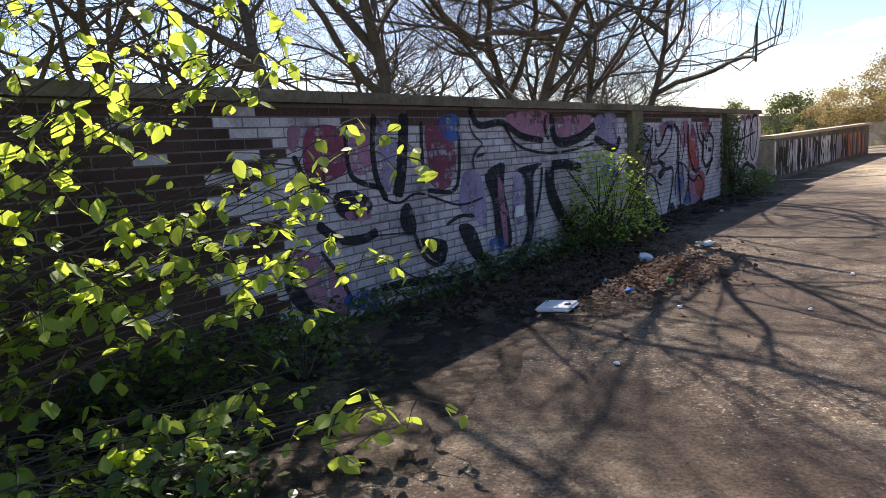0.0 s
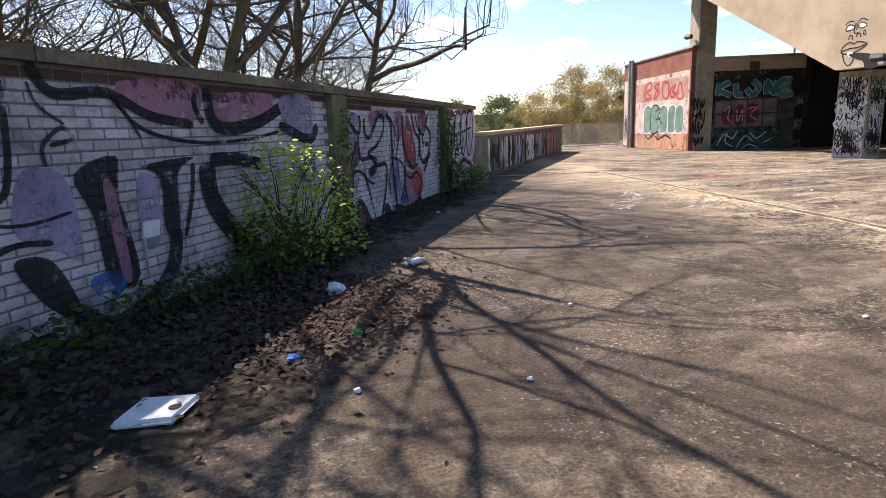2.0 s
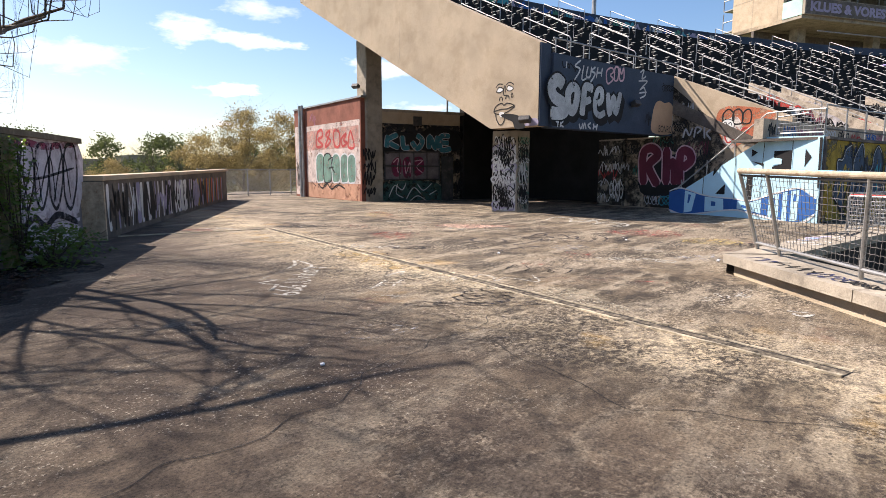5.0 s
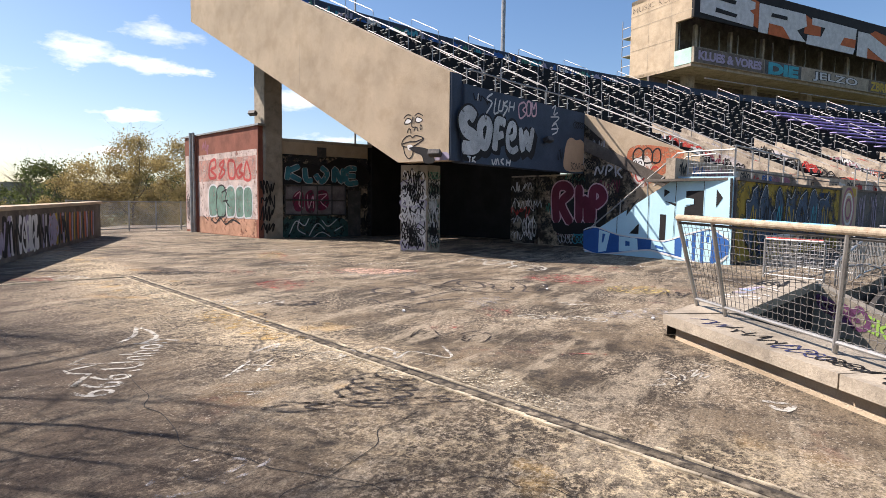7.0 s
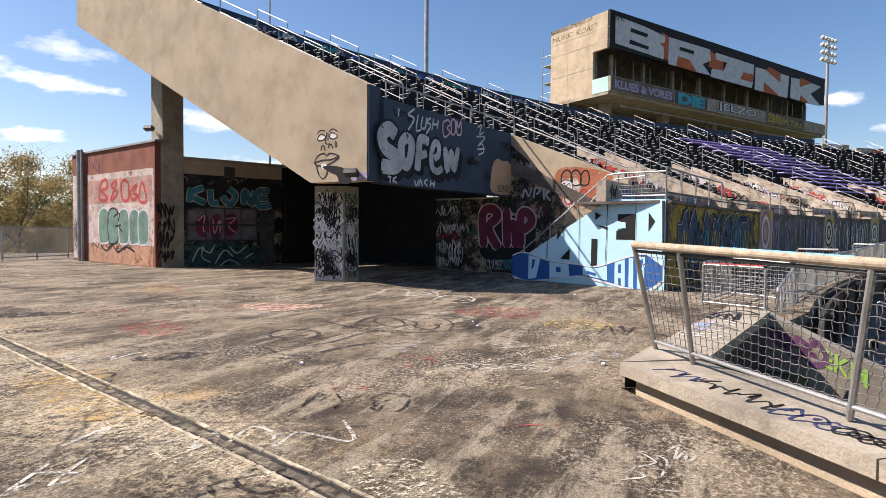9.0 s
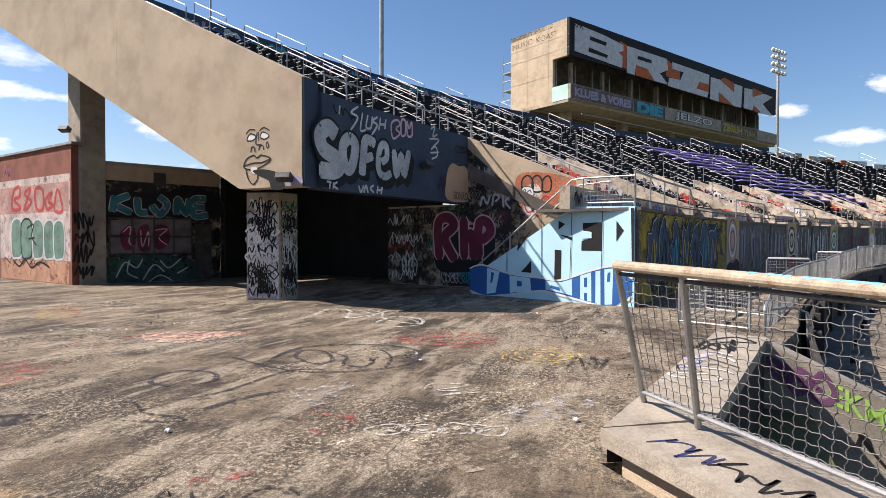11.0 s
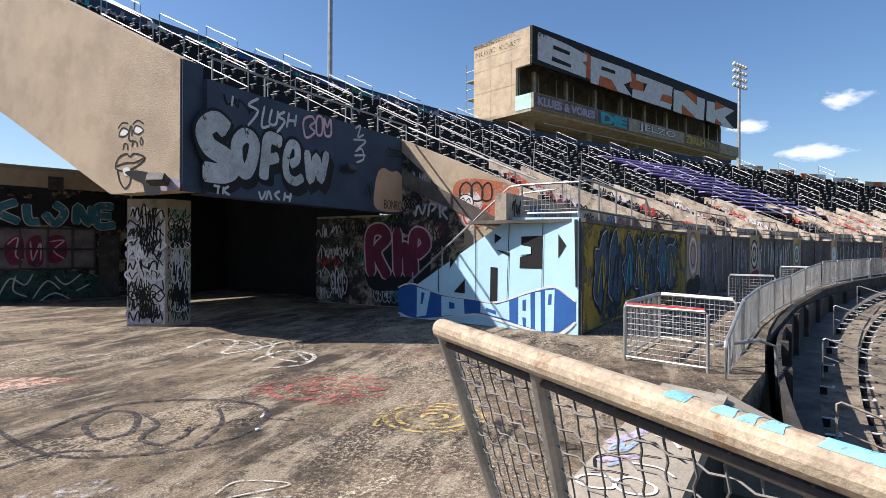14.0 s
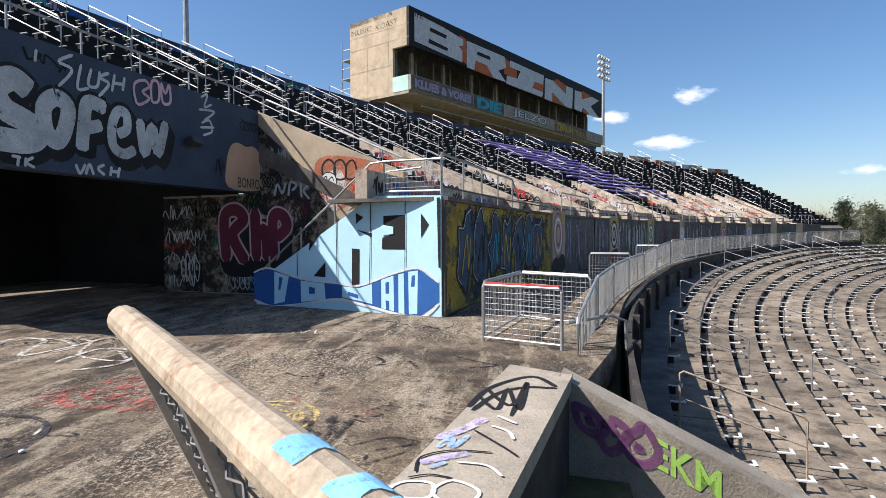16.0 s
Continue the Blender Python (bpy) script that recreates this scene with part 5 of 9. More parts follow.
brush(kf, "teal_letter", M_DULLTEAL, kiosk, 0.217, 0.0158, ((3.58, 2.93), (3.12, 2.88), (3.13, 2.31), (3.65, 2.36)))
brush(kf, "teal_letter", M_DULLTEAL, kiosk, 0.217, 0.0164, ((3.13, 2.62), (3.53, 2.62)))
fill(kf, "green_band", M_OLDGREEN, kiosk, 0.017, ((0.34, 0.77), (0.82, 0.89), (2.36, 0.88), (3.09, 0.65), (3.07, -0.09), (0.35, -0)))
brush(kf, "pale_stroke", M_SILVER, kiosk, 0.043, 0.0176, ((0.54, 0.17), (0.82, 0.68), (1.18, 0.49), (1.38, 0.8)))
brush(kf, "pale_stroke", M_SILVER, kiosk, 0.043, 0.0182, ((1.38, 0.07), (1.74, 0.58), (2.09, 0.31)))
brush(kf, "pale_stroke", M_SILVER, kiosk, 0.043, 0.0188, ((0.96, 0.76), (0.9, 0.34), (1.24, 0.13)))
brush(kf, "pale_stroke", M_SILVER, kiosk, 0.044, 0.0194, ((1.94, 0.73), (2.23, 0.46), (2.65, 0.77)))
brush(kf, "pale_stroke", M_SILVER, kiosk, 0.044, 0.02, ((1.53, -0.04), (1.95, 0.21), (2.44, -0.07)))
brush(kf, "pale_stroke", M_SILVER, kiosk, 0.044, 0.0206, ((2.52, 0.25), (2.89, 0.45)))
fill(kf, "maroon_letter", M_OLDMAROON, kiosk, 0.0212, ((0.67, 1.63), (0.95, 1.94), (1.14, 1.78), (1.12, 1.17), (0.79, 1.12)))
fill(kf, "maroon_letter", M_OLDMAROON, kiosk, 0.0218, ((1.23, 1.78), (1.56, 1.93), (1.62, 1.1), (1.26, 1.11)))
fill(kf, "maroon_letter", M_OLDMAROON, kiosk, 0.0224, ((1.73, 1.87), (2.18, 1.92), (2.24, 1.3), (1.79, 1.15)))
brush(kf, "pale_stroke", M_PALEPINK, kiosk, 0.040, 0.023, ((0.75, 1.68), (1, 1.88), (0.95, 1.37), (1.12, 1.22)))
brush(kf, "pale_stroke", M_PALEPINK, kiosk, 0.040, 0.0236, ((1.31, 1.78), (1.37, 1.21), (1.56, 1.72), (1.57, 1.21)))
brush(kf, "pale_stroke", M_PALEPINK, kiosk, 0.040, 0.0242, ((1.78, 1.77), (2.18, 1.81), (1.9, 1.51), (2.19, 1.25)))
part("wall_vent", box(B(), Matrix.Translation(kf(1.95, 3.55, 0.02)) @ pose(0, 0, 0, 0, 0, -26), 0.4, 0.06, 0.4), M_DARKST, kiosk)
part("doorway", box(B(), Matrix.Translation(kf(3.45, 1.0, 0.01)) @ pose(0, 0, 0, 0, 0, -26), 0.6, 0.05, 2.0), M_DARKST, kiosk)
for i in range(4):
    scribble(kf, 0.02 if i < 2 else 3.8, 0.3 + 0.9 * (i % 2), 0.3, 0.7, M_BLACK, kiosk, 140 + i, 5, 0.04)

# brick side wall: painted bands and letters, downpipes
kb = line_face(K2, K0, 0.0)
M_OLDWHITE = worn("old_white_band", (0.58, 0.47, 0.42), 0.95, 3.0)
M_OLDPINK = worn("old_pink_band", (0.50, 0.27, 0.22), 0.7, 3.0)
M_OLDTAN = worn("old_salmon_band", (0.52, 0.29, 0.19), 0.95, 3.0)
paint("painted_band", shape(B(), kb, [(1.5, 0.75), (1.5, 3.55), (7.2, 3.55), (7.2, 0.75)], 0.004, False), M_OLDWHITE, kiosk, "faded pink and white paint band")
paint("painted_band", shape(B(), kb, [(1.5, 2.35), (1.5, 3.3), (7.1, 3.3), (7.1, 2.35)], 0.006, False), M_OLDPINK, kiosk)
fill(kb, "green_lump", M_OLDGREEN2, kiosk, 0.008, ((2.67, 0.9), (2.65, 1.95), (3.15, 2.19), (3.56, 1.92), (3.52, 0.95), (3.1, 0.78)))
brush(kb, "pale_outline", M_SILVER, kiosk, 0.070, 0.0084, ((2.67, 0.9), (2.65, 1.95), (3.15, 2.19), (3.56, 1.92), (3.52, 0.95), (3.1, 0.78)), True)
fill(kb, "green_lump", M_OLDGREEN2, kiosk, 0.0088, ((3.52, 0.9), (3.49, 1.93), (3.97, 2.16), (4.36, 1.9), (4.33, 0.95), (3.93, 0.78)))
brush(kb, "pale_outline", M_BLACK, kiosk, 0.068, 0.0092, ((3.52, 0.9), (3.49, 1.93), (3.97, 2.16), (4.36, 1.9), (4.33, 0.95), (3.93, 0.78)), True)
fill(kb, "green_lump", M_OLDGREEN2, kiosk, 0.0096, ((4.46, 0.9), (4.43, 1.9), (4.88, 2.13), (5.25, 1.87), (5.23, 0.95), (4.84, 0.79)))
brush(kb, "pale_outline", M_SILVER, kiosk, 0.065, 0.01, ((4.46, 0.9), (4.43, 1.9), (4.88, 2.13), (5.25, 1.87), (5.23, 0.95), (4.84, 0.79)), True)
fill(kb, "green_lump", M_OLDGREEN2, kiosk, 0.0104, ((5.35, 0.9), (5.31, 1.87), (5.74, 2.1), (6.09, 1.85), (6.07, 0.95), (5.71, 0.79)))
brush(kb, "pale_outline", M_SILVER, kiosk, 0.063, 0.0108, ((5.35, 0.9), (5.31, 1.87), (5.74, 2.1), (6.09, 1.85), (6.07, 0.95), (5.71, 0.79)), True)
fill(kb, "green_lump", M_OLDGREEN2, kiosk, 0.0112, ((6.07, 0.9), (6.03, 1.85), (6.44, 2.07), (6.77, 1.83), (6.76, 0.95), (6.42, 0.79)))
brush(kb, "pale_outline", M_SILVER, kiosk, 0.061, 0.0116, ((6.07, 0.9), (6.03, 1.85), (6.44, 2.07), (6.77, 1.83), (6.76, 0.95), (6.42, 0.79)), True)
brush(kb, "tag_letter", M_BLACK, kiosk, 0.069, 0.012, ((2.81, 0.69), (3.3, 0.49), (3.79, 0.73), (4.32, 0.47), (4.97, 0.68), (5.71, 0.52)))
brush(kb, "tag_letter", M_BLACK, kiosk, 0.068, 0.0124, ((3.96, 1.83), (4.49, 1.95), (4.35, 1.54), (4.73, 1.23)))
brush(kb, "tag_letter", M_BLACK, kiosk, 0.067, 0.0128, ((4.08, 1.46), (4.61, 1.51)))
brush(kb, "red_letter", M_OLDRED, kiosk, 0.132, 0.012, ((2.74, 2.53), (2.84, 3.15), (3.34, 3.29), (3.39, 2.97), (2.9, 2.86), (3.45, 2.55)), True)
brush(kb, "red_letter", M_OLDRED, kiosk, 0.127, 0.012, ((4.27, 3.17), (3.8, 3.03), (4.32, 2.73), (3.72, 2.48)), True)
brush(kb, "red_letter", M_OLDRED, kiosk, 0.121, 0.012, ((4.66, 3.14), (4.76, 2.49), (5.26, 2.51), (5.22, 3.1)), True)
brush(kb, "red_letter", M_OLDRED, kiosk, 0.120, 0.012, ((5.94, 3), (5.45, 2.77), (5.57, 2.45), (5.99, 2.58), (5.69, 2.7)), True)
brush(kb, "red_letter", M_OLDRED, kiosk, 0.114, 0.012, ((6.1, 2.42), (6.34, 3.08), (6.67, 2.39)), True)
paint("painted_band", shape(B(), kb, [(0.05, 0.1), (0.05, 3.6), (0.9, 3.6), (0.9, 0.1)], 0.004, False), M_OLDWHITE, kiosk)
paint("painted_band", shape(B(), kb, [(1.5, 0.02), (1.5, 0.74), (7.1, 0.74), (7.1, 0.02)], 0.004, False), M_OLDTAN, kiosk)
scribble(kb, 2.0, 0.5, 3.5, 0.4, M_BLACK, kiosk, 1110, 8, 0.05, 0.008)
scribble(kb, 0.1, 0.4, 0.7, 1.4, M_BLACK, kiosk, 1111, 5, 0.04, 0.008)
scribble(kb, 2.0, 3.5, 0.8, 0.7, M_PINK, kiosk, 1112, 5, 0.05, 0.008)
for u, r in ((1.0, 0.09), (1.3, 0.06)):
    part("downpipe", tube(B(), [kb(u, 0.0, 0.12), kb(u, 4.62, 0.12)], r, 10), M_STEEL, kiosk)
kr = line_face(K0, (22.3, 21.33), 0.26)
for i in range(4):
    scribble(kr, 0.02, 0.2 + 0.5 * i, 0.55, 0.6, M_BLACK, kiosk, 160 + i, 5, 0.05)

# floodlights on the column, wing and fascia
def floodlight(at, turn):
    f = thing("floodlight", "small dark outdoor floodlight on a wall bracket", "lamp", "wall floodlights")
    bm = B()
    box(bm, Matrix.Translation(at) @ pose(0, 0, 0, -25, 0, turn), 0.34, 0.2, 0.16)
    bmesh.ops.bevel(bm, geom=bm.edges[:], offset=0.02, segments=1, affect="EDGES")
    part("housing", bm, M_DARKST, f)
    part("bracket", tube(B(), [at, Vector(at) + Matrix.Rotation(radians(turn), 3, "Z") @ Vector((0, 0.22, 0.02))], 0.025, 6), M_DARKST, f)
    return f


floodlight(tuple(wing_at(-0.35, 2.78, 0.16)), -80)
floodlight(tuple(fascia_at(3.95, 3.5, 0.16)), -12)
floodlight((21.75, 22.0, 4.95), -80)

# ---- brick faces of the parapet wall ----
brick_mesh = bpy.data.meshes.new("brick")
bm = box(B(), Matrix.Identity(4), 0.213, 0.03, 0.064)
bmesh.ops.bevel(bm, geom=[e for e in bm.edges if all(v.co.y < 0 for v in e.verts)], offset=0.005, segments=1, affect="EDGES")
bm.to_mesh(brick_mesh)
bm.free()
brick_white, brick_old = brick_mesh, brick_mesh.copy()
brick_white.materials.append(M_WBRICK), brick_old.materials.append(M_OLDBRK)
WALL_TURN = math.degrees(math.atan2(0.799, 0.601))
rest = {M_WBRICK: B(), M_OLDBRK: B()}
rng = random.Random(5)
brick_count = 0
for c in range(23):
    z = 0.045 + c * 0.0765
    for k in range(95):
        s = -8.6 + k * 0.2235 + (0.112 if c % 2 else 0)
        if s > 12.4 or abs(s - 4.45) < 0.3 or abs(s - 9.55) < 0.3:
            continue
        white = s > -2.3 + 0.25 * math.sin(c * 0.8) and z < 1.66 + 0.05 * math.sin(s * 2.2) or (-3.2 < s <= -2.0 and rng.random() < 0.2)
        m = Matrix.Translation(on_wall(s, z, 0.004 + rng.uniform(-0.003, 0.003))) @ pose(0, 0, 0, rng.uniform(-0.6, 0.6), 0, WALL_TURN)
        if -1.4 < s < 1.5 and brick_count < 300:
            b = new("brick", brick_white if white else brick_old)
            b.matrix_world = m
            b.parent = wall_brick
            brick_count += 1
        else:
            box(rest[M_WBRICK if white else M_OLDBRK], m, 0.213, 0.03, 0.064)
for m, bm in rest.items():
    tagged(part("bricks", bm, m, wall_brick), kind="stuff")


# ---- graffiti on the parapet wall ----
OLD = {M_PINK.name: worn("flaking_pink", (0.36, 0.17, 0.24), 0.8, 5), M_BLACK.name: worn("flaking_black", (0.024, 0.022, 0.026), 0.95, 6), M_MAROON.name: worn("flaking_maroon", (0.24, 0.06, 0.10), 0.75, 5),
       M_LAV.name: worn("flaking_lavender", (0.30, 0.25, 0.38), 0.8, 5), M_DEEPB.name: worn("flaking_blue", (0.05, 0.12, 0.34), 0.7, 6)}

PAINT_P, PAINT_K, PAINT_M, PAINT_L, PAINT_B = (OLD[m.name] for m in (M_PINK, M_BLACK, M_MAROON, M_LAV, M_DEEPB))
fill(on_wall, "pink_shape", PAINT_P, wall_brick, 0.0245, ((-1.36, 1.59), (-1.17, 1.63), (-1.15, 1.42), (-1.2, 1.22), (-1.39, 1.25)))
fill(on_wall, "pink_shape", PAINT_P, wall_brick, 0.0249, ((-1.97, 1.61), (-1.86, 1.61), (-1.92, 1.44), (-1.99, 1.46)))
fill(on_wall, "maroon_shape", PAINT_M, wall_brick, 0.0253, ((-0.44, 1.59), (-0.26, 1.66), (-0.05, 1.51), (-0.01, 1.17), (-0.18, 0.99), (-0.41, 1.06), (-0.43, 1.36)))
fill(on_wall, "blue_shape", PAINT_B, wall_brick, 0.0257, ((-0.26, 1.65), (0.05, 1.72), (0.1, 1.51), (-0.11, 1.46)))
brush(on_wall, "black_outline", PAINT_K, wall_brick, 0.063, 0.0261, ((-1.08, 1.72), (-1.13, 1.42), (-1.11, 1.16), (-1.01, 0.96)))
brush(on_wall, "black_outline", PAINT_K, wall_brick, 0.130, 0.0265, ((-0.71, 1.72), (-0.76, 1.41), (-0.82, 1.13), (-0.88, 0.98)))
fill(on_wall, "black_shape", PAINT_K, wall_brick, 0.0269, ((-1.6, 1.06), (-1.42, 1.09), (-1.2, 0.98), (-1.26, 0.84), (-1.49, 0.85), (-1.6, 0.94)))
fill(on_wall, "pink_shape", PAINT_P, wall_brick, 0.0273, ((-1.5, 0.91), (-1.25, 0.9), (-1.24, 0.82), (-1.46, 0.84)))
brush(on_wall, "black_outline", PAINT_K, wall_brick, 0.083, 0.0277, ((-1.8, 0.85), (-1.6, 0.7), (-1.35, 0.66), (-1.16, 0.7)))
fill(on_wall, "black_shape", PAINT_K, wall_brick, 0.0281, ((-0.84, 0.87), (-0.73, 0.9), (-0.66, 0.7), (-0.71, 0.59), (-0.82, 0.64), (-0.87, 0.74)))
fill(on_wall, "black_shape", PAINT_K, wall_brick, 0.0285, ((-0.61, 0.55), (-0.25, 0.47), (-0.3, 0.27), (-0.5, 0.35)))
brush(on_wall, "black_outline", PAINT_K, wall_brick, 0.046, 0.0289, ((-0.7, 0.62), (-0.6, 0.39), (-0.42, 0.26), (-0.27, 0.3)))
fill(on_wall, "black_shape", PAINT_K, wall_brick, 0.0293, ((-0.04, 0.58), (0.19, 0.57), (0.33, 0.33), (0.37, 0.09), (0.13, 0.27)))
fill(on_wall, "black_stem", PAINT_K, wall_brick, 0.0297, ((0.47, 1.08), (0.84, 1.19), (0.82, 0.9), (0.92, 0.29), (0.64, 0.28), (0.58, 0.77)))
fill(on_wall, "pink_stem", PAINT_P, wall_brick, 0.0301, ((0.69, 0.97), (0.78, 0.97), (0.84, 0.32), (0.75, 0.33)))
fill(on_wall, "black_stem", PAINT_K, wall_brick, 0.0305, ((1.07, 1.1), (1.66, 1.14), (1.45, 1.01), (1.4, 0.5), (1.24, 0.58), (1.25, 0.99)))
brush(on_wall, "black_outline", PAINT_K, wall_brick, 0.049, 0.0309, ((1.65, 1.09), (1.6, 0.83), (1.46, 0.49)))
brush(on_wall, "black_outline", PAINT_K, wall_brick, 0.221, 0.0313, ((1.83, 1.08), (1.86, 0.74), (2.17, 0.36), (2.52, 0.15)))
brush(on_wall, "black_outline", PAINT_K, wall_brick, 0.128, 0.0317, ((1.88, 1.1), (2.28, 1.09), (2.68, 1.01)))
fill(on_wall, "blue_splash", PAINT_B, wall_brick, 0.0321, ((0.47, 0.35), (0.69, 0.37), (0.77, 0.25), (0.59, 0.16)))
brush(on_wall, "black_outline", PAINT_K, wall_brick, 0.148, 0.0325, ((0.31, 0.18), (0.6, -0.02), (1.01, 0.07), (1.27, 0.27), (1.36, 0.57)))
fill(on_wall, "pink_shape", PAINT_P, wall_brick, 0.0329, ((0.93, 1.71), (1.83, 1.76), (1.71, 1.42), (1.27, 1.48)))
brush(on_wall, "black_outline", PAINT_K, wall_brick, 0.079, 0.0333, ((0.27, 1.79), (0.41, 1.61), (0.84, 1.63), (1.22, 1.48), (1.71, 1.41)))
fill(on_wall, "pink_shape", PAINT_P, wall_brick, 0.0337, ((2.05, 1.67), (2.99, 1.72), (2.85, 1.5), (2.15, 1.42)))
brush(on_wall, "black_outline", PAINT_K, wall_brick, 0.125, 0.0341, ((1.92, 1.73), (2.03, 1.4), (2.62, 1.42), (3.19, 1.61)))
brush(on_wall, "black_outline", PAINT_K, wall_brick, 0.065, 0.0345, ((1.79, 1.72), (1.75, 1.57), (1.84, 1.42)))
brush(on_wall, "thin_line", PAINT_K, wall_brick, 0.030, 0.0349, ((0.28, 1.15), (0.28, 1.28), (0.43, 1.39), (0.5, 1.32), (0.33, 1.28)))
brush(on_wall, "thin_line", PAINT_K, wall_brick, 0.023, 0.0353, ((0.24, 1.67), (0.29, 1.53), (0.46, 1.41)))
brush(on_wall, "thin_line", PAINT_K, wall_brick, 0.028, 0.0357, ((0.89, 1.62), (1.01, 1.45), (1.1, 1.31)))
fill(on_wall, "pink_shape", PAINT_P, wall_brick, 0.0361, ((-2.09, 0.69), (-1.81, 0.59), (-1.62, 0.36), (-1.58, 0.1), (-1.73, 0.07), (-2, 0.37)))
brush(on_wall, "black_outline", PAINT_K, wall_brick, 0.038, 0.0365, ((-1.8, 0.63), (-1.63, 0.38), (-1.52, 0.14)))
fill(on_wall, "blue_shape", PAINT_B, wall_brick, 0.0369, ((-1.6, 0.21), (-1.33, 0.21), (-1.2, 0.01), (-1.57, 0.1)))
brush(on_wall, "thin_line", PAINT_K, wall_brick, 0.019, 0.0373, ((-0.95, 0.42), (-0.92, 0.31), (-0.69, 0.18), (-0.46, 0.18)))
brush(on_wall, "thin_line", PAINT_K, wall_brick, 0.016, 0.0377, ((-1.26, 0.67), (-1.1, 0.66), (-0.73, 0.63)))
fill(on_wall, "lavender_shape", PAINT_L, wall_brick, 0.0381, ((3.11, 1.69), (3.77, 1.74), (3.77, 1.33), (3.27, 1.41)))
brush(on_wall, "black_outline", PAINT_K, wall_brick, 0.117, 0.0385, ((3.08, 1.41), (3.7, 1.24), (3.93, 1.4)))
fill(on_wall, "blue_shape", PAINT_B, wall_brick, 0.0389, ((3.28, 0.97), (3.75, 1.05), (3.8, 0.77), (3.41, 0.77)))
fill(on_wall, "pink_shape", PAINT_P, wall_brick, 0.0245, ((5.58, 1.57), (6.27, 1.64), (6.39, 1.53), (5.89, 1.48), (5.68, 1.39)))
fill(on_wall, "lavender_shape", PAINT_L, wall_brick, 0.0249, ((4.77, 1.58), (5.18, 1.56), (5.16, 1.41), (4.96, 1.45)))
fill(on_wall, "maroon_shape", PAINT_M, wall_brick, 0.0253, ((4.9, 0.93), (5.07, 1.14), (5.19, 0.94), (4.9, 0.76)))
fill(on_wall, "red_shape", PAINT_M, wall_brick, 0.0257, ((7.26, 1.57), (7.51, 1.38), (7.75, 0.8), (7.44, 0.69), (7.2, 0.91)))
fill(on_wall, "pink_shape", PAINT_P, wall_brick, 0.0261, ((7.08, 0.61), (7.82, 0.42), (7.93, -0), (7.12, 0.08)))
fill(on_wall, "lavender_shape", PAINT_L, wall_brick, 0.0265, ((6.41, 0.88), (6.78, 0.79), (6.74, 0.26), (6.44, 0.22)))
brush(on_wall, "black_outline", PAINT_K, wall_brick, 0.104, 0.0269, ((4.63, 1.6), (4.44, 1.2), (4.44, 0.74), (4.54, 0.35), (4.7, 0.1)))
brush(on_wall, "black_outline", PAINT_K, wall_brick, 0.069, 0.0273, ((4.7, 1.61), (4.88, 1.44), (5.16, 1.29), (5.24, 1.41), (5.23, 1.53)))
brush(on_wall, "black_outline", PAINT_K, wall_brick, 0.068, 0.0277, ((5.41, 1.51), (5.4, 1.28), (5.59, 1.24), (5.9, 1.52)))
brush(on_wall, "black_outline", PAINT_K, wall_brick, 0.054, 0.0281, ((5.93, 1.53), (6.16, 1.53), (6.11, 1.3), (5.82, 1.1), (5.48, 1), (5.82, 0.88)))
brush(on_wall, "black_outline", PAINT_K, wall_brick, 0.064, 0.0285, ((5.15, 1.26), (5.15, 1.04), (5.24, 0.92), (5.56, 0.93), (5.82, 0.8), (6.17, 0.79), (6.15, 0.49), (5.91, 0.02)))
brush(on_wall, "black_outline", PAINT_K, wall_brick, 0.051, 0.0289, ((5.09, 1.19), (4.85, 0.86), (4.8, 0.58)))
brush(on_wall, "black_outline", PAINT_K, wall_brick, 0.050, 0.0293, ((4.83, 0.72), (5.1, 0.76), (5.36, 0.6), (5.62, 0.02)))
fill(on_wall, "black_shape", PAINT_K, wall_brick, 0.0297, ((4.98, 0.34), (5.18, 0.33), (5.38, 0.12), (5.54, -0.09), (5, 0.03)))
fill(on_wall, "pink_shape", PAINT_P, wall_brick, 0.0301, ((5.02, 0.26), (5.16, 0.24), (5.23, -0.01), (5.06, 0.02)))
fill(on_wall, "black_shape", PAINT_K, wall_brick, 0.0305, ((5.47, 0.74), (5.7, 0.83), (5.78, 0.74), (5.56, 0.64)))
brush(on_wall, "black_outline", PAINT_K, wall_brick, 0.083, 0.0309, ((6.26, 1.57), (6.47, 1.42), (6.47, 0.95), (6.51, 0.52), (6.59, 0.05)))
brush(on_wall, "black_outline", PAINT_K, wall_brick, 0.074, 0.0313, ((7.05, 1.58), (7.04, 1.13), (7.36, 0.68), (7.77, 0.7)))
brush(on_wall, "black_outline", PAINT_K, wall_brick, 0.099, 0.0317, ((7.99, 1.36), (7.92, 0.96), (8.12, 0.71), (8.6, 0.86)))
brush(on_wall, "black_outline", PAINT_K, wall_brick, 0.059, 0.0321, ((7.07, 0.84), (7.04, 0.46), (6.8, 0.1)))
brush(on_wall, "black_outline", PAINT_K, wall_brick, 0.084, 0.0325, ((8.51, 1.6), (8.14, 1.13), (8.49, 1.03)))
fill(on_wall, "black_shape", PAINT_K, wall_brick, 0.0329, ((5.85, -0.02), (6.13, 0.18), (6.33, -0.08)))
fill(on_wall, "black_shape", PAINT_K, wall_brick, 0.0333, ((6.4, 0.08), (6.76, 0.08), (6.98, -0.02), (6.72, -0.07)))
fill(on_wall, "black_shape", PAINT_K, wall_brick, 0.0337, ((7.41, -0.02), (7.86, 0.08), (7.94, -0.13)))
fill(on_wall, "blue_splash", PAINT_B, wall_brick, 0.0341, ((4.37, 0.33), (4.62, 0.22), (5.01, 0.06), (4.6, 0.08)))
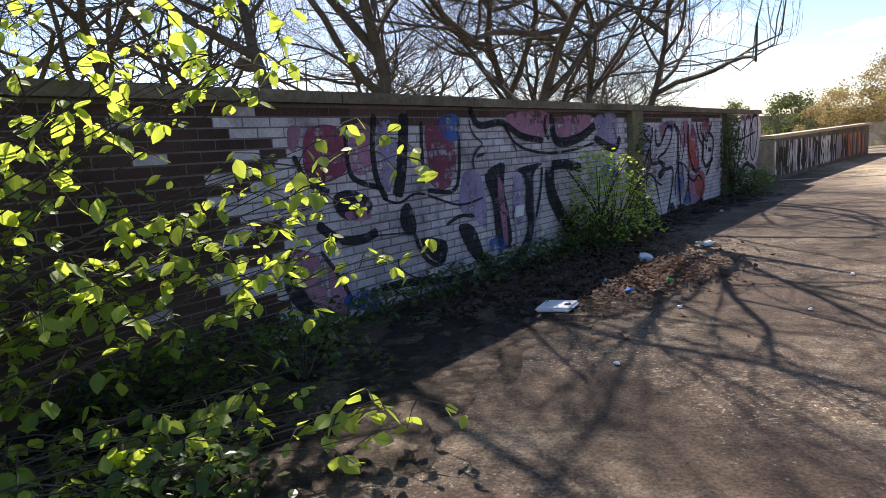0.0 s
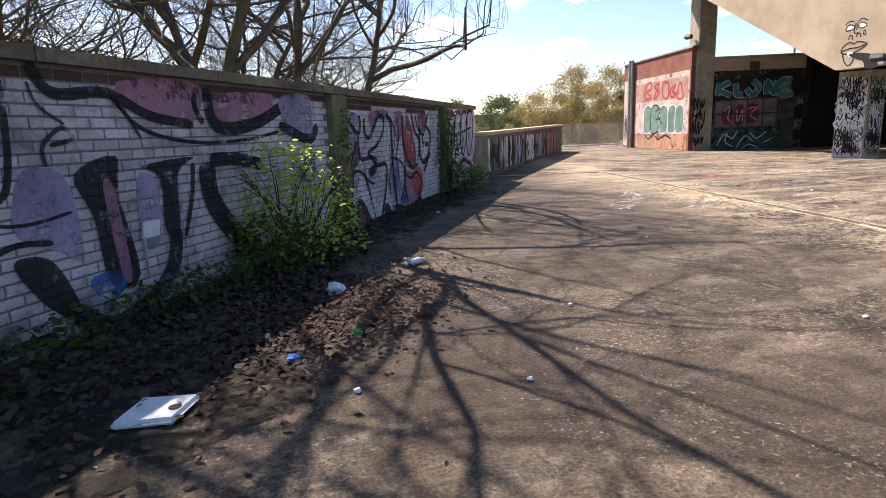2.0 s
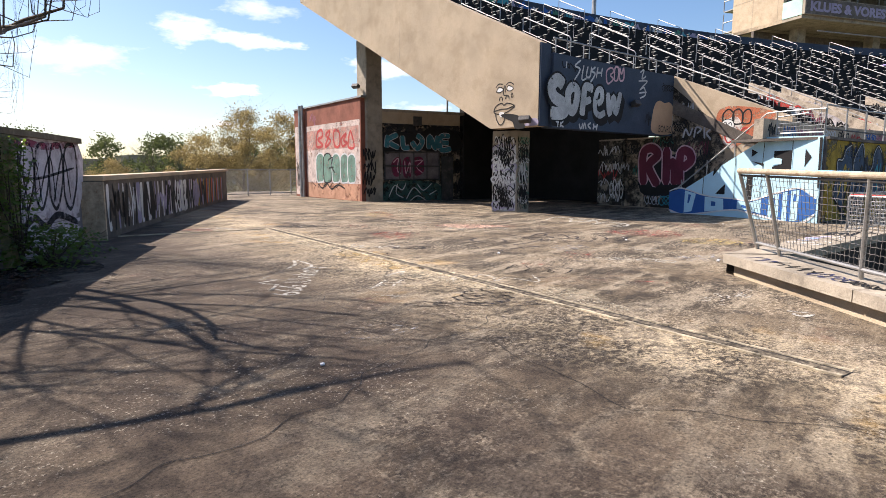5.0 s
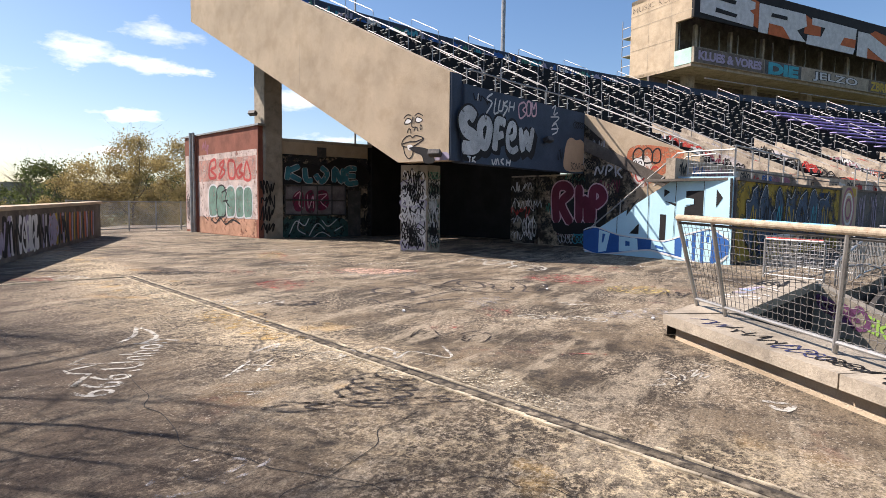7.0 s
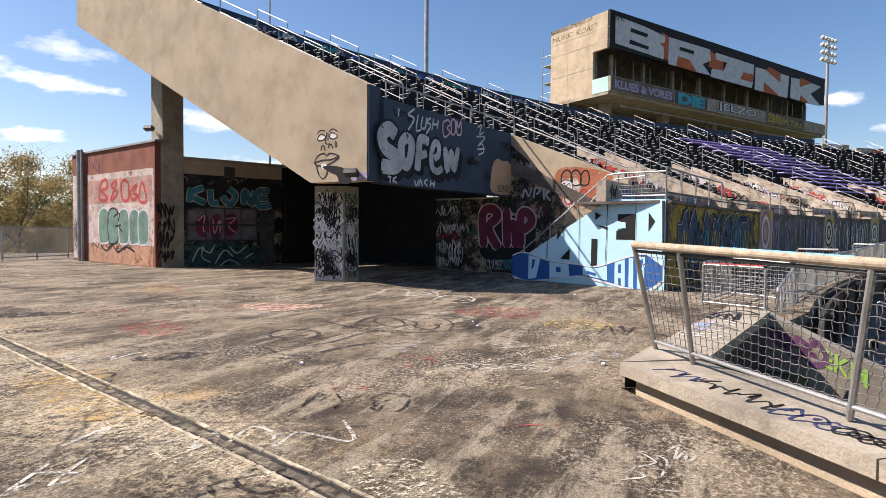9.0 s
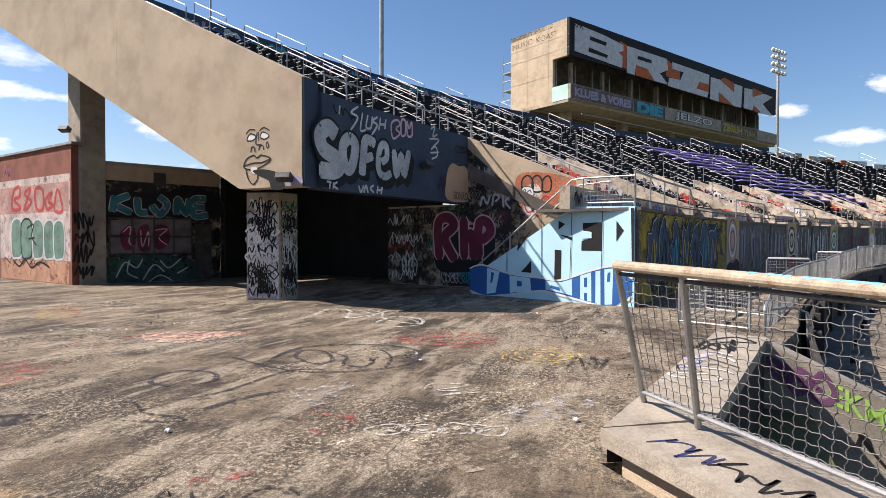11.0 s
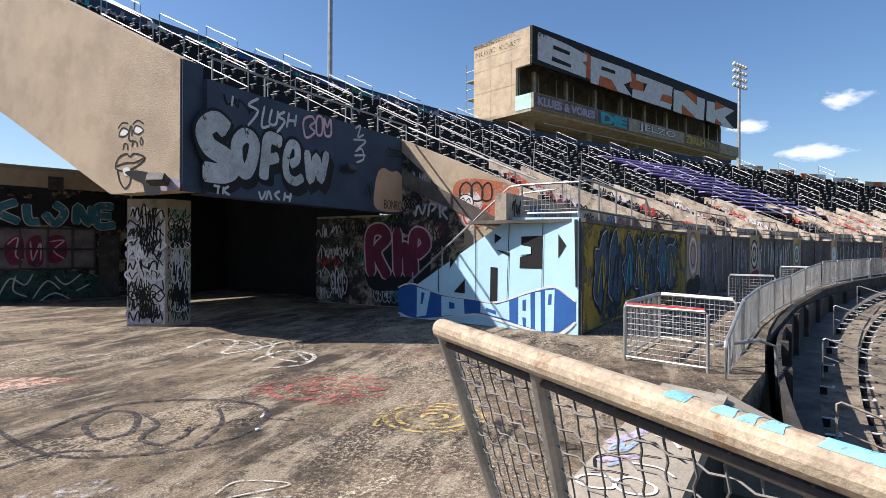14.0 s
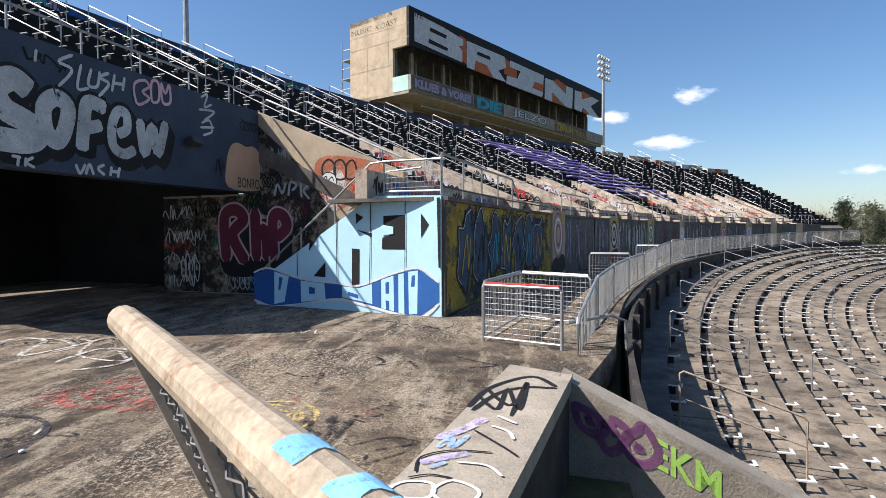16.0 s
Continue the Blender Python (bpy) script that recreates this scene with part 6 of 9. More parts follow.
fill(on_wall, "blue_splash", PAINT_B, wall_brick, 0.0345, ((6.79, 0.2), (7.08, 0.22), (7.15, 0.05), (6.9, 0.06)))
fill(on_wall, "white_panel", M_WBRICK, wall_brick, 0.034, ((9.57, 1.63), (12.56, 1.79), (12.32, 0.56), (10.74, 0.58), (9.39, 0.59)))
brush(on_wall, "black_outline", PAINT_K, wall_brick, 0.056, 0.0344, ((9.67, 1.57), (10, 1.65), (10, 1.19), (9.72, 0.77), (9.54, 1)), True)
brush(on_wall, "black_outline", PAINT_K, wall_brick, 0.060, 0.0348, ((10.15, 1.59), (10.51, 1.66), (10.51, 1.18), (10.21, 0.74), (10.01, 0.98)), True)
brush(on_wall, "black_outline", PAINT_K, wall_brick, 0.064, 0.0352, ((10.67, 1.61), (11.06, 1.68), (11.07, 1.18), (10.74, 0.72), (10.52, 0.97)), True)
brush(on_wall, "black_outline", PAINT_K, wall_brick, 0.069, 0.0356, ((11.24, 1.63), (11.67, 1.7), (11.68, 1.17), (11.33, 0.69), (11.08, 0.95)), True)
brush(on_wall, "black_outline", PAINT_K, wall_brick, 0.075, 0.036, ((11.87, 1.66), (12.34, 1.72), (12.36, 1.16), (11.97, 0.65), (11.7, 0.93)), True)
brush(on_wall, "black_outline", PAINT_K, wall_brick, 0.119, 0.0364, ((9.32, 0.53), (9.65, 0.63), (9.96, 0.48), (10.41, 0.6), (10.81, 0.44), (11.34, 0.58), (12.22, 0.39)))
fill(on_wall, "maroon_shape", PAINT_M, wall_brick, 0.0235, ((-1.81, 1.58), (-1.53, 1.62), (-1.4, 1.45), (-1.45, 1.25), (-1.69, 1.17), (-1.86, 1.27)))
brush(on_wall, "black_outline", PAINT_K, wall_brick, 0.050, 0.0237, ((-1.41, 1.62), (-1.42, 1.39), (-1.37, 1.18), (-1.04, 1.07)))
brush(on_wall, "black_outline", PAINT_K, wall_brick, 0.048, 0.0239, ((-1.95, 1.4), (-1.84, 1.18), (-1.64, 1.1)))
fill(on_wall, "lavender_shape", PAINT_L, wall_brick, 0.0241, ((-0.88, 1.66), (-0.82, 1.53), (-0.89, 1.22), (-0.97, 1.03), (-1.07, 1.16), (-1.09, 1.41), (-1.02, 1.63)))
brush(on_wall, "black_outline", PAINT_K, wall_brick, 0.047, 0.0243, ((-0.48, 1.65), (-0.5, 1.36), (-0.5, 1.07)))
brush(on_wall, "black_outline", PAINT_K, wall_brick, 0.049, 0.0245, ((0.08, 1.67), (0.04, 1.16), (-0.08, 0.96), (-0.47, 1)))
fill(on_wall, "grey_shape", PAINT_L, wall_brick, 0.0247, ((0.17, 1.15), (0.42, 1.04), (0.46, 0.52), (0.28, 0.6), (0.02, 0.74), (0.05, 1.02)))
brush(on_wall, "black_outline", PAINT_K, wall_brick, 0.024, 0.0249, ((-1.06, 0.98), (-0.86, 0.92), (-0.58, 0.98), (-0.01, 0.81), (0.42, 0.84)))
brush(on_wall, "black_outline", PAINT_K, wall_brick, 0.039, 0.0251, ((-0.22, 0.63), (0.01, 0.69), (0.25, 0.66)))
brush(on_wall, "dark_foot", PAINT_K, wall_brick, 0.075, 0.0253, ((-1.17, 0.19), (-0.79, 0.16), (-0.3, 0.08), (0.17, 0.06)))
fill(on_wall, "black_shape", PAINT_K, wall_brick, 0.0255, ((-2.12, 0.63), (-2.07, 0.65), (-2, 0.37), (-1.88, 0.16), (-2.03, 0.18), (-2.16, 0.39)))
brush(on_wall, "black_outline", PAINT_K, wall_brick, 0.033, 0.0257, ((0.88, 1.61), (1.16, 1.37), (1.76, 1.26), (2.49, 1.27), (3.08, 1.34)))
fill(on_wall, "lavender_shape", PAINT_L, wall_brick, 0.0259, ((1.01, 1.01), (1.21, 0.97), (1.18, 0.52), (1, 0.5)))
M_OLDRED2 = worn("flaking_red", (0.40, 0.09, 0.08), 0.85, 5)
fill(on_wall, "lavender_shape", PAINT_L, wall_brick, 0.0252, ((4.71, 1.51), (4.92, 1.39), (5.12, 1.25), (4.98, 0.97), (4.71, 0.98), (4.63, 1.25)))
fill(on_wall, "pink_shape", PAINT_P, wall_brick, 0.0257, ((6.64, 1.58), (7.08, 1.61), (7.08, 1.3), (6.71, 1.14)))
fill(on_wall, "maroon_shape", PAINT_M, wall_brick, 0.0262, ((7.93, 1.63), (8.41, 1.6), (8.19, 1.3), (7.94, 1.33)))
fill(on_wall, "red_shape", M_OLDRED2, wall_brick, 0.0267, ((7.01, 1.3), (7.27, 1.34), (7.55, 0.81), (7.31, 0.65), (7.07, 0.84)))
fill(on_wall, "red_shape", M_OLDRED2, wall_brick, 0.0272, ((7.41, 0.58), (7.98, 0.6), (8.02, 0.18), (7.54, 0.16)))
fill(on_wall, "blue_shape", PAINT_B, wall_brick, 0.0277, ((5.91, 1.61), (6.22, 1.65), (6.36, 1.54), (6.1, 1.47)))
fill(on_wall, "blue_shape", PAINT_B, wall_brick, 0.0282, ((6.46, 0.67), (6.68, 0.68), (6.67, 0.36), (6.47, 0.36)))
brush(on_wall, "black_outline", PAINT_K, wall_brick, 0.042, 0.0287, ((6.45, 1.54), (6.62, 1.3), (6.51, 0.88), (6.32, 0.61), (6.32, 0.25)))
brush(on_wall, "black_outline", PAINT_K, wall_brick, 0.043, 0.0292, ((6.78, 1.55), (6.83, 1.23), (6.67, 0.87), (6.77, 0.49)))
brush(on_wall, "black_outline", PAINT_K, wall_brick, 0.068, 0.0297, ((7.53, 1.61), (7.68, 1.3), (7.96, 1.11), (7.84, 0.8)))
brush(on_wall, "black_outline", PAINT_K, wall_brick, 0.053, 0.0302, ((7.76, 1.58), (7.86, 1.36), (8.17, 1.21)))
brush(on_wall, "black_outline", PAINT_K, wall_brick, 0.052, 0.0307, ((6.97, 0.62), (7.34, 0.47), (7.65, 0.56), (7.94, 0.36), (7.72, 0.05)))
brush(on_wall, "black_outline", PAINT_K, wall_brick, 0.061, 0.0312, ((7.02, 0.38), (7.15, 0.05)))
brush(on_wall, "black_outline", PAINT_K, wall_brick, 0.033, 0.0317, ((5.31, 0.83), (5.37, 0.63), (5.65, 0.53)))
brush(on_wall, "black_outline", PAINT_K, wall_brick, 0.029, 0.0322, ((4.63, 0.99), (4.82, 0.88), (4.8, 0.73)))
brush(on_wall, "black_outline", PAINT_K, wall_brick, 0.035, 0.0327, ((4.49, 0.57), (4.69, 0.43), (4.84, 0.18)))
brush(on_wall, "black_outline", PAINT_K, wall_brick, 0.045, 0.0332, ((6.34, 0.89), (6.82, 0.81), (7.08, 0.61)))
brush(on_wall, "black_outline", PAINT_K, wall_brick, 0.074, 0.0337, ((8.35, 1.38), (8.64, 1.21), (8.42, 0.76), (8.12, 0.52)))
brush(on_wall, "white_line", M_WHITE, wall_brick, 0.025, 0.0342, ((6.29, 1.5), (6.34, 1.23), (6.19, 0.9)))
brush(on_wall, "white_line", M_WHITE, wall_brick, 0.036, 0.0347, ((8.15, 1.21), (8.23, 0.95), (8.05, 0.79)))
brush(on_wall, "white_line", M_WHITE, wall_brick, 0.031, 0.0352, ((7.4, 1.56), (7.51, 1.41)))
brush(on_wall, "maroon_line", PAINT_M, wall_brick, 0.106, 0.0357, ((9.69, 1.64), (10.35, 1.71), (11.06, 1.68), (12.56, 1.79)))
brush(on_wall, "black_outline", PAINT_K, wall_brick, 0.041, 0.037, ((9.57, 0.8), (10.01, 1.45), (10.23, 0.82)))
brush(on_wall, "black_outline", PAINT_K, wall_brick, 0.044, 0.0374, ((10.01, 0.77), (10.56, 1.48), (10.73, 0.79)))
brush(on_wall, "black_outline", PAINT_K, wall_brick, 0.047, 0.0378, ((10.58, 0.79), (11.17, 1.52), (11.28, 0.8)))
brush(on_wall, "black_outline", PAINT_K, wall_brick, 0.051, 0.0382, ((11.19, 0.79), (11.76, 1.57), (11.97, 0.8)))
brush(on_wall, "black_outline", PAINT_K, wall_brick, 0.044, 0.0386, ((9.75, 1.29), (10.55, 1.18), (12.23, 1.35)))

# low parapet: vertical streaks
lowf = line_face(LOW0, LOW1, 0.075)
r3 = random.Random(31)
for i in range(52):
    u = 0.4 + i * 0.28
    m = (M_WHITE, M_BLACK, M_LAV, M_WHITE, M_BLACK)[i % 5] if i < 30 else (M_YELLOW, M_BLACK, M_ORANGE, M_LAV)[i % 4]
    bm = B()
    stroke(bm, lowf, [(u, 0.12), (u + r3.uniform(-0.08, 0.08), 0.6), (u + r3.uniform(-0.1, 0.1), 1.05)], r3.uniform(0.05, 0.3), 0.004 + 0.002 * (i % 3))
    paint("paint_streak", bm, m, wall_low)
for i in range(9):
    scribble(lowf, 0.4 + i * 1.15, 0.15, 1.1, 0.85, (M_BLACK, M_WHITE, M_BLACK, M_LAV)[i % 4], wall_low, 1700 + i, 5, 0.1, 0.012 + 0.001 * (i % 2))
part("end_face", box(B(), Matrix.Translation((8.3, 15.0, 0.55)) @ pose(0, 0, 0, 0, 0, 50), 0.06, 0.5, 1.1), M_RUST, wall_low, "rust-brown end face")

# ---- floor: expansion joints, cracks, painted tags ----
M_GRITTY = material("gritty_joint_fill", (0.20, 0.165, 0.12), 0.95, 0.6, 22, 5.0, 1.0, stain=(0.05, 0.042, 0.034), stain_amount=0.95, spread=0.44)
M_JOINT = material("pale_joint_edge", (0.46, 0.39, 0.28), 0.95, 0.4, 30, 3.0, 0.6, stain=(0.12, 0.10, 0.075), stain_amount=0.8)
J0, J1 = Vector((11.75, 14.4)), Vector((8.3, 3.3))


def joint(name, p, q, width, sheet):
    j = thing(name, "raised concrete expansion joint across the floor", "expansion joint", "floor joints", "structure")
    P, Q = Vector(p), Vector(q)
    d = (Q - P).normalized()
    n = Vector((d.y, -d.x))
    r = random.Random(8)
    for off, w, z, m in ((-width / 2, 0.024, 0.013, M_JOINT), (width / 2, 0.03, 0.012, M_JOINT), (0.0, width * 0.88, 0.0035, M_SHADE_JOINT), (0.008, width * 0.42, 0.0085, M_GRITTY)):
        k = int((Q - P).length / 0.17)
        bm = B()
        for i in range(k):
            if r.random() < (0.04 if z > 0.009 else 0.0):
                continue
            gap = 0.03 if z > 0.009 else 0.0
            a, b = P.lerp(Q, (i + r.uniform(0, gap)) / k), P.lerp(Q, (i + 1 - r.uniform(0, gap)) / k)
            e, g, h = (r.uniform(-0.009, 0.009) for _ in range(3))
            prism(bm, [tuple(a + n * (off - w / 2 + e)), tuple(b + n * (off - w / 2 + g)), tuple(b + n * (off + w / 2 + h)), tuple(a + n * (off + w / 2 + e))], -0.01, z + r.uniform(-0.002, 0.002) * (z > 0.006))
        part("joint_strip", bm, m, j)
    return j


M_PALE = worn("pale_worn_patch", (0.42, 0.34, 0.24), 0.3, 5.0)
joint("floor_joint", tuple(J0), tuple(J1), 0.165, True)
joint("floor_joint", tuple(J0), (8.9, 15.4), 0.1, False)
cracks = thing("floor_crack", "dark branching cracks in the concourse floor", "crack", kind="structure")
for i, pts in enumerate((((8.7, 12.4), (7.9, 10.2), (8.0, 8.4), (7.3, 6.8), (7.5, 5.6), (6.9, 4.3), (7.3, 3.2), (7.0, 2.2)), ((4.6, 5.6), (5.6, 5.5), (6.5, 5.75), (7.6, 5.9), (8.7, 5.95)),
                         ((7.4, 5.7), (7.9, 5.0), (8.0, 4.3), (8.3, 3.7)), ((14.0, 10.5), (15.2, 9.1), (15.5, 7.5), (17.0, 6.2)))):
    r = random.Random(90 + i)
    q = []
    for a, b in zip(pts, pts[1:]):
        for k in range(6):
            q.append((a[0] + (b[0] - a[0]) * k / 6 + r.uniform(-0.05, 0.05), a[1] + (b[1] - a[1]) * k / 6 + r.uniform(-0.07, 0.07)))
    bm = B()
    stroke(bm, floor_at, q, 0.0055, 0.006)
    paint("crack", bm, M_BLACK, cracks)

M_FTAG_W = worn("worn_white_floor_tag", (0.50, 0.47, 0.41), 0.7, 9)
M_FTAG_K = worn("worn_black_tag_and_branch_shade", (0.03, 0.028, 0.03), 0.62, 7)
M_FTAG_P = worn("pale_floor_smear", (0.36, 0.34, 0.33), 0.35, 7)
M_FTAG_R = worn("worn_red_floor_tag", (0.36, 0.10, 0.085), 0.42, 6)
M_FTAG_Y = worn("worn_yellow_floor_tag", (0.48, 0.36, 0.14), 0.6, 6)
floor_paint = thing("floor_graffiti", "faded white, black and red tags sprayed on the floor, with a painted branch shadow", "graffiti", kind="structure")


def floor_tag(kind, cx, cy, w, h, turn, mat, seed, width=0.035, loops=6):
    c, s = math.cos(radians(turn)), math.sin(radians(turn))

    def fn(u, v, out=0.0):
        return Vector((cx + c * u - s * v, cy + s * u + c * v, 0.003 + 0.0006 * (seed % 7)))
    if kind == "ring":
        for q in range(loops):
            f = 1 - q / loops
            bm = B()
            stroke(bm, fn, [(w / 2 * f * math.cos(t), h / 2 * f * math.sin(t)) for t in (0, 0.8, 1.6, 2.4, 3.1, 3.9, 4.7, 5.5)], width, closed=True)
            paint("painted_ring", bm, mat, floor_paint)
    elif kind == "patch":
        r = random.Random(seed)
        paint("painted_patch", shape(B(), fn, [(w / 2 * r.uniform(0.5, 1) * math.cos(t * 0.7), h / 2 * r.uniform(0.5, 1) * math.sin(t * 0.7)) for t in range(9)]), mat, floor_paint)
    elif kind == "text":
        letters(fn, loops, -w / 2, -h / 2, w, h, mat, floor_paint, out=0.0)
    else:
        scribble(fn, -w / 2, -h / 2, w, h, mat, floor_paint, seed, loops, width)


floor_tag("text", 8.25, 8.75, 1.9, 0.42, 42, M_FTAG_W, 1, loops="666 Unholy")
floor_tag("tag", 7.85, 8.85, 1.0, 0.35, 60, M_FTAG_W, 2, 0.045, 3)
# Dark branching strokes: a tree's shadow on the floor, drawn as spray paint.
floor_tag("tag", 8.9, 6.5, 1.0, 0.6, 15, M_FTAG_K, 3, 0.035, 6)
floor_tag("tag", 8.5, 6.3, 1.7, 0.3, -50, M_FTAG_K, 4, 0.025, 5)
floor_tag("ring", 7.2, 6.4, 0.7, 0.35, -10, M_FTAG_P, 6, 0.03, 2)
floor_tag("ring", 15.55, 5.83, 0.95, 0.95, 0, M_FTAG_Y, 11, 0.05, 4)
floor_tag("tag", 18.9, 9.9, 1.8, 0.6, -65, M_FTAG_K, 19, 0.04, 6)
floor_tag("patch", 15.3, 11.2, 2.2, 0.8, -60, M_FTAG_R, 22)
floor_tag("patch", 15.0, 11.4, 2.4, 1.0, -60, M_PALE, 23)
floor_tag("text", 15.6, 4.98, 0.95, 0.2, -32, M_FTAG_K, 27, loops="SATINITY")
floor_tag("tag", 20.2, 5.1, 1.2, 0.3, -88, M_FTAG_K, 29, 0.03, 7)
floor_tag("tag", 12.84, 11.5, 1.2, 0.5, -50, M_FTAG_R, 30, 0.04, 5)
floor_tag("tag", 11.0, 7.2, 0.7, 0.3, -50, M_FTAG_R, 31, 0.03, 5)
floor_tag("tag", 4.75, 4.35, 1.8, 0.14, -48, worn("faint_floor_tag", (0.34, 0.28, 0.23), 0.3, 12), 33, 0.02, 9)
for i in range(40):
    r = random.Random(500 + i)
    x, y = r.uniform(9.5, 20), r.uniform(5.6, 17)
    if x > 19 and y > 12 or x > 15.5 and y < 5.8:
        continue
    if i % 3 == 0:
        floor_tag("patch", x, y, r.uniform(0.8, 2.0), r.uniform(0.3, 0.8), r.uniform(-80, -40), (M_PALE, M_FTAG_R, M_PALE, M_FTAG_K)[i % 4], 30 + i)
    else:
        floor_tag("tag", x, y, r.uniform(0.6, 1.8), r.uniform(0.25, 0.6), r.uniform(-90, -30), (M_FTAG_W, M_FTAG_K, M_FTAG_K, M_FTAG_W, M_FTAG_R)[i % 5], 30 + i, 0.03, 6)

M_FTAG_G = worn("worn_grey_floor_tag", (0.045, 0.042, 0.048), 0.72, 14)
M_FTAG_S = worn("worn_salmon_floor_patch", (0.50, 0.33, 0.25), 0.62, 9)
M_TRACK = worn("gritty_pale_track", (0.60, 0.52, 0.38), 0.42, 24)
brush(floor_at, "worn_track", M_TRACK, floor_paint, 0.115, 0.008, ((11.74, 6.77), (12.19, 6.51), (12.95, 6.2), (14.09, 5.66)))
brush(floor_at, "worn_track", M_TRACK, floor_paint, 0.101, 0.0086, ((11.9, 6.31), (12.39, 6.05), (13.14, 5.63), (13.78, 5.22)))
brush(floor_at, "red_tag", M_FTAG_R, floor_paint, 0.047, 0.0092, ((12.32, 7.28), (12.51, 7.29), (12.41, 7.09), (12.49, 6.99), (12.74, 6.99)))
brush(floor_at, "red_tag", M_FTAG_R, floor_paint, 0.032, 0.0098, ((12.29, 7.04), (12.37, 7), (12.31, 6.92), (12.24, 6.95)), True)
brush(floor_at, "red_tag", M_FTAG_R, floor_paint, 0.034, 0.0104, ((12.24, 7.2), (12.38, 7.18), (12.32, 7.08)))
brush(floor_at, "grey_loop", M_FTAG_G, floor_paint, 0.058, 0.011, ((12.73, 9.14), (12.74, 9.41), (13, 9.61), (13.31, 9.53), (13.32, 9.12), (13.05, 8.9), (12.82, 8.98)))
brush(floor_at, "grey_loop", M_FTAG_G, floor_paint, 0.045, 0.0116, ((12.34, 8.71), (12.72, 8.5), (13.68, 8.42), (13.9, 8.05)))
brush(floor_at, "grey_loop", M_FTAG_G, floor_paint, 0.075, 0.0122, ((12.18, 8.26), (12.61, 8.16), (12.96, 7.96)))
brush(floor_at, "grey_loop", M_FTAG_G, floor_paint, 0.035, 0.0128, ((12.04, 9.18), (12.13, 9), (11.93, 8.66), (11.92, 8.27), (11.83, 8.22), (11.7, 8.67)))
brush(floor_at, "face_line", M_FTAG_G, floor_paint, 0.049, 0.0134, ((14.12, 9.54), (13.72, 8.45), (13.87, 7.77), (14.4, 7.29), (15.1, 7.35), (15.47, 7.82), (15.36, 8.57), (14.9, 9.07), (14.05, 8.94)))
brush(floor_at, "face_line", M_FTAG_G, floor_paint, 0.058, 0.014, ((14.38, 8.76), (14.79, 8.91), (14.8, 8.6), (14.35, 8.22), (14.12, 8.34)), True)
brush(floor_at, "face_line", M_FTAG_G, floor_paint, 0.048, 0.0146, ((14.82, 8.54), (14.59, 8.16), (14.21, 7.99), (14.17, 7.69), (14.5, 7.75)))
brush(floor_at, "face_line", M_FTAG_G, floor_paint, 0.040, 0.0152, ((15.26, 8.03), (14.77, 7.62), (14.2, 7.45)))
brush(floor_at, "face_line", M_FTAG_G, floor_paint, 0.043, 0.0158, ((14.19, 8.98), (14.53, 9.03), (14.93, 9.01)))
fill(floor_at, "salmon_patch", M_FTAG_S, floor_paint, 0.0164, ((14.8, 11.82), (15.31, 11.9), (15.64, 11.2), (15.78, 10.51), (15.22, 10.59), (14.63, 10.93)))
fill(floor_at, "red_patch", M_FTAG_R, floor_paint, 0.017, ((15.88, 8.19), (16.83, 7.76), (16.87, 6.83), (16.04, 6.59), (15.63, 6.76), (15.67, 7.45)))
brush(floor_at, "white_tag", M_FTAG_W, floor_paint, 0.077, 0.0176, ((18.01, 10.68), (18.92, 10.9), (18.78, 10.31), (17.8, 9.85), (18.38, 9.61), (19.03, 9.59)))
brush(floor_at, "white_tag", M_FTAG_W, floor_paint, 0.074, 0.0182, ((17.41, 9.09), (18.27, 9.1), (18.07, 8.47), (17.39, 8.28), (17.05, 8.61)))
brush(floor_at, "white_tag", M_FTAG_W, floor_paint, 0.021, 0.0188, ((13.45, 6.68), (13.68, 6.66), (13.73, 6.3), (13.4, 6.58), (13.56, 6.19), (13.29, 6.43), (13.52, 6.12)))
brush(floor_at, "yellow_line", M_FTAG_Y, floor_paint, 0.032, 0.0194, ((15.34, 6.39), (15.51, 6.34), (15.1, 6.26), (15.27, 6.16)))
brush(floor_at, "yellow_line", M_FTAG_Y, floor_paint, 0.035, 0.02, ((15.45, 5.63), (15.71, 5.57), (15.29, 5.47)))
fill(floor_at, "grey_smear", M_FTAG_P, floor_paint, 0.0206, ((12.84, 5.81), (13.26, 5.67), (13.68, 5.29), (13.48, 5.04), (12.94, 5.18), (12.64, 5.47)))
fill(floor_at, "pale_smear", M_FTAG_P, floor_paint, 0.0212, ((12.7, 7.74), (13.13, 7.86), (13.51, 7.54), (13.5, 7.3), (12.84, 7.31), (12.54, 7.4)))
brush(floor_at, "black_tag", M_FTAG_K, floor_paint, 0.041, 0.0218, ((14.74, 5.46), (15.54, 5.39), (14.82, 5.24), (15.74, 5.22), (14.86, 5.11), (15.66, 5.03)))
brush(floor_at, "orange_tag", M_FTAG_R, floor_paint, 0.151, 0.0224, ((16.76, 16.11), (17.1, 16.14), (16.61, 15.16), (16.28, 15.25)))
brush(floor_at, "black_tag", M_FTAG_K, floor_paint, 0.079, 0.008, ((20.68, 6.19), (20.95, 5.95), (20.71, 5.51), (20.12, 5.51), (20.6, 5.21), (20.04, 4.68)))
brush(floor_at, "black_tag", M_FTAG_K, floor_paint, 0.048, 0.0086, ((18.32, 5.57), (17.73, 5.17), (17.44, 5.25), (17.75, 4.9), (17.33, 4.71)))
brush(floor_at, "black_tag", M_FTAG_K, floor_paint, 0.048, 0.0092, ((18.1, 4.38), (17.79, 4.09), (17.57, 3.83), (17.44, 4.15)))
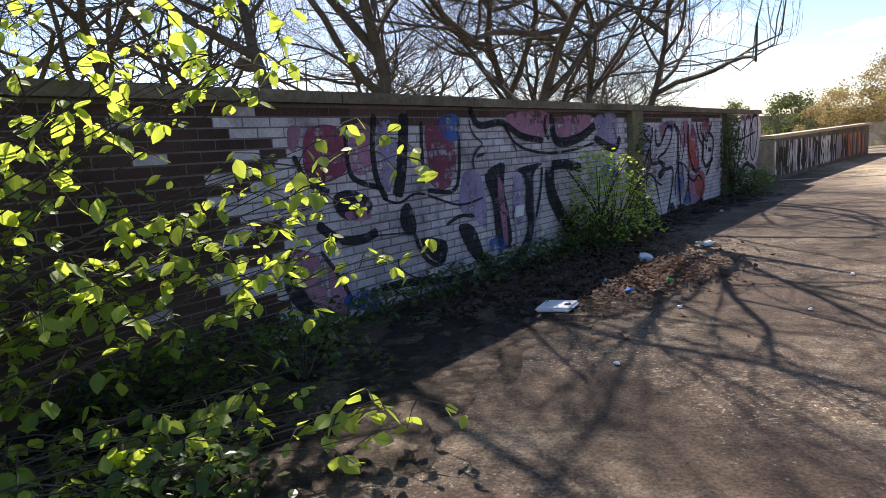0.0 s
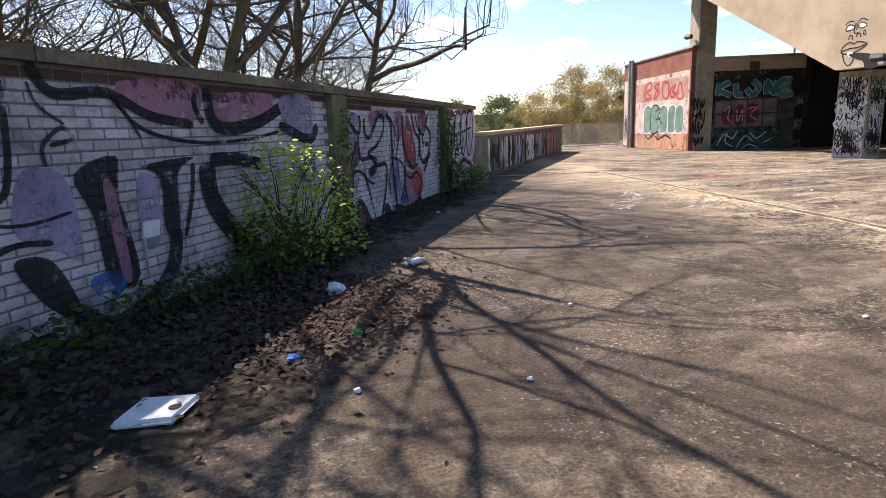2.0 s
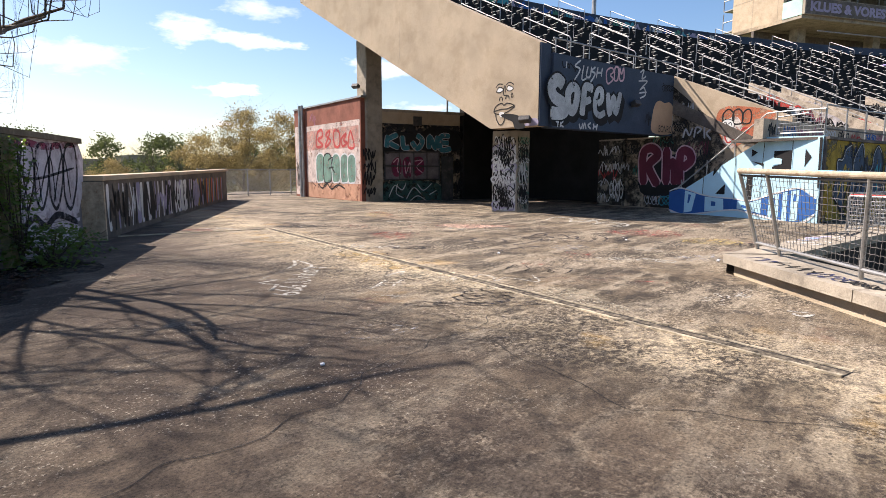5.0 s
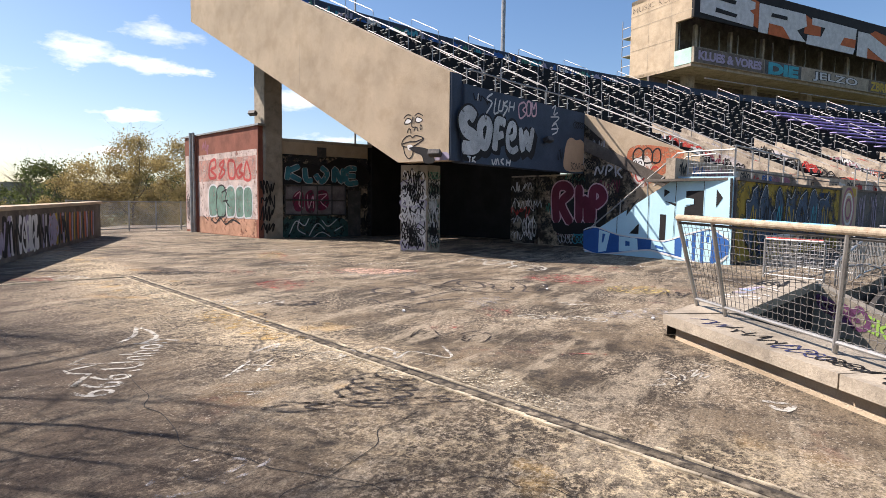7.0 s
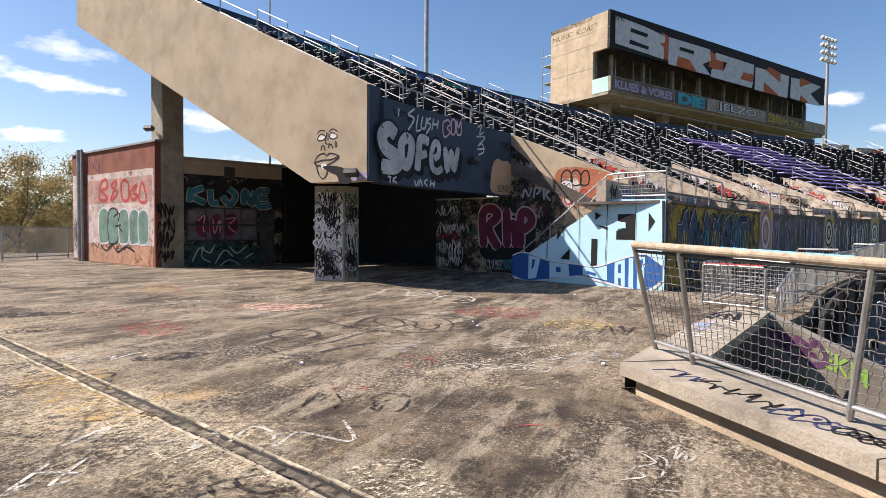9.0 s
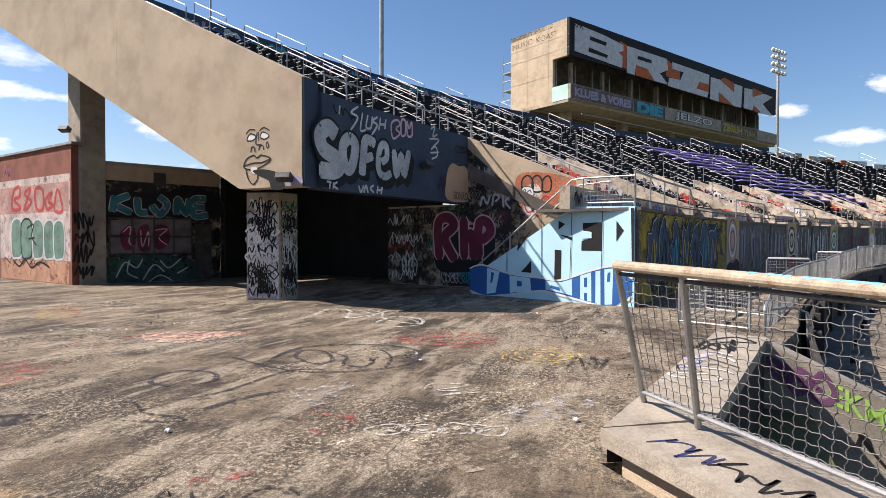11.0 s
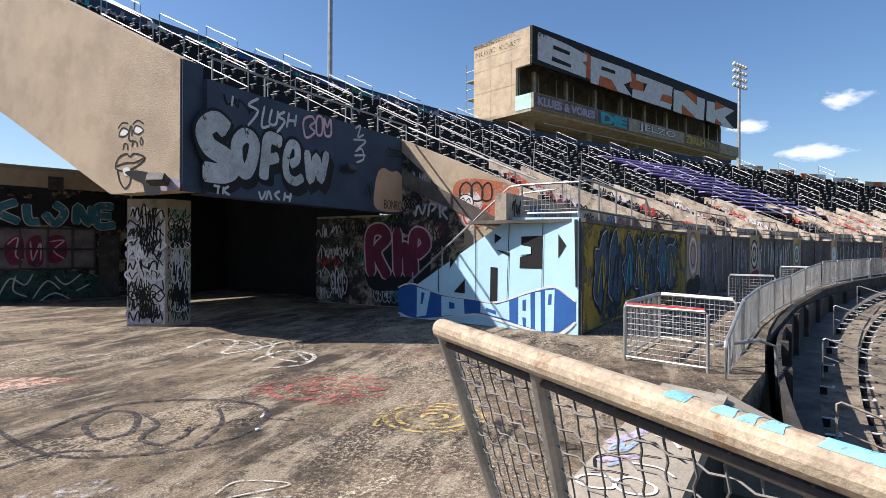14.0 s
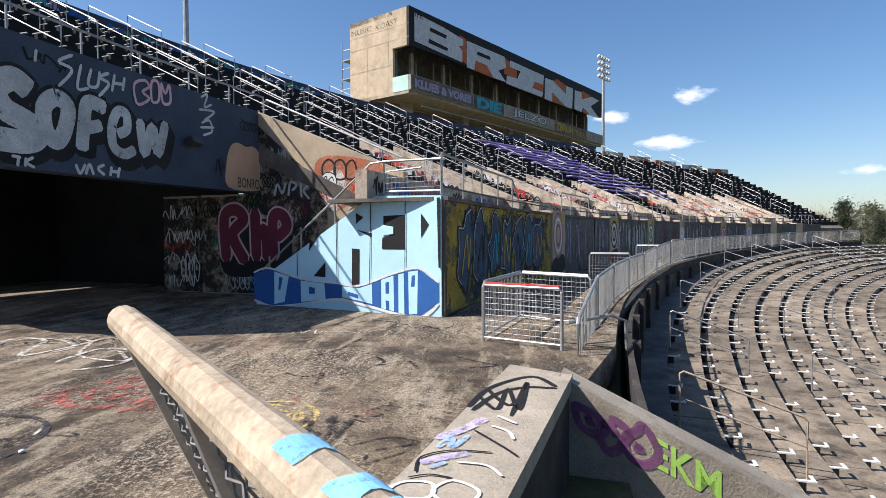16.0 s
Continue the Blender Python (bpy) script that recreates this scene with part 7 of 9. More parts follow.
brush(floor_at, "black_tag", M_FTAG_K, floor_paint, 0.045, 0.0098, ((17.11, 6.19), (16.93, 5.88), (17.09, 5.74), (16.66, 5.68)))
brush(floor_at, "black_tag", M_FTAG_K, floor_paint, 0.059, 0.0104, ((18.01, 6.08), (18.37, 5.89), (19.2, 5.77)))
brush(floor_at, "black_tag", M_FTAG_K, floor_paint, 0.023, 0.011, ((14.97, 4.92), (15.16, 4.67), (15.06, 4.44), (14.88, 4.74), (14.68, 4.73), (14.89, 4.5)))
brush(floor_at, "white_tag", M_FTAG_W, floor_paint, 0.064, 0.0116, ((18.72, 10.95), (18.96, 10.63), (18.85, 10.1), (18.38, 9.57), (18, 9.6)))
brush(floor_at, "white_tag", M_FTAG_W, floor_paint, 0.052, 0.0122, ((18.98, 10.2), (18.79, 9.62), (17.85, 9.1), (17.57, 8.32), (18.15, 8.77)))
brush(floor_at, "white_tag", M_FTAG_W, floor_paint, 0.020, 0.0128, ((14.58, 6.28), (14.7, 6.2)))
brush(floor_at, "white_tag", M_FTAG_W, floor_paint, 0.026, 0.0134, ((15.03, 7.38), (15.23, 7.46)))
brush(floor_at, "white_tag", M_FTAG_W, floor_paint, 0.017, 0.008, ((9.98, 4.7), (10.08, 4.57), (10.18, 4.64), (10.33, 4.52), (10.48, 4.63), (10.4, 4.46), (10.12, 4.48)))
brush(floor_at, "white_tag", M_FTAG_W, floor_paint, 0.018, 0.0086, ((10.56, 4.46), (10.69, 4.39), (10.43, 4.41), (10.61, 4.34), (10.3, 4.36)))
brush(floor_at, "white_tag", M_FTAG_W, floor_paint, 0.019, 0.0092, ((10.61, 4.34), (10.57, 4.28), (10.43, 4.32)))
brush(floor_at, "white_tag", M_FTAG_W, floor_paint, 0.015, 0.0098, ((9.93, 4.49), (9.94, 4.39)))
brush(floor_at, "white_tag", M_FTAG_W, floor_paint, 0.021, 0.0104, ((10.9, 4.45), (10.87, 4.3)))
brush(floor_at, "white_tag", M_FTAG_W, floor_paint, 0.029, 0.008, ((8.3, 7.69), (8.5, 7.75), (8.63, 7.74), (8.45, 7.73), (8.82, 7.92)))
brush(floor_at, "white_tag", M_FTAG_W, floor_paint, 0.028, 0.0086, ((8.7, 7.88), (8.8, 7.6), (8.63, 7.62), (8.97, 7.79)))
brush(floor_at, "white_tag", M_FTAG_W, floor_paint, 0.038, 0.0092, ((9.04, 8.12), (9.42, 8.18), (9.17, 8.02)))
brush(floor_at, "white_tag", M_FTAG_W, floor_paint, 0.023, 0.0098, ((8.14, 7.34), (8.25, 7.16), (8.13, 7.21)))
brush(floor_at, "white_tag", M_FTAG_W, floor_paint, 0.047, 0.0104, ((8.58, 9.52), (8.87, 9.72), (9.14, 10.07), (8.98, 9.5), (8.68, 9.31)))
brush(floor_at, "white_tag", M_FTAG_W, floor_paint, 0.029, 0.011, ((8.05, 8.51), (8.14, 8.47)))
M_FTAG_O = worn("yellowed_floor_patch", (0.46, 0.31, 0.12), 0.4, 8)
fill(floor_at, "yellow_patch", M_FTAG_O, floor_paint, 0.0072, ((9.97, 10.18), (10.53, 10.3), (10.19, 9.19), (9.75, 8.11), (9.45, 8.35), (9.6, 9.17)))
fill(floor_at, "pale_patch", M_TRACK, floor_paint, 0.0075, ((11.19, 13.35), (11.14, 12.59), (10.48, 10.38), (10, 10.3), (10.4, 11.66)))
fill(floor_at, "pale_patch", M_TRACK, floor_paint, 0.0078, ((9.28, 8.15), (9.7, 7.92), (9.42, 6.9), (9.13, 6.39), (9.14, 6.89), (9.14, 7.44)))
fill(floor_at, "pale_patch", M_TRACK, floor_paint, 0.0081, ((9.47, 6.23), (9.78, 5.91), (9.4, 5.4), (9.18, 5.04), (8.98, 5.25), (9.14, 5.7)))
fill(floor_at, "orange_patch", M_FTAG_O, floor_paint, 0.0084, ((16.55, 16.21), (17.59, 16.42), (16.52, 15.12), (15.82, 15.21)))
fill(floor_at, "red_patch", M_FTAG_R, floor_paint, 0.0087, ((12.49, 11.85), (13.08, 11.72), (12.71, 10.85), (12, 10.82)))
brush(floor_at, "red_tag", M_FTAG_R, floor_paint, 0.077, 0.009, ((12.14, 7.28), (12.37, 7.16), (12.36, 6.88), (12.04, 6.93), (12, 7.13)))
brush(floor_at, "red_tag", M_FTAG_R, floor_paint, 0.037, 0.0093, ((10.51, 5.6), (10.68, 5.45), (10.78, 5.18)))
fill(floor_at, "pale_patch", M_FTAG_P, floor_paint, 0.0096, ((14.59, 11.82), (15.33, 11.44), (15.52, 10.21), (14.32, 10.66)))
brush(floor_at, "black_tag", M_FTAG_K, floor_paint, 0.025, 0.0099, ((10.72, 6.81), (10.98, 6.79), (10.98, 6.54), (10.6, 6.45), (10.58, 6.68), (10.88, 6.65)))
brush(floor_at, "pale_tag", M_FTAG_W, floor_paint, 0.053, 0.0102, ((10.04, 3.88), (10.05, 3.69), (9.88, 3.74), (9.97, 3.85)))

# parapet cap tags
M_CAPBLUE = material("blue_black_spray", (0.035, 0.04, 0.10), 0.8, 0.2, 30, 2.0, 0.1)
M_LAVB = worn("pale_lavender_wash", (0.50, 0.44, 0.62), 0.8, 14)
M_BLUEW = worn("pale_blue_wash", (0.36, 0.50, 0.72), 0.8, 14)


def cap_at(u, v, out=0.0):
    return kerb_at(u, v, 0.238 + out * 0.5)


for i in range(9):
    scribble(cap_at, 0.3 + 0.4 * i, 0.1, 0.48, 0.3, M_BLACK if i % 3 else M_CAPBLUE, parapet, (212, 224, 231, 233, 245, 256, 262, 268, 271)[i], 5, 0.022, 0.0005 * i)


def cap_c(x, y, out=0.0):  # the cap of the second parapet, by place on the plan
    return Vector((x, y, 0.242 + 0.021 * ((x - 12.07) * 0.963 - (y - 4.89) * 0.27) + out))


brush(cap_c, "black_tag", M_BLACK, parapet, 0.047, 0.003, ((14.95, 4.07), (15.44, 3.91), (15.77, 3.57), (15.47, 3.4)))
brush(cap_c, "black_tag", M_BLACK, parapet, 0.043, 0.0034, ((14.88, 4.04), (15.28, 3.86), (15.45, 3.64), (15.43, 3.4)))
brush(cap_c, "black_tag", M_BLACK, parapet, 0.035, 0.0038, ((15.18, 3.99), (14.91, 3.87), (15.41, 3.78), (14.9, 3.72), (15.59, 3.62), (14.77, 3.78)))
brush(cap_c, "black_tag", M_BLACK, parapet, 0.037, 0.0042, ((15.43, 3.95), (15, 3.79), (15.29, 3.65)))
brush(cap_c, "white_loop", M_WHITE, parapet, 0.022, 0.0046, ((13.68, 4.41), (13.76, 4.34), (13.74, 4.21), (13.6, 4.21), (13.59, 4.35)), True)
brush(cap_c, "white_loop", M_WHITE, parapet, 0.021, 0.005, ((13.67, 4.2), (13.78, 4.11), (13.68, 3.98), (13.57, 4.01), (13.56, 4.14)), True)
brush(cap_c, "lavender_stroke", M_LAVB, parapet, 0.071, 0.0054, ((13.99, 4.3), (14.07, 4.16), (14.13, 4.04)))
brush(cap_c, "lavender_stroke", M_LAVB, parapet, 0.085, 0.0058, ((14.34, 4.25), (14.5, 4.09), (14.71, 3.95)))
brush(cap_c, "blue_stroke", M_BLUEW, parapet, 0.043, 0.0062, ((14.2, 4.22), (14.38, 4.15), (14.21, 4.14), (14.4, 4.05)))
brush(cap_c, "blue_stroke", M_BLUEW, parapet, 0.039, 0.0066, ((13.92, 4.24), (14, 4.16)))
brush(cap_c, "tag_line", M_BLACK, parapet, 0.016, 0.007, ((13.87, 4.31), (14.06, 4.3), (14.16, 4.14), (14.14, 3.91)))
brush(cap_c, "tag_line", M_BLACK, parapet, 0.014, 0.0074, ((13.8, 4.34), (13.84, 4.23), (13.8, 4.11)))
brush(cap_c, "tag_line", M_BLACK, parapet, 0.016, 0.0078, ((14.49, 4.02), (14.23, 3.85), (14.09, 3.77)))
brush(cap_c, "white_line", M_WHITE, parapet, 0.024, 0.0082, ((14.57, 3.91), (14.47, 3.81), (14.34, 3.78)))
brush(cap_c, "white_line", M_WHITE, parapet, 0.025, 0.0086, ((14.76, 3.87), (14.61, 3.75)))
brush(cap_c, "white_line", M_WHITE, parapet, 0.019, 0.009, ((14, 4.1), (13.96, 3.94), (13.83, 3.86)))


def ekm_at(u, v, out=0.0):  # near face of the sloping wall
    along = (e1 - e0).normalized()
    west = Vector((along.y, -along.x))
    p = e0 + west * 0.16 + along * u
    q = west * out
    return Vector((p.x + q.x, p.y + q.y, 0.33 - 0.46 * u + v))


M_MAUVE = worn("dull_mauve", (0.20, 0.075, 0.17), 0.95, 9)
letters(ekm_at, "EKM", 0.74, -0.32, 0.5, 0.24, M_LIME, parapet, fat=0.02, out=0.006)
scribble(ekm_at, 0.15, -0.4, 0.6, 0.34, M_MAUVE, parapet, 230, 5, 0.07)
scribble(ekm_at, 0.8, -0.75, 1.6, 0.28, M_BLACK, parapet, 231, 8, 0.04)

# ---- leaning rail: wavy wire mesh, blue marks ----
wires = B()
wave_n = 92


def rail_at(f, h):
    """A place on the leaning panel: metres along it, share of its height."""
    return (RB0 + RDB * f).lerp(RT0 + RD * f, h)


rail_nrm = (RT0 - RB0).cross(RD).normalized()
for j in range(12):
    h = 0.12 + j * 0.071
    tube(wires, [rail_at(0.03 + i * 4.5 / wave_n, h) + rail_nrm * 0.007 * (-1) ** i for i in range(wave_n + 1)], 0.003, 4)
for j in range(60):
    f = 0.08 + j * 0.074
    tube(wires, [rail_at(f, 0.1 + i * 0.86 / 22) + rail_nrm * 0.006 * (-1) ** (i + 1) + RD * 0.01 * (-1) ** i for i in range(23)], 0.003, 4)
tagged(part("wire_mesh", wires, M_WIRE, rail, "crimped wire mesh"), kind="stuff")
part("upper_bar", tube(B(), [rail_at(0.02, 0.945), rail_at(4.55, 0.945)], 0.014, 8), M_DARKST, rail)
M_BLUEMARK = worn("chipped_blue_mark", (0.25, 0.58, 0.88), 1.0, 60)
r_up = RD.cross(Vector((0, 0, 1))).normalized()
for f0, f1 in ((1.065, 1.115), (1.175, 1.215), (1.228, 1.255), (1.268, 1.305), (1.36, 1.72), (1.78, 2.1)):
    bm = B()
    prev = None
    for i in range(9):
        a = math.pi * (0.28 + 0.6 * i / 8)
        side = r_up * math.cos(a) * 0.0372 + Vector((0, 0, math.sin(a) * 0.0372))
        e = 0.004 * math.sin(i * 1.1 + f0 * 9)
        cur = (bm.verts.new(RT0 + RD * (f0 + e) + side), bm.verts.new(RT0 + RD * (f1 - e) + side))
        if prev:
            bm.faces.new((prev[0], prev[1], cur[1], cur[0]))
        prev = cur
    part("blue_mark", bm, M_BLUEMARK, rail)


# ---- concourse edge: kerb wall, bar panels, mesh gates ----
edge = [(11.3, 73.05, -0.3, 0.45), (13.3, 72.9, 0.0, 0.8), (20.9, 72.6, 0.03, 0.87), (26.2, 72.6, 0.2, 1.14), (26.4, 72.6, 0.21, 1.2), (31, 72.6, 0.3, 1.22),
        (36, 72.6, 0.4, 1.27), (41, 72.6, 0.5, 1.34), (46, 72.6, 0.6, 1.45), (51, 72.6, 0.68, 1.54), (56, 72.6, 0.75, 1.6)]
# Kerb wall in shade: the shade is in its near-black colour.
for (a, ra, za, _), (b, rb2, zb, _) in zip(edge, edge[1:]):
    bm = B()
    p, q = pol(a, ra), pol(b, rb2)
    slab(bm, p, q, 0.28, -2.0, [za - 0.06, zb - 0.06, zb - 0.06, za - 0.06])
    part("retaining_wall", bm, M_SHADE_JOINT, bowl)
for (a, ra, za, ta), (b, rb, zb, tb) in zip(edge, edge[1:]):
    if b - a < 0.5:
        continue
    k = max(1, round((b - a) / 2.6))
    for i in range(k):
        d0, d1 = a + (b - a) * i / k + 0.06, a + (b - a) * (i + 1) / k - 0.06
        f0, f1 = i / k, (i + 1) / k
        lo0, lo1 = za + (zb - za) * f0, za + (zb - za) * f1
        hi0, hi1 = ta + (tb - ta) * f0, ta + (tb - ta) * f1
        r0, r1 = ra + (rb - ra) * f0, ra + (rb - ra) * f1
        P, Q = Vector(pol(d0, r0, 0)), Vector(pol(d1, r1, 0))

        def at(f, h):
            c = P.lerp(Q, f)
            lo, hi = lo0 + (lo1 - lo0) * f, hi0 + (hi1 - hi0) * f
            return Vector((c.x, c.y, lo + (hi - lo) * h))
        pr = thing("rail_panel", "galvanised guard rail panel on the concourse edge", "railing", "guard rails along the concourse")
        part("frame", tube(B(), [at(0, -0.05), at(0, 0.93), at(0.02, 1), at(0.98, 1), at(1, 0.93), at(1, -0.05)], 0.026, 7), M_STEEL, pr)
        part("bottom_bar", tube(B(), [at(0, 0.08), at(1, 0.08)], 0.018, 6), M_STEEL, pr)
        bars = int((Q - P).length / 0.16)
        for j in range(1, bars):
            part("bar", tube(B(), [at(j / bars, 0.08), at(j / bars, 1)], 0.009, 4), M_STEEL, pr)


def mesh_gate(p, q, z0, z1, red=False):
    g = thing("mesh_gate", "low wire mesh barrier gate with a red top bar" if red else "low galvanised wire mesh barrier", "barrier", "mesh barriers")
    P, Q = Vector((*p, 0)), Vector((*q, 0))

    def at(f, h):
        c = P.lerp(Q, f)
        return Vector((c.x, c.y, z0 + (z1 - z0) * h))
    part("frame", tube(B(), [at(0, 0), at(0, 0.94), at(0.03, 1), at(0.97, 1), at(1, 0.94), at(1, 0)], 0.024, 7), M_STEEL, g)
    part("top_bar", tube(B(), [at(0.03, 1.03), at(0.97, 1.03)], 0.02, 7), M_RED if red else M_STEEL, g)
    part("bottom_bar", tube(B(), [at(0, 0.08), at(1, 0.08)], 0.016, 6), M_STEEL, g)
    bm = B()
    L = (Q - P).length
    for j in range(1, int(L / 0.09)):
        tube(bm, [at(j * 0.09 / L, 0.08), at(j * 0.09 / L, 1)], 0.004, 4)
    for j in range(1, 9):
        tube(bm, [at(0, 0.08 + j * 0.1), at(1, 0.08 + j * 0.1)], 0.004, 4)
    part("wire_mesh", bm, M_STEEL, g)
    return g


mesh_gate((19.1, 4.0), (18.5, 2.98), 0.0, 0.8, True)
mesh_gate((21.3, 3.35), (20.3, 2.3), 0.0, 0.82)
mesh_gate((19.1, 4.0), (21.3, 3.35), 0.0, 0.82)
mesh_gate((28.6, 0.9), (28.2, -0.2), 0.05, 0.9)
mesh_gate((37.2, -2.6), (36.7, -3.6), 0.1, 0.95)
loop = thing("stair_handrail", "bent galvanised handrail down into the bowl", "handrail")
part("tube", tube(B(), [(18.9, 2.85, 0.3), (19.3, 2.2, 0.35), (19.45, 1.95, 0.25), (19.45, 1.9, -1.0)], 0.025, 8), M_STEEL, loop)

# ---- seat brackets and handrails of the lower bowl ----
def bracket_mesh():
    bm = box(B(), Matrix.Translation((0, 0.04, 0.085)), 0.05, 0.16, 0.17)
    me = bpy.data.meshes.new("bracket")
    bm.to_mesh(me)
    bm.free()
    me.materials.append(M_SEATBLK)
    bm = box(B(), Matrix.Translation((0, -0.02, 0.18)), 0.06, 0.3, 0.02)
    box(bm, Matrix.Translation((0.09, -0.15, 0.178)), 0.24, 0.045, 0.02)
    top = bpy.data.meshes.new("plate")
    bm.to_mesh(top)
    bm.free()
    top.materials.append(M_SEATLITE)
    return me, top


br_body, br_plate = bracket_mesh()
far_body, far_plate = B(), B()
count = 0
rb = random.Random(77)
for k in range(1, 33):
    r = 71.7 - (k - 1) * 0.76 - 0.1
    z = -1.55 - 0.2 * k
    for j in range(56):
        dg = 9.9 + j * 0.9 + 0.07 * k + rb.uniform(-0.06, 0.06)
        if dg > BOWL1 - 0.5 or rb.random() < 0.14:
            continue
        m = Matrix.Translation(pol(dg, r, z + bowl_lift(dg))) @ pose(0, 0, 0, 0, 0, -dg + rb.uniform(-6, 6))
        if k <= 15 and dg < 24 and count < 150:
            b = new("bracket", br_body)
            b.matrix_world, b.parent = m, bowl
            t = new("bracket_plate", br_plate)
            t.parent = b
            count += 1
        else:
            box(far_body, m @ Matrix.Translation((0, 0.04, 0.085)), 0.05, 0.16, 0.17)
            box(far_plate, m @ Matrix.Translation((0, -0.02, 0.18)), 0.06, 0.3, 0.02)
            box(far_plate, m @ Matrix.Translation((0.09, -0.15, 0.178)), 0.24, 0.045, 0.02)
tagged(part("bracket_rest", far_body, M_SEATBLK, bowl), kind="stuff")
tagged(part("bracket_plate_rest", far_plate, M_SEATLITE, bowl), kind="stuff")


def aisle_rail(dg, r0, r1, z0, z1, mat, group):
    a = thing("aisle_handrail", "weathered tubular aisle handrail on the bleachers", "handrail", group)
    lo, hi = Vector(pol(dg, r0, z0)), Vector(pol(dg, r1, z1))
    up = Vector((0, 0, 1))
    part("tube", tube(B(), [lo, lo + up * 0.88, lo.lerp(hi, 0.03) + up * 0.93, lo.lerp(hi, 0.97) + up * 0.93, hi + up * 0.88, hi], 0.02, 6), mat, a)
    part("mid_rail", tube(B(), [lo + up * 0.5, hi + up * 0.5], 0.014, 6), mat, a)
    return a


for dg in (13.2, 17.8, 22.4, 27.5, 32.5, 37.5, 42.5, 47.5):
    for k0 in (0, 4, 9, 14, 19, 25):
        aisle_rail(dg, 71.65 - 0.76 * k0, 71.65 - 0.76 * (k0 + 2.3), bowl_lift(dg) - 1.55 - 0.2 * k0, bowl_lift(dg) - 1.75 - 0.2 * (k0 + 2.0), M_RUST if dg < 14 else M_STEEL, "lower aisle handrails")

# ---- upper stand: brackets, purple benches, handrails, sloped side walls ----
bodies, plates = B(), B()
for k in range(-5, 17):
    r = R_FRONT + 0.3 + k * TREAD_D + 0.25
    z = rake(R_FRONT + 0.3 + k * TREAD_D)
    d0 = WING + 0.8 if k >= 0 else CUT + 0.5
    d0 += rb.uniform(0, 0.6)
    for j in range(120):
        dg = d0 + j * 0.6
        if dg > row_end(k) - 0.3 or (0 <= k <= 11 and 38.6 - 0.3 * k < dg < 46.1 - 0.3 * k) or rb.random() < 0.08:
            continue
        m = Matrix.Translation(pol(dg, r, z)) @ pose(0, 0, 0, 0, 0, -dg)
        box(bodies, m @ Matrix.Translation((0, 0, 0.11)), 0.03, 0.1, 0.22)
        box(plates, m @ Matrix.Translation((0, -0.02, 0.23)), 0.035, 0.24, 0.018)
tagged(part("bracket_rest", bodies, M_SEATBLK, stand), kind="stuff")
tagged(part("bracket_plate_rest", plates, M_SEATLITE, stand), kind="stuff")
for k in range(-1, 12):
    r = R_FRONT + 0.3 + k * TREAD_D + 0.1
    z = rake(R_FRONT + 0.3 + k * TREAD_D)
    for a, b in ((38.8 - 0.3 * k, 42.2 - 0.3 * k), (42.5 - 0.3 * k, 46.0 - 0.3 * k)):
        part("purple_bench", arc(B(), a, b, r, r + 0.5, z + 0.36, z + 0.42, 0.8), M_PURPLE, stand, "faded purple bench plank")
for i, dg in enumerate((11.9, 14.3, 16.8, 19.3, 21.8, 24.3, 27.5, 30.8, 34.2, 38.4, 42, 46.4, 49.5, 53, 56.5)):
    for k0 in (-4, 0, 4, 8, 12):
        if k0 < 0 and dg < CUT + 0.5:
            continue
        r0, r1 = R_FRONT + 0.5 + k0 * TREAD_D, R_FRONT + 0.5 + (k0 + 2.6) * TREAD_D
        aisle_rail(dg, r0, r1, rake(r0), rake(r1), M_STEEL, "upper aisle handrails")
bm = B()
tube(bm, [fascia_at(0.1, 5.05, -0.1), fascia_at(2.2, 5.05, -0.1), fascia_at(4.4, 5.05, -0.1), fascia_at(6.7, 5.05, -0.1)], 0.025, 6)
tube(bm, [fascia_at(6.75, 5.0, -0.05), Vector(pol(CUT + 0.15, 77.5, 3.3))], 0.025, 6)
for u in (0.2, 1.5, 2.8, 4.1, 5.4, 6.7):
    tube(bm, [fascia_at(u, 4.6, -0.1), fascia_at(u, 5.05, -0.1)], 0.02, 6)
part("front_rail", bm, M_STEEL, stand)
M_SLOPE = material("stained_cream_concrete", (0.46, 0.38, 0.29), 0.9, 0.3, 30, 1.1, 0.4, stain=(0.17, 0.13, 0.10), stain_amount=0.85, spread=0.48)
M_SLRED, M_SLPALE, M_SLDARK = worn("worn_red_shape", (0.45, 0.12, 0.09), 0.7, 3), worn("worn_pale_shape", (0.55, 0.50, 0.50), 0.7, 3), worn("worn_dark_shape", (0.06, 0.055, 0.06), 0.6, 3)
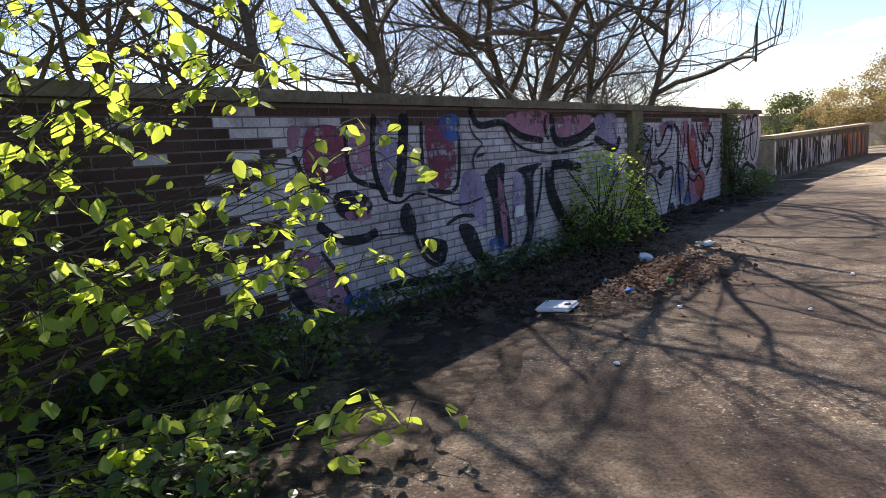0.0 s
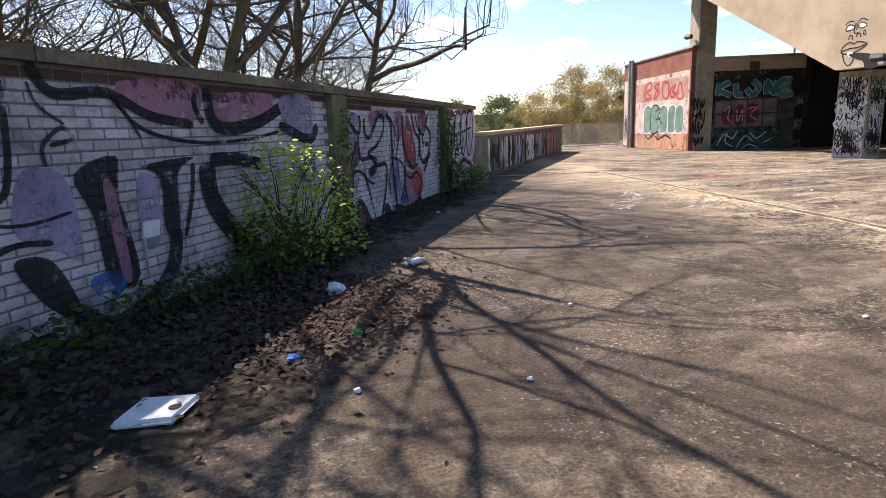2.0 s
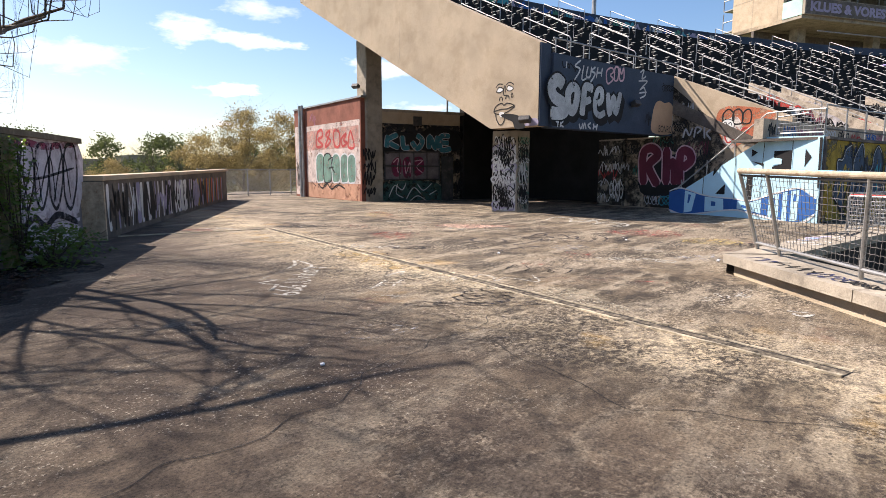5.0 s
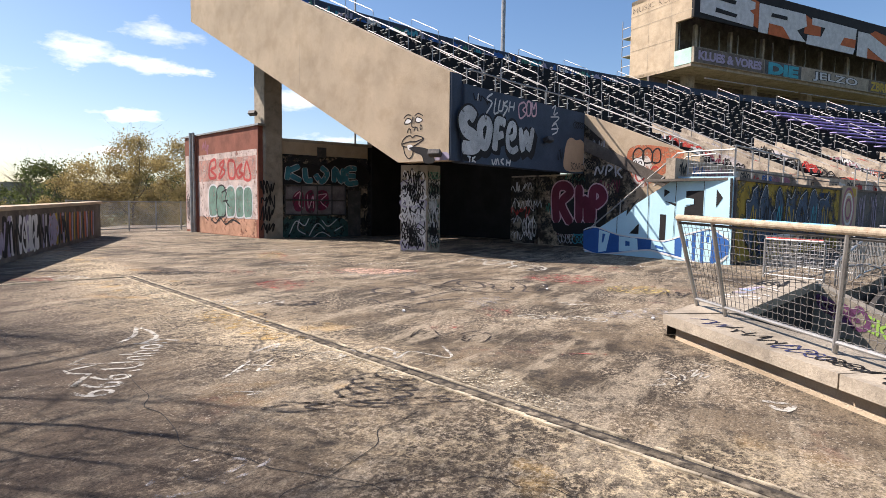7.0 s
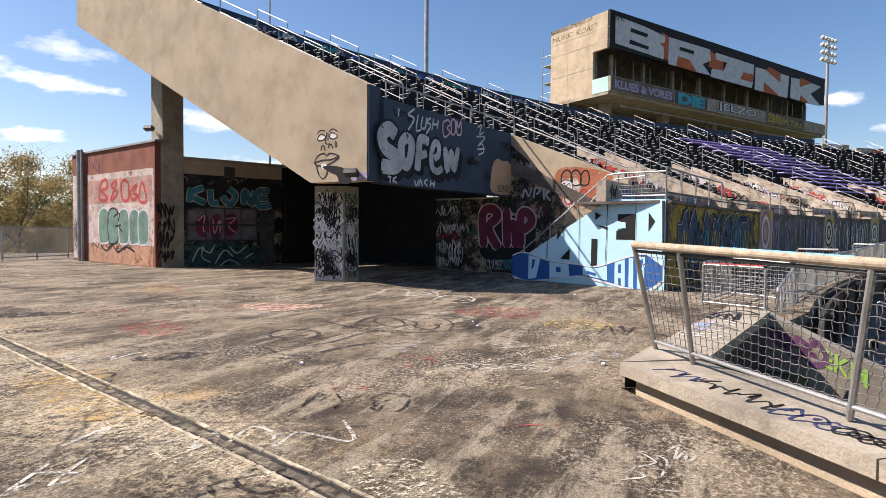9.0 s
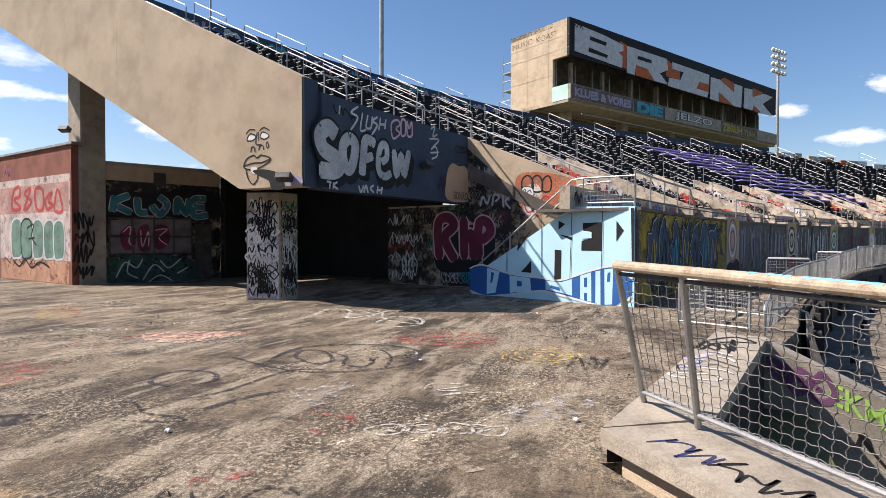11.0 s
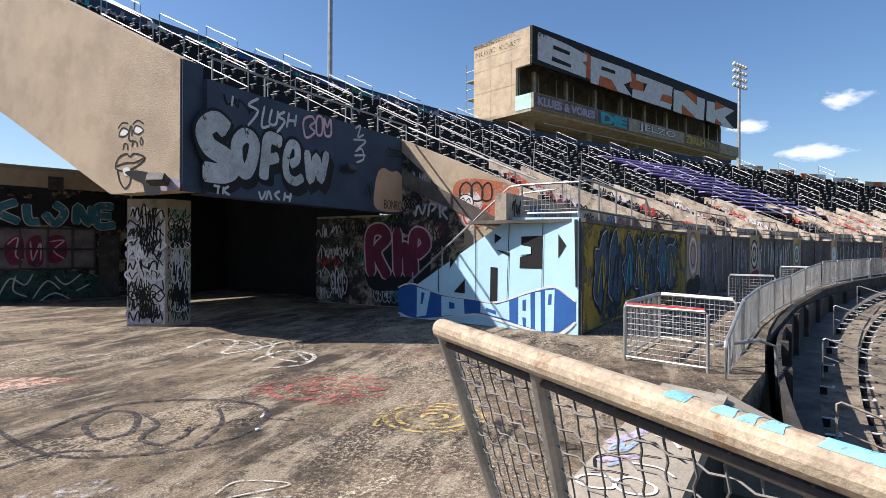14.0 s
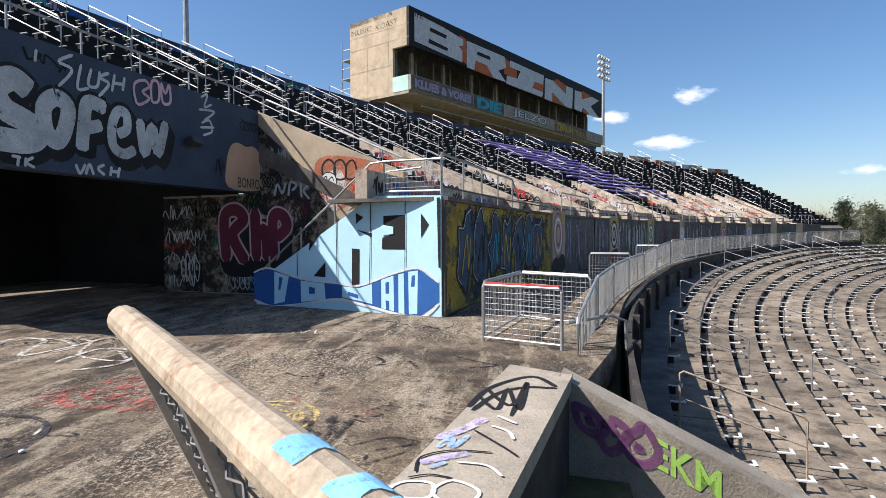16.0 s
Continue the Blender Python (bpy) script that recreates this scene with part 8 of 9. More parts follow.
for i, (a, b) in enumerate(zip(CABS, CABS[1:])):
    for j, dg in enumerate((a[1] - 0.2, b[0] + 0.3)):
        part("sloped_side_wall", radial_plate(B(), dg, [(76.6, 2.2), (83.0, 4.4), (83.0, 5.25), (77.2, 2.75), (76.6, 2.6)], 0.25), M_SLOPE, stand, "cream sloping side wall with tags")

        def slope_at(u, v, out=0.0, dg=dg):
            p = pol(dg - math.degrees((0.13 + out) / 80), 83.0 - u)
            return Vector((*p, 5.2 - 0.43 * u + v))
        for q in range(3):
            rq = random.Random(660 + 10 * i + 3 * j + q)
            u = 0.5 + q * 1.9 + rq.uniform(0, 0.4)
            paint("painted_shape", shape(B(), slope_at, [(u, -0.75), (u + 0.1, -0.3), (u + 0.8, -0.12), (u + 1.4, -0.35), (u + 1.3, -0.8)], 0.003), (M_SLRED, M_SLPALE, M_SLDARK)[(i + j + q) % 3], stand)
        for q in range(7):
            rq = random.Random(1400 + 20 * i + 7 * j + q)
            scribble(slope_at, 0.3 + q * 0.75, -0.8 + rq.uniform(0, 0.15), rq.uniform(0.7, 1.2), rq.uniform(0.4, 0.62), (M_BLACK, M_RED, M_SILVER, M_MAROON, M_BLACK, M_WHITE)[rq.randrange(6)], stand, 1500 + 20 * i + 7 * j + q, 6, 0.06, 0.006 + 0.001 * q)
        if i < 6:
            m = (M_RED, M_BLACK, M_PINK, M_RED, M_ORANGE, M_LAV)[(i + j) % 6]
            scribble(slope_at, 0.6, -0.75, 2.2, 0.55, m, stand, 600 + 2 * i + j, 7, 0.07)
            scribble(slope_at, 3.2, -0.75, 2.2, 0.55, M_BLACK, stand, 640 + 2 * i + j, 7, 0.05)
    part("landing_front", arc(B(), a[0], b[0], 77.15, 77.4, 2.2, 2.75, 0.8), M_SLOPE, stand)
def front_at(u, v, out=0.0):
    return Vector(pol(13.5 + math.degrees(u / 77.15), 77.15 - out, v))


for i in range(46):
    r = random.Random(860 + i)
    scribble(front_at, 0.3 + i * 0.95, 2.28, r.uniform(0.6, 0.95), r.uniform(0.25, 0.42), (M_BLACK, M_RED, M_SILVER, M_BLACK, M_PINK, M_DEEPB)[r.randrange(6)], stand, 900 + i, 6, 0.05, 0.006)
# rear parapet graffiti and poles
def back_at(u, v, out=0.0):
    return Vector(pol(WING + 0.4 + math.degrees(u / 94.7), 94.7 - out, v))


for i in range(34):
    r = random.Random(800 + i)
    u = 0.5 + i * 0.85
    scribble(back_at, u, 10.05, 0.9, 0.8, (M_TEAL, M_LAV, M_DEEPB, M_SILVER, M_DEEPB, M_GREEN)[i % 6], stand, 820 + i, 4, 0.14)
for q in range(5):
    for i in range(3):
        a, r = 50.1 + 2.2 * q + 0.73 * i, R_FRONT + 0.3 + (16 - q) * TREAD_D
        part("parapet_board", arc(B(), a, a + 0.71, r, r + 0.2, rake(r) - 0.5, rake(r) + 0.22, 1), (M_BEIGE, M_WHITE, M_BEIGE, M_SLOPE, M_ORANGE)[(i + 2 * q) % 5], stand)


def pole(x, y, h, r, head):
    p = thing("light_mast" if head else "pole", "tall steel floodlight mast behind the stand" if head else "plain tall grey steel pole behind the stand", "mast", kind="")
    part("shaft", tube(B(), [(x, y, -2), (x, y, h * 0.5), (x, y, h)], [r, r * 0.85, r * 0.7], 10), M_STEEL, p)
    if head:
        for k in range(4):
            bar = part("lamp_bar", tube(B(), [(x - 1.6, y + 1.2, h - 0.4 - k * 1.1), (x + 1.6, y - 1.2, h - 0.4 - k * 1.1)], 0.07, 6), M_STEEL, p)
            for q in range(5):
                f = q / 4
                c = Matrix.Translation((x - 1.5 + 3.0 * f, y + 1.1 - 2.2 * f, h - 0.25 - k * 1.1)) @ pose(0, 0, 0, 60, 0, 35)
                part("lamp", tube(B(), [c @ Vector((0, 0, -0.25)), c @ Vector((0, 0, 0)), c @ Vector((0, 0, 0.28))], [0.12, 0.25, 0.34], 8), M_SEATLITE, bar)
    return p


pole(40.2, 19.5, 30, 0.16, False)
pole(30.4, 23.7, 17, 0.06, False)
pole(113.5, -15.9, 31.6, 0.3, True)

# stair and landing rails over the pale blue wall
lr = thing("landing_rail", "galvanised mesh rail along the stair and landing", "railing")
part("stair_rail", tube(B(), [red_at(0.1, 0.75, -0.1), red_at(3.0, 2.9, -0.1), red_at(3.3, 2.92, -0.1)], 0.022, 7), M_STEEL, lr)
part("stair_rail", tube(B(), [red_at(0.1, 1.3, -1.9), red_at(2.2, 2.95, -1.9), red_at(3.1, 3.0, -1.9)], 0.022, 7), M_STEEL, lr)
for s, z in ((0.3, 0.68), (1.2, 1.2), (2.1, 1.7)):
    part("post", tube(B(), [red_at(s, z, -0.1), red_at(s, z + 0.35 + 0.1 * s, -0.1)], 0.018, 6), M_STEEL, lr)
part("landing_frame", tube(B(), [red_at(3.3, 2.3, -0.1), red_at(3.3, 2.92, -0.1), red_at(4.55, 2.9, -0.1), red_at(4.55, 2.26, -0.1)], 0.024, 7), M_STEEL, lr)
part("landing_bottom", tube(B(), [red_at(3.3, 2.34, -0.1), red_at(4.55, 2.32, -0.1)], 0.018, 6), M_STEEL, lr)
bm = B()
for j in range(1, 14):
    tube(bm, [red_at(3.3 + j * 0.09, 2.3, -0.1), red_at(3.3 + j * 0.09, 2.9, -0.1)], 0.004, 4)
for j in range(1, 6):
    tube(bm, [red_at(3.3, 2.3 + j * 0.1, -0.1), red_at(4.55, 2.3 + j * 0.1, -0.1)], 0.004, 4)
part("wire_mesh", bm, M_STEEL, lr)
for i, (a, b) in enumerate(CABS):
    wr = thing("walkway_rail", "steel walkway rail above an enclosure with a sloping end", "railing", "walkway rails")
    e = a + (b - a) * 0.58
    part("top_rail", tube(B(), [Vector(pol(a + 0.1, 75.7, 3.0)), Vector(pol((a + e) / 2, 75.7, 3.0)), Vector(pol(e, 75.7, 3.0)), Vector(pol(e + 0.6, 75.7, 2.35))], 0.024, 6), M_STEEL, wr)
    part("low_rail", tube(B(), [Vector(pol(a + 0.1, 75.7, 2.4)), Vector(pol((a + b) / 2, 75.7, 2.4)), Vector(pol(b, 75.7, 2.4))], 0.02, 6), M_DARKST, wr)
    q = max(3, int((e - a) * 1.0))
    for j in range(q + 1):
        dg = a + 0.1 + (e - a - 0.1) * j / q
        part("post", tube(B(), [Vector(pol(dg, 75.7, 2.2)), Vector(pol(dg, 75.7, 3.0))], 0.02, 6), M_STEEL, wr)

# ---- press box paint and rails ----
def pbf(u, v, out=0.0):
    p = PB0 + PU * u - PN * out
    return Vector((p.x, p.y, v))


def pbb(u, v, out=0.0):
    return pbf(u, v, 0.2 + out)


def pbs(u, v, out=0.0):  # side wall, u from the back corner
    p = PB0 + PN * (8.4 - u) - PU * (0.02 + out)
    return Vector((p.x, p.y, v))


# block letters over the fascia
def pb_letter(mat, out, *pieces):
    for pts in pieces:
        fill(pbf, "block_letter", mat, pb, out, pts, False)


pb_letter(M_ORANGE, 0.02, ((8.2, 20.6), (8.4, 23.2), (9.6, 23.0), (9.6, 20.3)), ((11.3, 19.95), (11.3, 21.2), (15.4, 21.1), (15.2, 19.9)), ((17.4, 20.9), (17.6, 22.9), (20.4, 22.1), (20.4, 20.9)),
          ((24.2, 20.5), (25.1, 21.6), (27.4, 21.6), (27.2, 20.4)), ((30.2, 22.6), (31.2, 23.1), (34.0, 22.8), (34.0, 21.4)), ((29.8, 19.7), (29.8, 20.9), (33.9, 19.7)), ((39.3, 21.5), (39.6, 23.0), (42.7, 22.8)), ((39.7, 19.8), (39.7, 20.6), (42.4, 19.7)))
pb_letter(M_SILVER, 0.05, ((0.75, 20.6), (0.75, 23.4), (5.5, 23.2), (8.95, 22.85), (8.95, 22.2), (8.1, 21.9), (8.8, 21.6), (8.76, 20.3)))
pb_letter(M_SILVER, 0.05, ((9.6, 19.95), (9.6, 22.9), (17.5, 22.95), (17.8, 21.7), (16.1, 21.0), (17.8, 19.95), (15.0, 19.9), (13.6, 21.05), (11.3, 21.1), (11.1, 19.95)))
pb_letter(M_SILVER, 0.05, ((18.7, 22.8), (27.4, 22.75), (27.2, 21.5), (24.9, 21.45), (24.2, 20.5), (27.2, 20.5), (26.9, 19.75), (17.8, 19.8), (18.0, 20.8), (20.5, 20.95), (21.2, 22.0), (18.7, 22.0)))
pb_letter(M_SILVER, 0.05, ((27.6, 19.7), (27.7, 22.55), (30.0, 22.6), (34.0, 21.5), (34.0, 22.7), (36.3, 22.7), (36.0, 19.7), (34.0, 19.65), (29.8, 20.95), (29.8, 19.65)))
pb_letter(M_SILVER, 0.05, ((36.7, 19.8), (36.9, 22.6), (39.3, 22.75), (39.3, 21.65), (42.8, 22.7), (45.7, 22.6), (42.45, 21.15), (45.8, 19.8), (42.5, 19.7), (39.7, 20.6), (39.3, 19.75)))
pb_letter(M_BLACK, 0.08, ((3.1, 22.2), (3.2, 22.6), (6.0, 22.5), (5.8, 22.1)), ((2.9, 20.95), (3.0, 21.4), (6.2, 21.2), (6.0, 20.85)), ((11.5, 21.8), (11.7, 22.2), (14.3, 22.2), (14.3, 21.8)))
letters(pbf, "AFK", 0.4, Z_PB[3] - 0.9, 1.7, 0.6, M_BLACK, pb, out=0.1)
letters(pbb, "KLUES & VORES", 0.6, 16.0, 9.6, 0.9, M_LAV, pb, fat=0.05, out=0.03)
paint("painted_band", shape(B(), pbb, [(0.1, 15.75), (0.1, 17.15), (10.6, 17.15), (10.6, 15.75)], 0.015, False), M_DARKC, pb)
paint("painted_band", shape(B(), pbb, [(10.7, 15.75), (10.7, 17.15), (17.0, 17.15), (17.0, 15.75)], 0.015, False), M_DARKST, pb)
letters(pbb, "DIE", 11.3, 15.8, 5.2, 1.25, M_TEAL, pb, fat=0.06, out=0.03)
letters(pbb, "JELZO", 19.0, 15.85, 9.0, 1.15, M_BLACK, pb, fat=0.06, out=0.025)
letters(pbb, "JELZO", 19.15, 15.9, 8.7, 1.05, M_SILVER, pb, fat=0.02, out=0.04)
paint("painted_band", shape(B(), pbb, [(30.2, 15.75), (30.2, 17.15), (40.5, 17.15), (40.5, 15.75)], 0.015, False), M_DARKC, pb)
letters(pbb, "ZBRUH", 30.6, 15.9, 5.4, 1.1, M_YELLOW, pb, fat=0.04, out=0.03)
letters(pbb, "TUNA", 36.6, 15.9, 3.4, 0.8, M_YELLOW, pb, fat=0.02, out=0.03)
letters(pbs, "MUSIC", 0.3, 22.5, 3.0, 0.55, M_FTAG_K, pb, out=0.03)
letters(pbs, "KOAST", 3.9, 22.4, 3.0, 0.6, M_FTAG_K, pb, out=0.03)
bm = B()
for z in (18.5, 20.9, 22.2):
    stroke(bm, pbs, [(0, z), (6.2 if z < 20 else 8.4, z)], 0.06, 0.01, soft=False)
for u in (2.6, 5.6):
    stroke(bm, pbs, [(u, 15.5), (u, 23.8)], 0.05, 0.01, soft=False)
paint("panel_joint", bm, M_CONC, pb)
for z in (16.2, 18.4, 20.4):
    part("stair_landing", pb_block(B(), 0.3, 2.2, 8.4, 10.0, z - 0.1, z), M_STEEL, pb)
    part("landing_rail", tube(B(), [(*pbox(0.3, 10.0), z + 1.0), (*pbox(0.3, 8.5), z + 1.0)], 0.05, 6), M_STEEL, pb)
    part("landing_rail", tube(B(), [(*pbox(0.3, 10.0), z), (*pbox(0.3, 10.0), z + 1.9)], 0.05, 6), M_STEEL, pb)
for s in range(0, 46, 3):
    part("mullion", pb_block(B(), s + 1.0, s + 1.12, 2.6, 2.72, Z_PB[0], Z_PB[2] + 0.2), M_STEEL, pb)
for a, b in ((0.5, 15.0), (15.5, 31.0), (31.5, 46.0)):
    part("glass_screen_frame", tube(B(), [(*pbox(a, -1.2), 14.0), (*pbox(b, -1.2), 14.0)], 0.05, 6), M_STEEL, pb)


# ---- plants ----
def leaf_material(name, color, through_color, rough=0.5):
    m = bpy.data.materials.new(name)
    m.use_nodes = True
    n, l = m.node_tree.nodes, m.node_tree.links
    b = n["Principled BSDF"]
    b.inputs["Roughness"].default_value = rough
    tr, mix, geo, ramp = n.new("ShaderNodeBsdfTranslucent"), n.new("ShaderNodeMixShader"), n.new("ShaderNodeNewGeometry"), n.new("ShaderNodeMapRange")
    info, add, mul = n.new("ShaderNodeObjectInfo"), n.new("ShaderNodeMath"), n.new("ShaderNodeVectorMath")
    add.operation, mul.operation = "ADD", "SCALE"
    l.new(geo.outputs["Random Per Island"], add.inputs[0]), l.new(info.outputs["Random"], add.inputs[1])
    for key, v in (("From Min", 0), ("From Max", 2), ("To Min", 0.55), ("To Max", 1.45)):
        ramp.inputs[key].default_value = v
    l.new(add.outputs[0], ramp.inputs["Value"])
    rgb = n.new("ShaderNodeRGB")
    rgb.outputs[0].default_value = (*color, 1)
    l.new(rgb.outputs[0], mul.inputs[0]), l.new(ramp.outputs["Result"], mul.inputs["Scale"])
    l.new(mul.outputs["Vector"], b.inputs["Base Color"])
    tr.inputs["Color"].default_value = (*through_color, 1)
    mix.inputs["Fac"].default_value = 0.5
    l.new(b.outputs[0], mix.inputs[1]), l.new(tr.outputs[0], mix.inputs[2]), l.new(mix.outputs[0], n["Material Output"].inputs["Surface"])
    return m


M_LEAF = leaf_material("spring_leaf", (0.24, 0.34, 0.05), (0.66, 0.80, 0.10))
M_IVY = leaf_material("dark_ivy_leaf", (0.065, 0.115, 0.025), (0.15, 0.24, 0.03), 0.4)
M_OLIVE = leaf_material("budding_leaf", (0.27, 0.205, 0.095), (0.34, 0.26, 0.11), 0.8)
M_FOREST = leaf_material("distant_foliage", (0.085, 0.10, 0.04), (0.10, 0.12, 0.04), 0.8)
M_PINE = leaf_material("evergreen_foliage", (0.025, 0.045, 0.018), (0.03, 0.05, 0.02), 0.7)
M_DEADLEAF = leaf_material("dead_leaf", (0.13, 0.085, 0.065), (0.10, 0.055, 0.035), 0.8)
M_TWIG = material("dark_twig", (0.07, 0.055, 0.042), 0.9, 0.3, 30, 4.0, 0.2)
M_BARK = material("grey_brown_bark", (0.12, 0.096, 0.074), 0.95, 0.35, 30, 4.0, 0.5)


def leaf_shape(bm, m, size):
    """A pointed oval leaf, folded along its midrib."""
    pts = ((0, 0), (0.28, 0.25), (0.36, 0.55), (0.2, 0.85), (0, 1.08))
    mid = [bm.verts.new(m @ Vector((0, y * size, 0.0))) for y in (0, 0.55, 1.08)]
    for sgn in (-1, 1):
        e = [bm.verts.new(m @ Vector((sgn * x * size, y * size, 0.14 * x * size))) for x, y in pts[1:4]]
        bm.faces.new((mid[0], e[0], e[1], mid[1]))
        bm.faces.new((mid[1], e[1], e[2], mid[2]))


def grow(bm, rng, p, d, length, r, level, tips, wob=0.22, kids=(6, 5, 4, 3, 0), up=0.12):
    k = 5 if level < 2 else 4 if level == 2 else 3
    pts, rad = [p.copy()], [r]
    for i in range(k):
        d = (d + Vector((rng.uniform(-wob, wob), rng.uniform(-wob, wob), rng.uniform(-wob, wob) + up * 0.5))).normalized()
        p = p + d * (length / k)
        pts.append(p.copy())
        rad.append(r * (1 - 0.72 * (i + 1) / k))
    tube(bm, pts, rad, 7 if level == 0 else 5 if level == 1 else 3)
    tips.append(p)
    for c in range(kids[level]):
        f = rng.uniform(0.3, 1.0) if level else rng.uniform(0.35, 1.0)
        i = min(k - 1, int(f * k))
        q = pts[i].lerp(pts[i + 1], f * k - i)
        a = rng.uniform(0, 6.28)
        side = Vector((math.cos(a), math.sin(a), rng.uniform(-0.15, 0.55)))
        nd = (d * rng.uniform(0.35, 0.8) + side * rng.uniform(0.6, 1.0)).normalized()
        grow(bm, rng, q, nd, length * rng.uniform(0.62, 0.9), max(0.0045, rad[i] * rng.uniform(0.55, 0.8)), level + 1, tips, wob, kids, up)


def branch(bm, rng, p, d, length, r, level, kids):
    """A curving limb with ever finer side branches."""
    k = (7, 8, 6, 4, 2)[level]
    pts, rad, dirs = [p.copy()], [r], [d]
    bend = Vector((rng.uniform(-1, 1), rng.uniform(-1, 1), rng.uniform(-0.1, 0.8))) * (0.07 if level == 0 else 0.15)
    for i in range(k):
        d = (d + bend + Vector((rng.gauss(0, 0.17), rng.gauss(0, 0.17), rng.gauss(0.0, 0.15)))).normalized()
        if level and p.z < 3.0:
            d = Vector((d.x, d.y, abs(d.z) + 0.25)).normalized()
        if math.hypot(p.x + d.x * length / k, p.y + d.y * length / k) > 4.7:
            d = Vector((0.1 * d.x, 0.1 * d.y, abs(d.z) + 0.3)).normalized()
        p = p + d * (length / k)
        pts.append(p.copy())
        dirs.append(d)
        rad.append(max(0.0028, r * (1 - 0.75 * (i + 1) / k)))
    tube(bm, pts, rad, (8, 6, 4, 3, 3)[level])
    if level == 4:
        return
    for c in range(kids[level]):
        f = rng.uniform(0.5, 1.0) if level == 0 else rng.uniform(0.2, 1.0)
        i = min(k - 1, int(f * k))
        q = pts[i].lerp(pts[i + 1], f * k - i)
        a = rng.uniform(0, 6.28)
        side = Vector((math.cos(a), math.sin(a), rng.uniform(-0.2, 0.3) if level == 0 else rng.uniform(-0.4, 0.4)))
        nd = (dirs[i] * (rng.uniform(0.1, 0.5) if level == 0 else rng.uniform(0.4, 0.9)) + side * rng.uniform(0.6, 1.0)).normalized()
        branch(bm, rng, q, nd, length * (rng.uniform(0.55, 0.85) if level == 0 else rng.uniform(0.42, 0.75)), max(0.0032, rad[i] * (rng.uniform(0.5, 0.8) if level == 0 else rng.uniform(0.42, 0.66))), level + 1, kids)


def bare_tree(seed, height, lean=(0, 0)):
    rng = random.Random(seed)
    t = thing("bare_tree", "leafless spring tree with fine spreading branches behind the wall", "tree", "bare trees behind the wall")
    bm = B()
    for q in range(2):
        d = Vector((lean[0] + rng.uniform(-0.25, 0.25), lean[1] + rng.uniform(-0.25, 0.25), 1)).normalized()
        branch(bm, rng, Vector((0.1 * q, 0.06 * q, -1.0)), d, height * 0.72, height * 0.0175, 0, (9, 6, 5, 3))
    part("trunk", bm, M_BARK, t)
    return t


t1, t2, t3 = bare_tree(11, 9.0, (0.1, -0.1)), bare_tree(12, 10.0, (0.1, 0.05)), bare_tree(17, 8.5, (0.1, -0.15))
spots = ((t1, 8.2, -2.8, 20, 0.95), (t2, 11.4, -5.5, 80, 0.85), (t3, 5.4, -2.4, 140, 1.1), (t1, 2.0, -2.6, 200, 1.1), (t2, -0.6, -8.5, 300, 1.0), (t3, 14.2, -8.0, 10, 0.8),
         (t1, 11.0, -10.5, 100, 1.0), (t1, 3.0, -9.5, 170, 1.1), (t3, -7.0, -6.5, 250, 1.1), (t3, 7.0, -9.0, 310, 1.0), (t3, 12.8, -4.4, 60, 0.62), (t2, 16.0, -5.0, 200, 0.6))
used = set()
for ob, s, out, turn, size in spots:
    m = Matrix.Translation(on_wall(s, -0.3 if out > -8 else -1.0, out)) @ pose(0, 0, 0, 0, 0, turn)
    if ob.name in used:
        c = copy_thing(ob, m)
        c.scale = (size, size, size)
    else:
        ob.matrix_basis = m
        ob.scale = (size, size, size)
        used.add(ob.name)


def leafy_tree(name, seed, height, width, mat, label, leaves=2600, leaf=0.3, pointed=False):
    rng = random.Random(seed)
    t = thing(name, label, "tree", name + " group")
    bm, tips = B(), []
    grow(bm, rng, Vector((0, 0, -1.0)), Vector((0, 0, 1)), height * 0.62, height * 0.02, 0, tips, 0.2, (6, 5, 4, 0, 0))
    part("trunk", bm, M_BARK, t)
    bm = B()
    clumps = []
    for i in range(44):
        a, f = rng.uniform(0, 6.28), rng.random() ** 0.6
        z = rng.uniform(0.12, 1.0)
        prof = (1.05 - z) if pointed else math.sin(3.0 * min(1, z * 0.9 + 0.12)) ** 0.6
        clumps.append((Vector((math.cos(a) * f * prof * width / 2, math.sin(a) * f * prof * width / 2, z * height)), rng.uniform(0.06, 0.13) * height))
    for i in range(leaves):
        c, r = rng.choice(clumps)
        v = Vector((rng.gauss(0, 1), rng.gauss(0, 1), rng.gauss(0, 0.8))) * r * 0.6 + c
        m = Matrix.Translation(v) @ pose(0, 0, 0, rng.uniform(0, 360), rng.uniform(0, 360), rng.uniform(0, 360))
        s = leaf * rng.uniform(0.6, 1.3)
        bm.faces.new([bm.verts.new(m @ Vector(q)) for q in ((-s * 0.4, 0, 0), (0, -s * 0.5, 0.02), (s * 0.4, 0, 0), (0, s * 0.6, 0.03))])
    tagged(part("crown", bm, mat, t), kind="stuff")
    return t


olive = leafy_tree("budding_tree", 21, 9.5, 9.0, M_OLIVE, "olive-brown budding tree beyond the fence", 16000, 0.17)
forest = leafy_tree("woodland_tree", 22, 9.0, 11.0, M_FOREST, "rounded green woodland tree in the distance", 4000, 0.3)
pine = leafy_tree("evergreen_tree", 23, 12.0, 7.5, M_PINE, "dark evergreen tree beyond the far stand", 6000, 0.28, True)


def put(ob, rows):
    for i, (x, y, z, turn, size) in enumerate(rows):
        m = Matrix.Translation((x, y, z)) @ pose(0, 0, 0, 0, 0, turn)
        c = ob if i == 0 else copy_thing(ob, m)
        c.matrix_basis = m
        c.scale = (size, size, size)


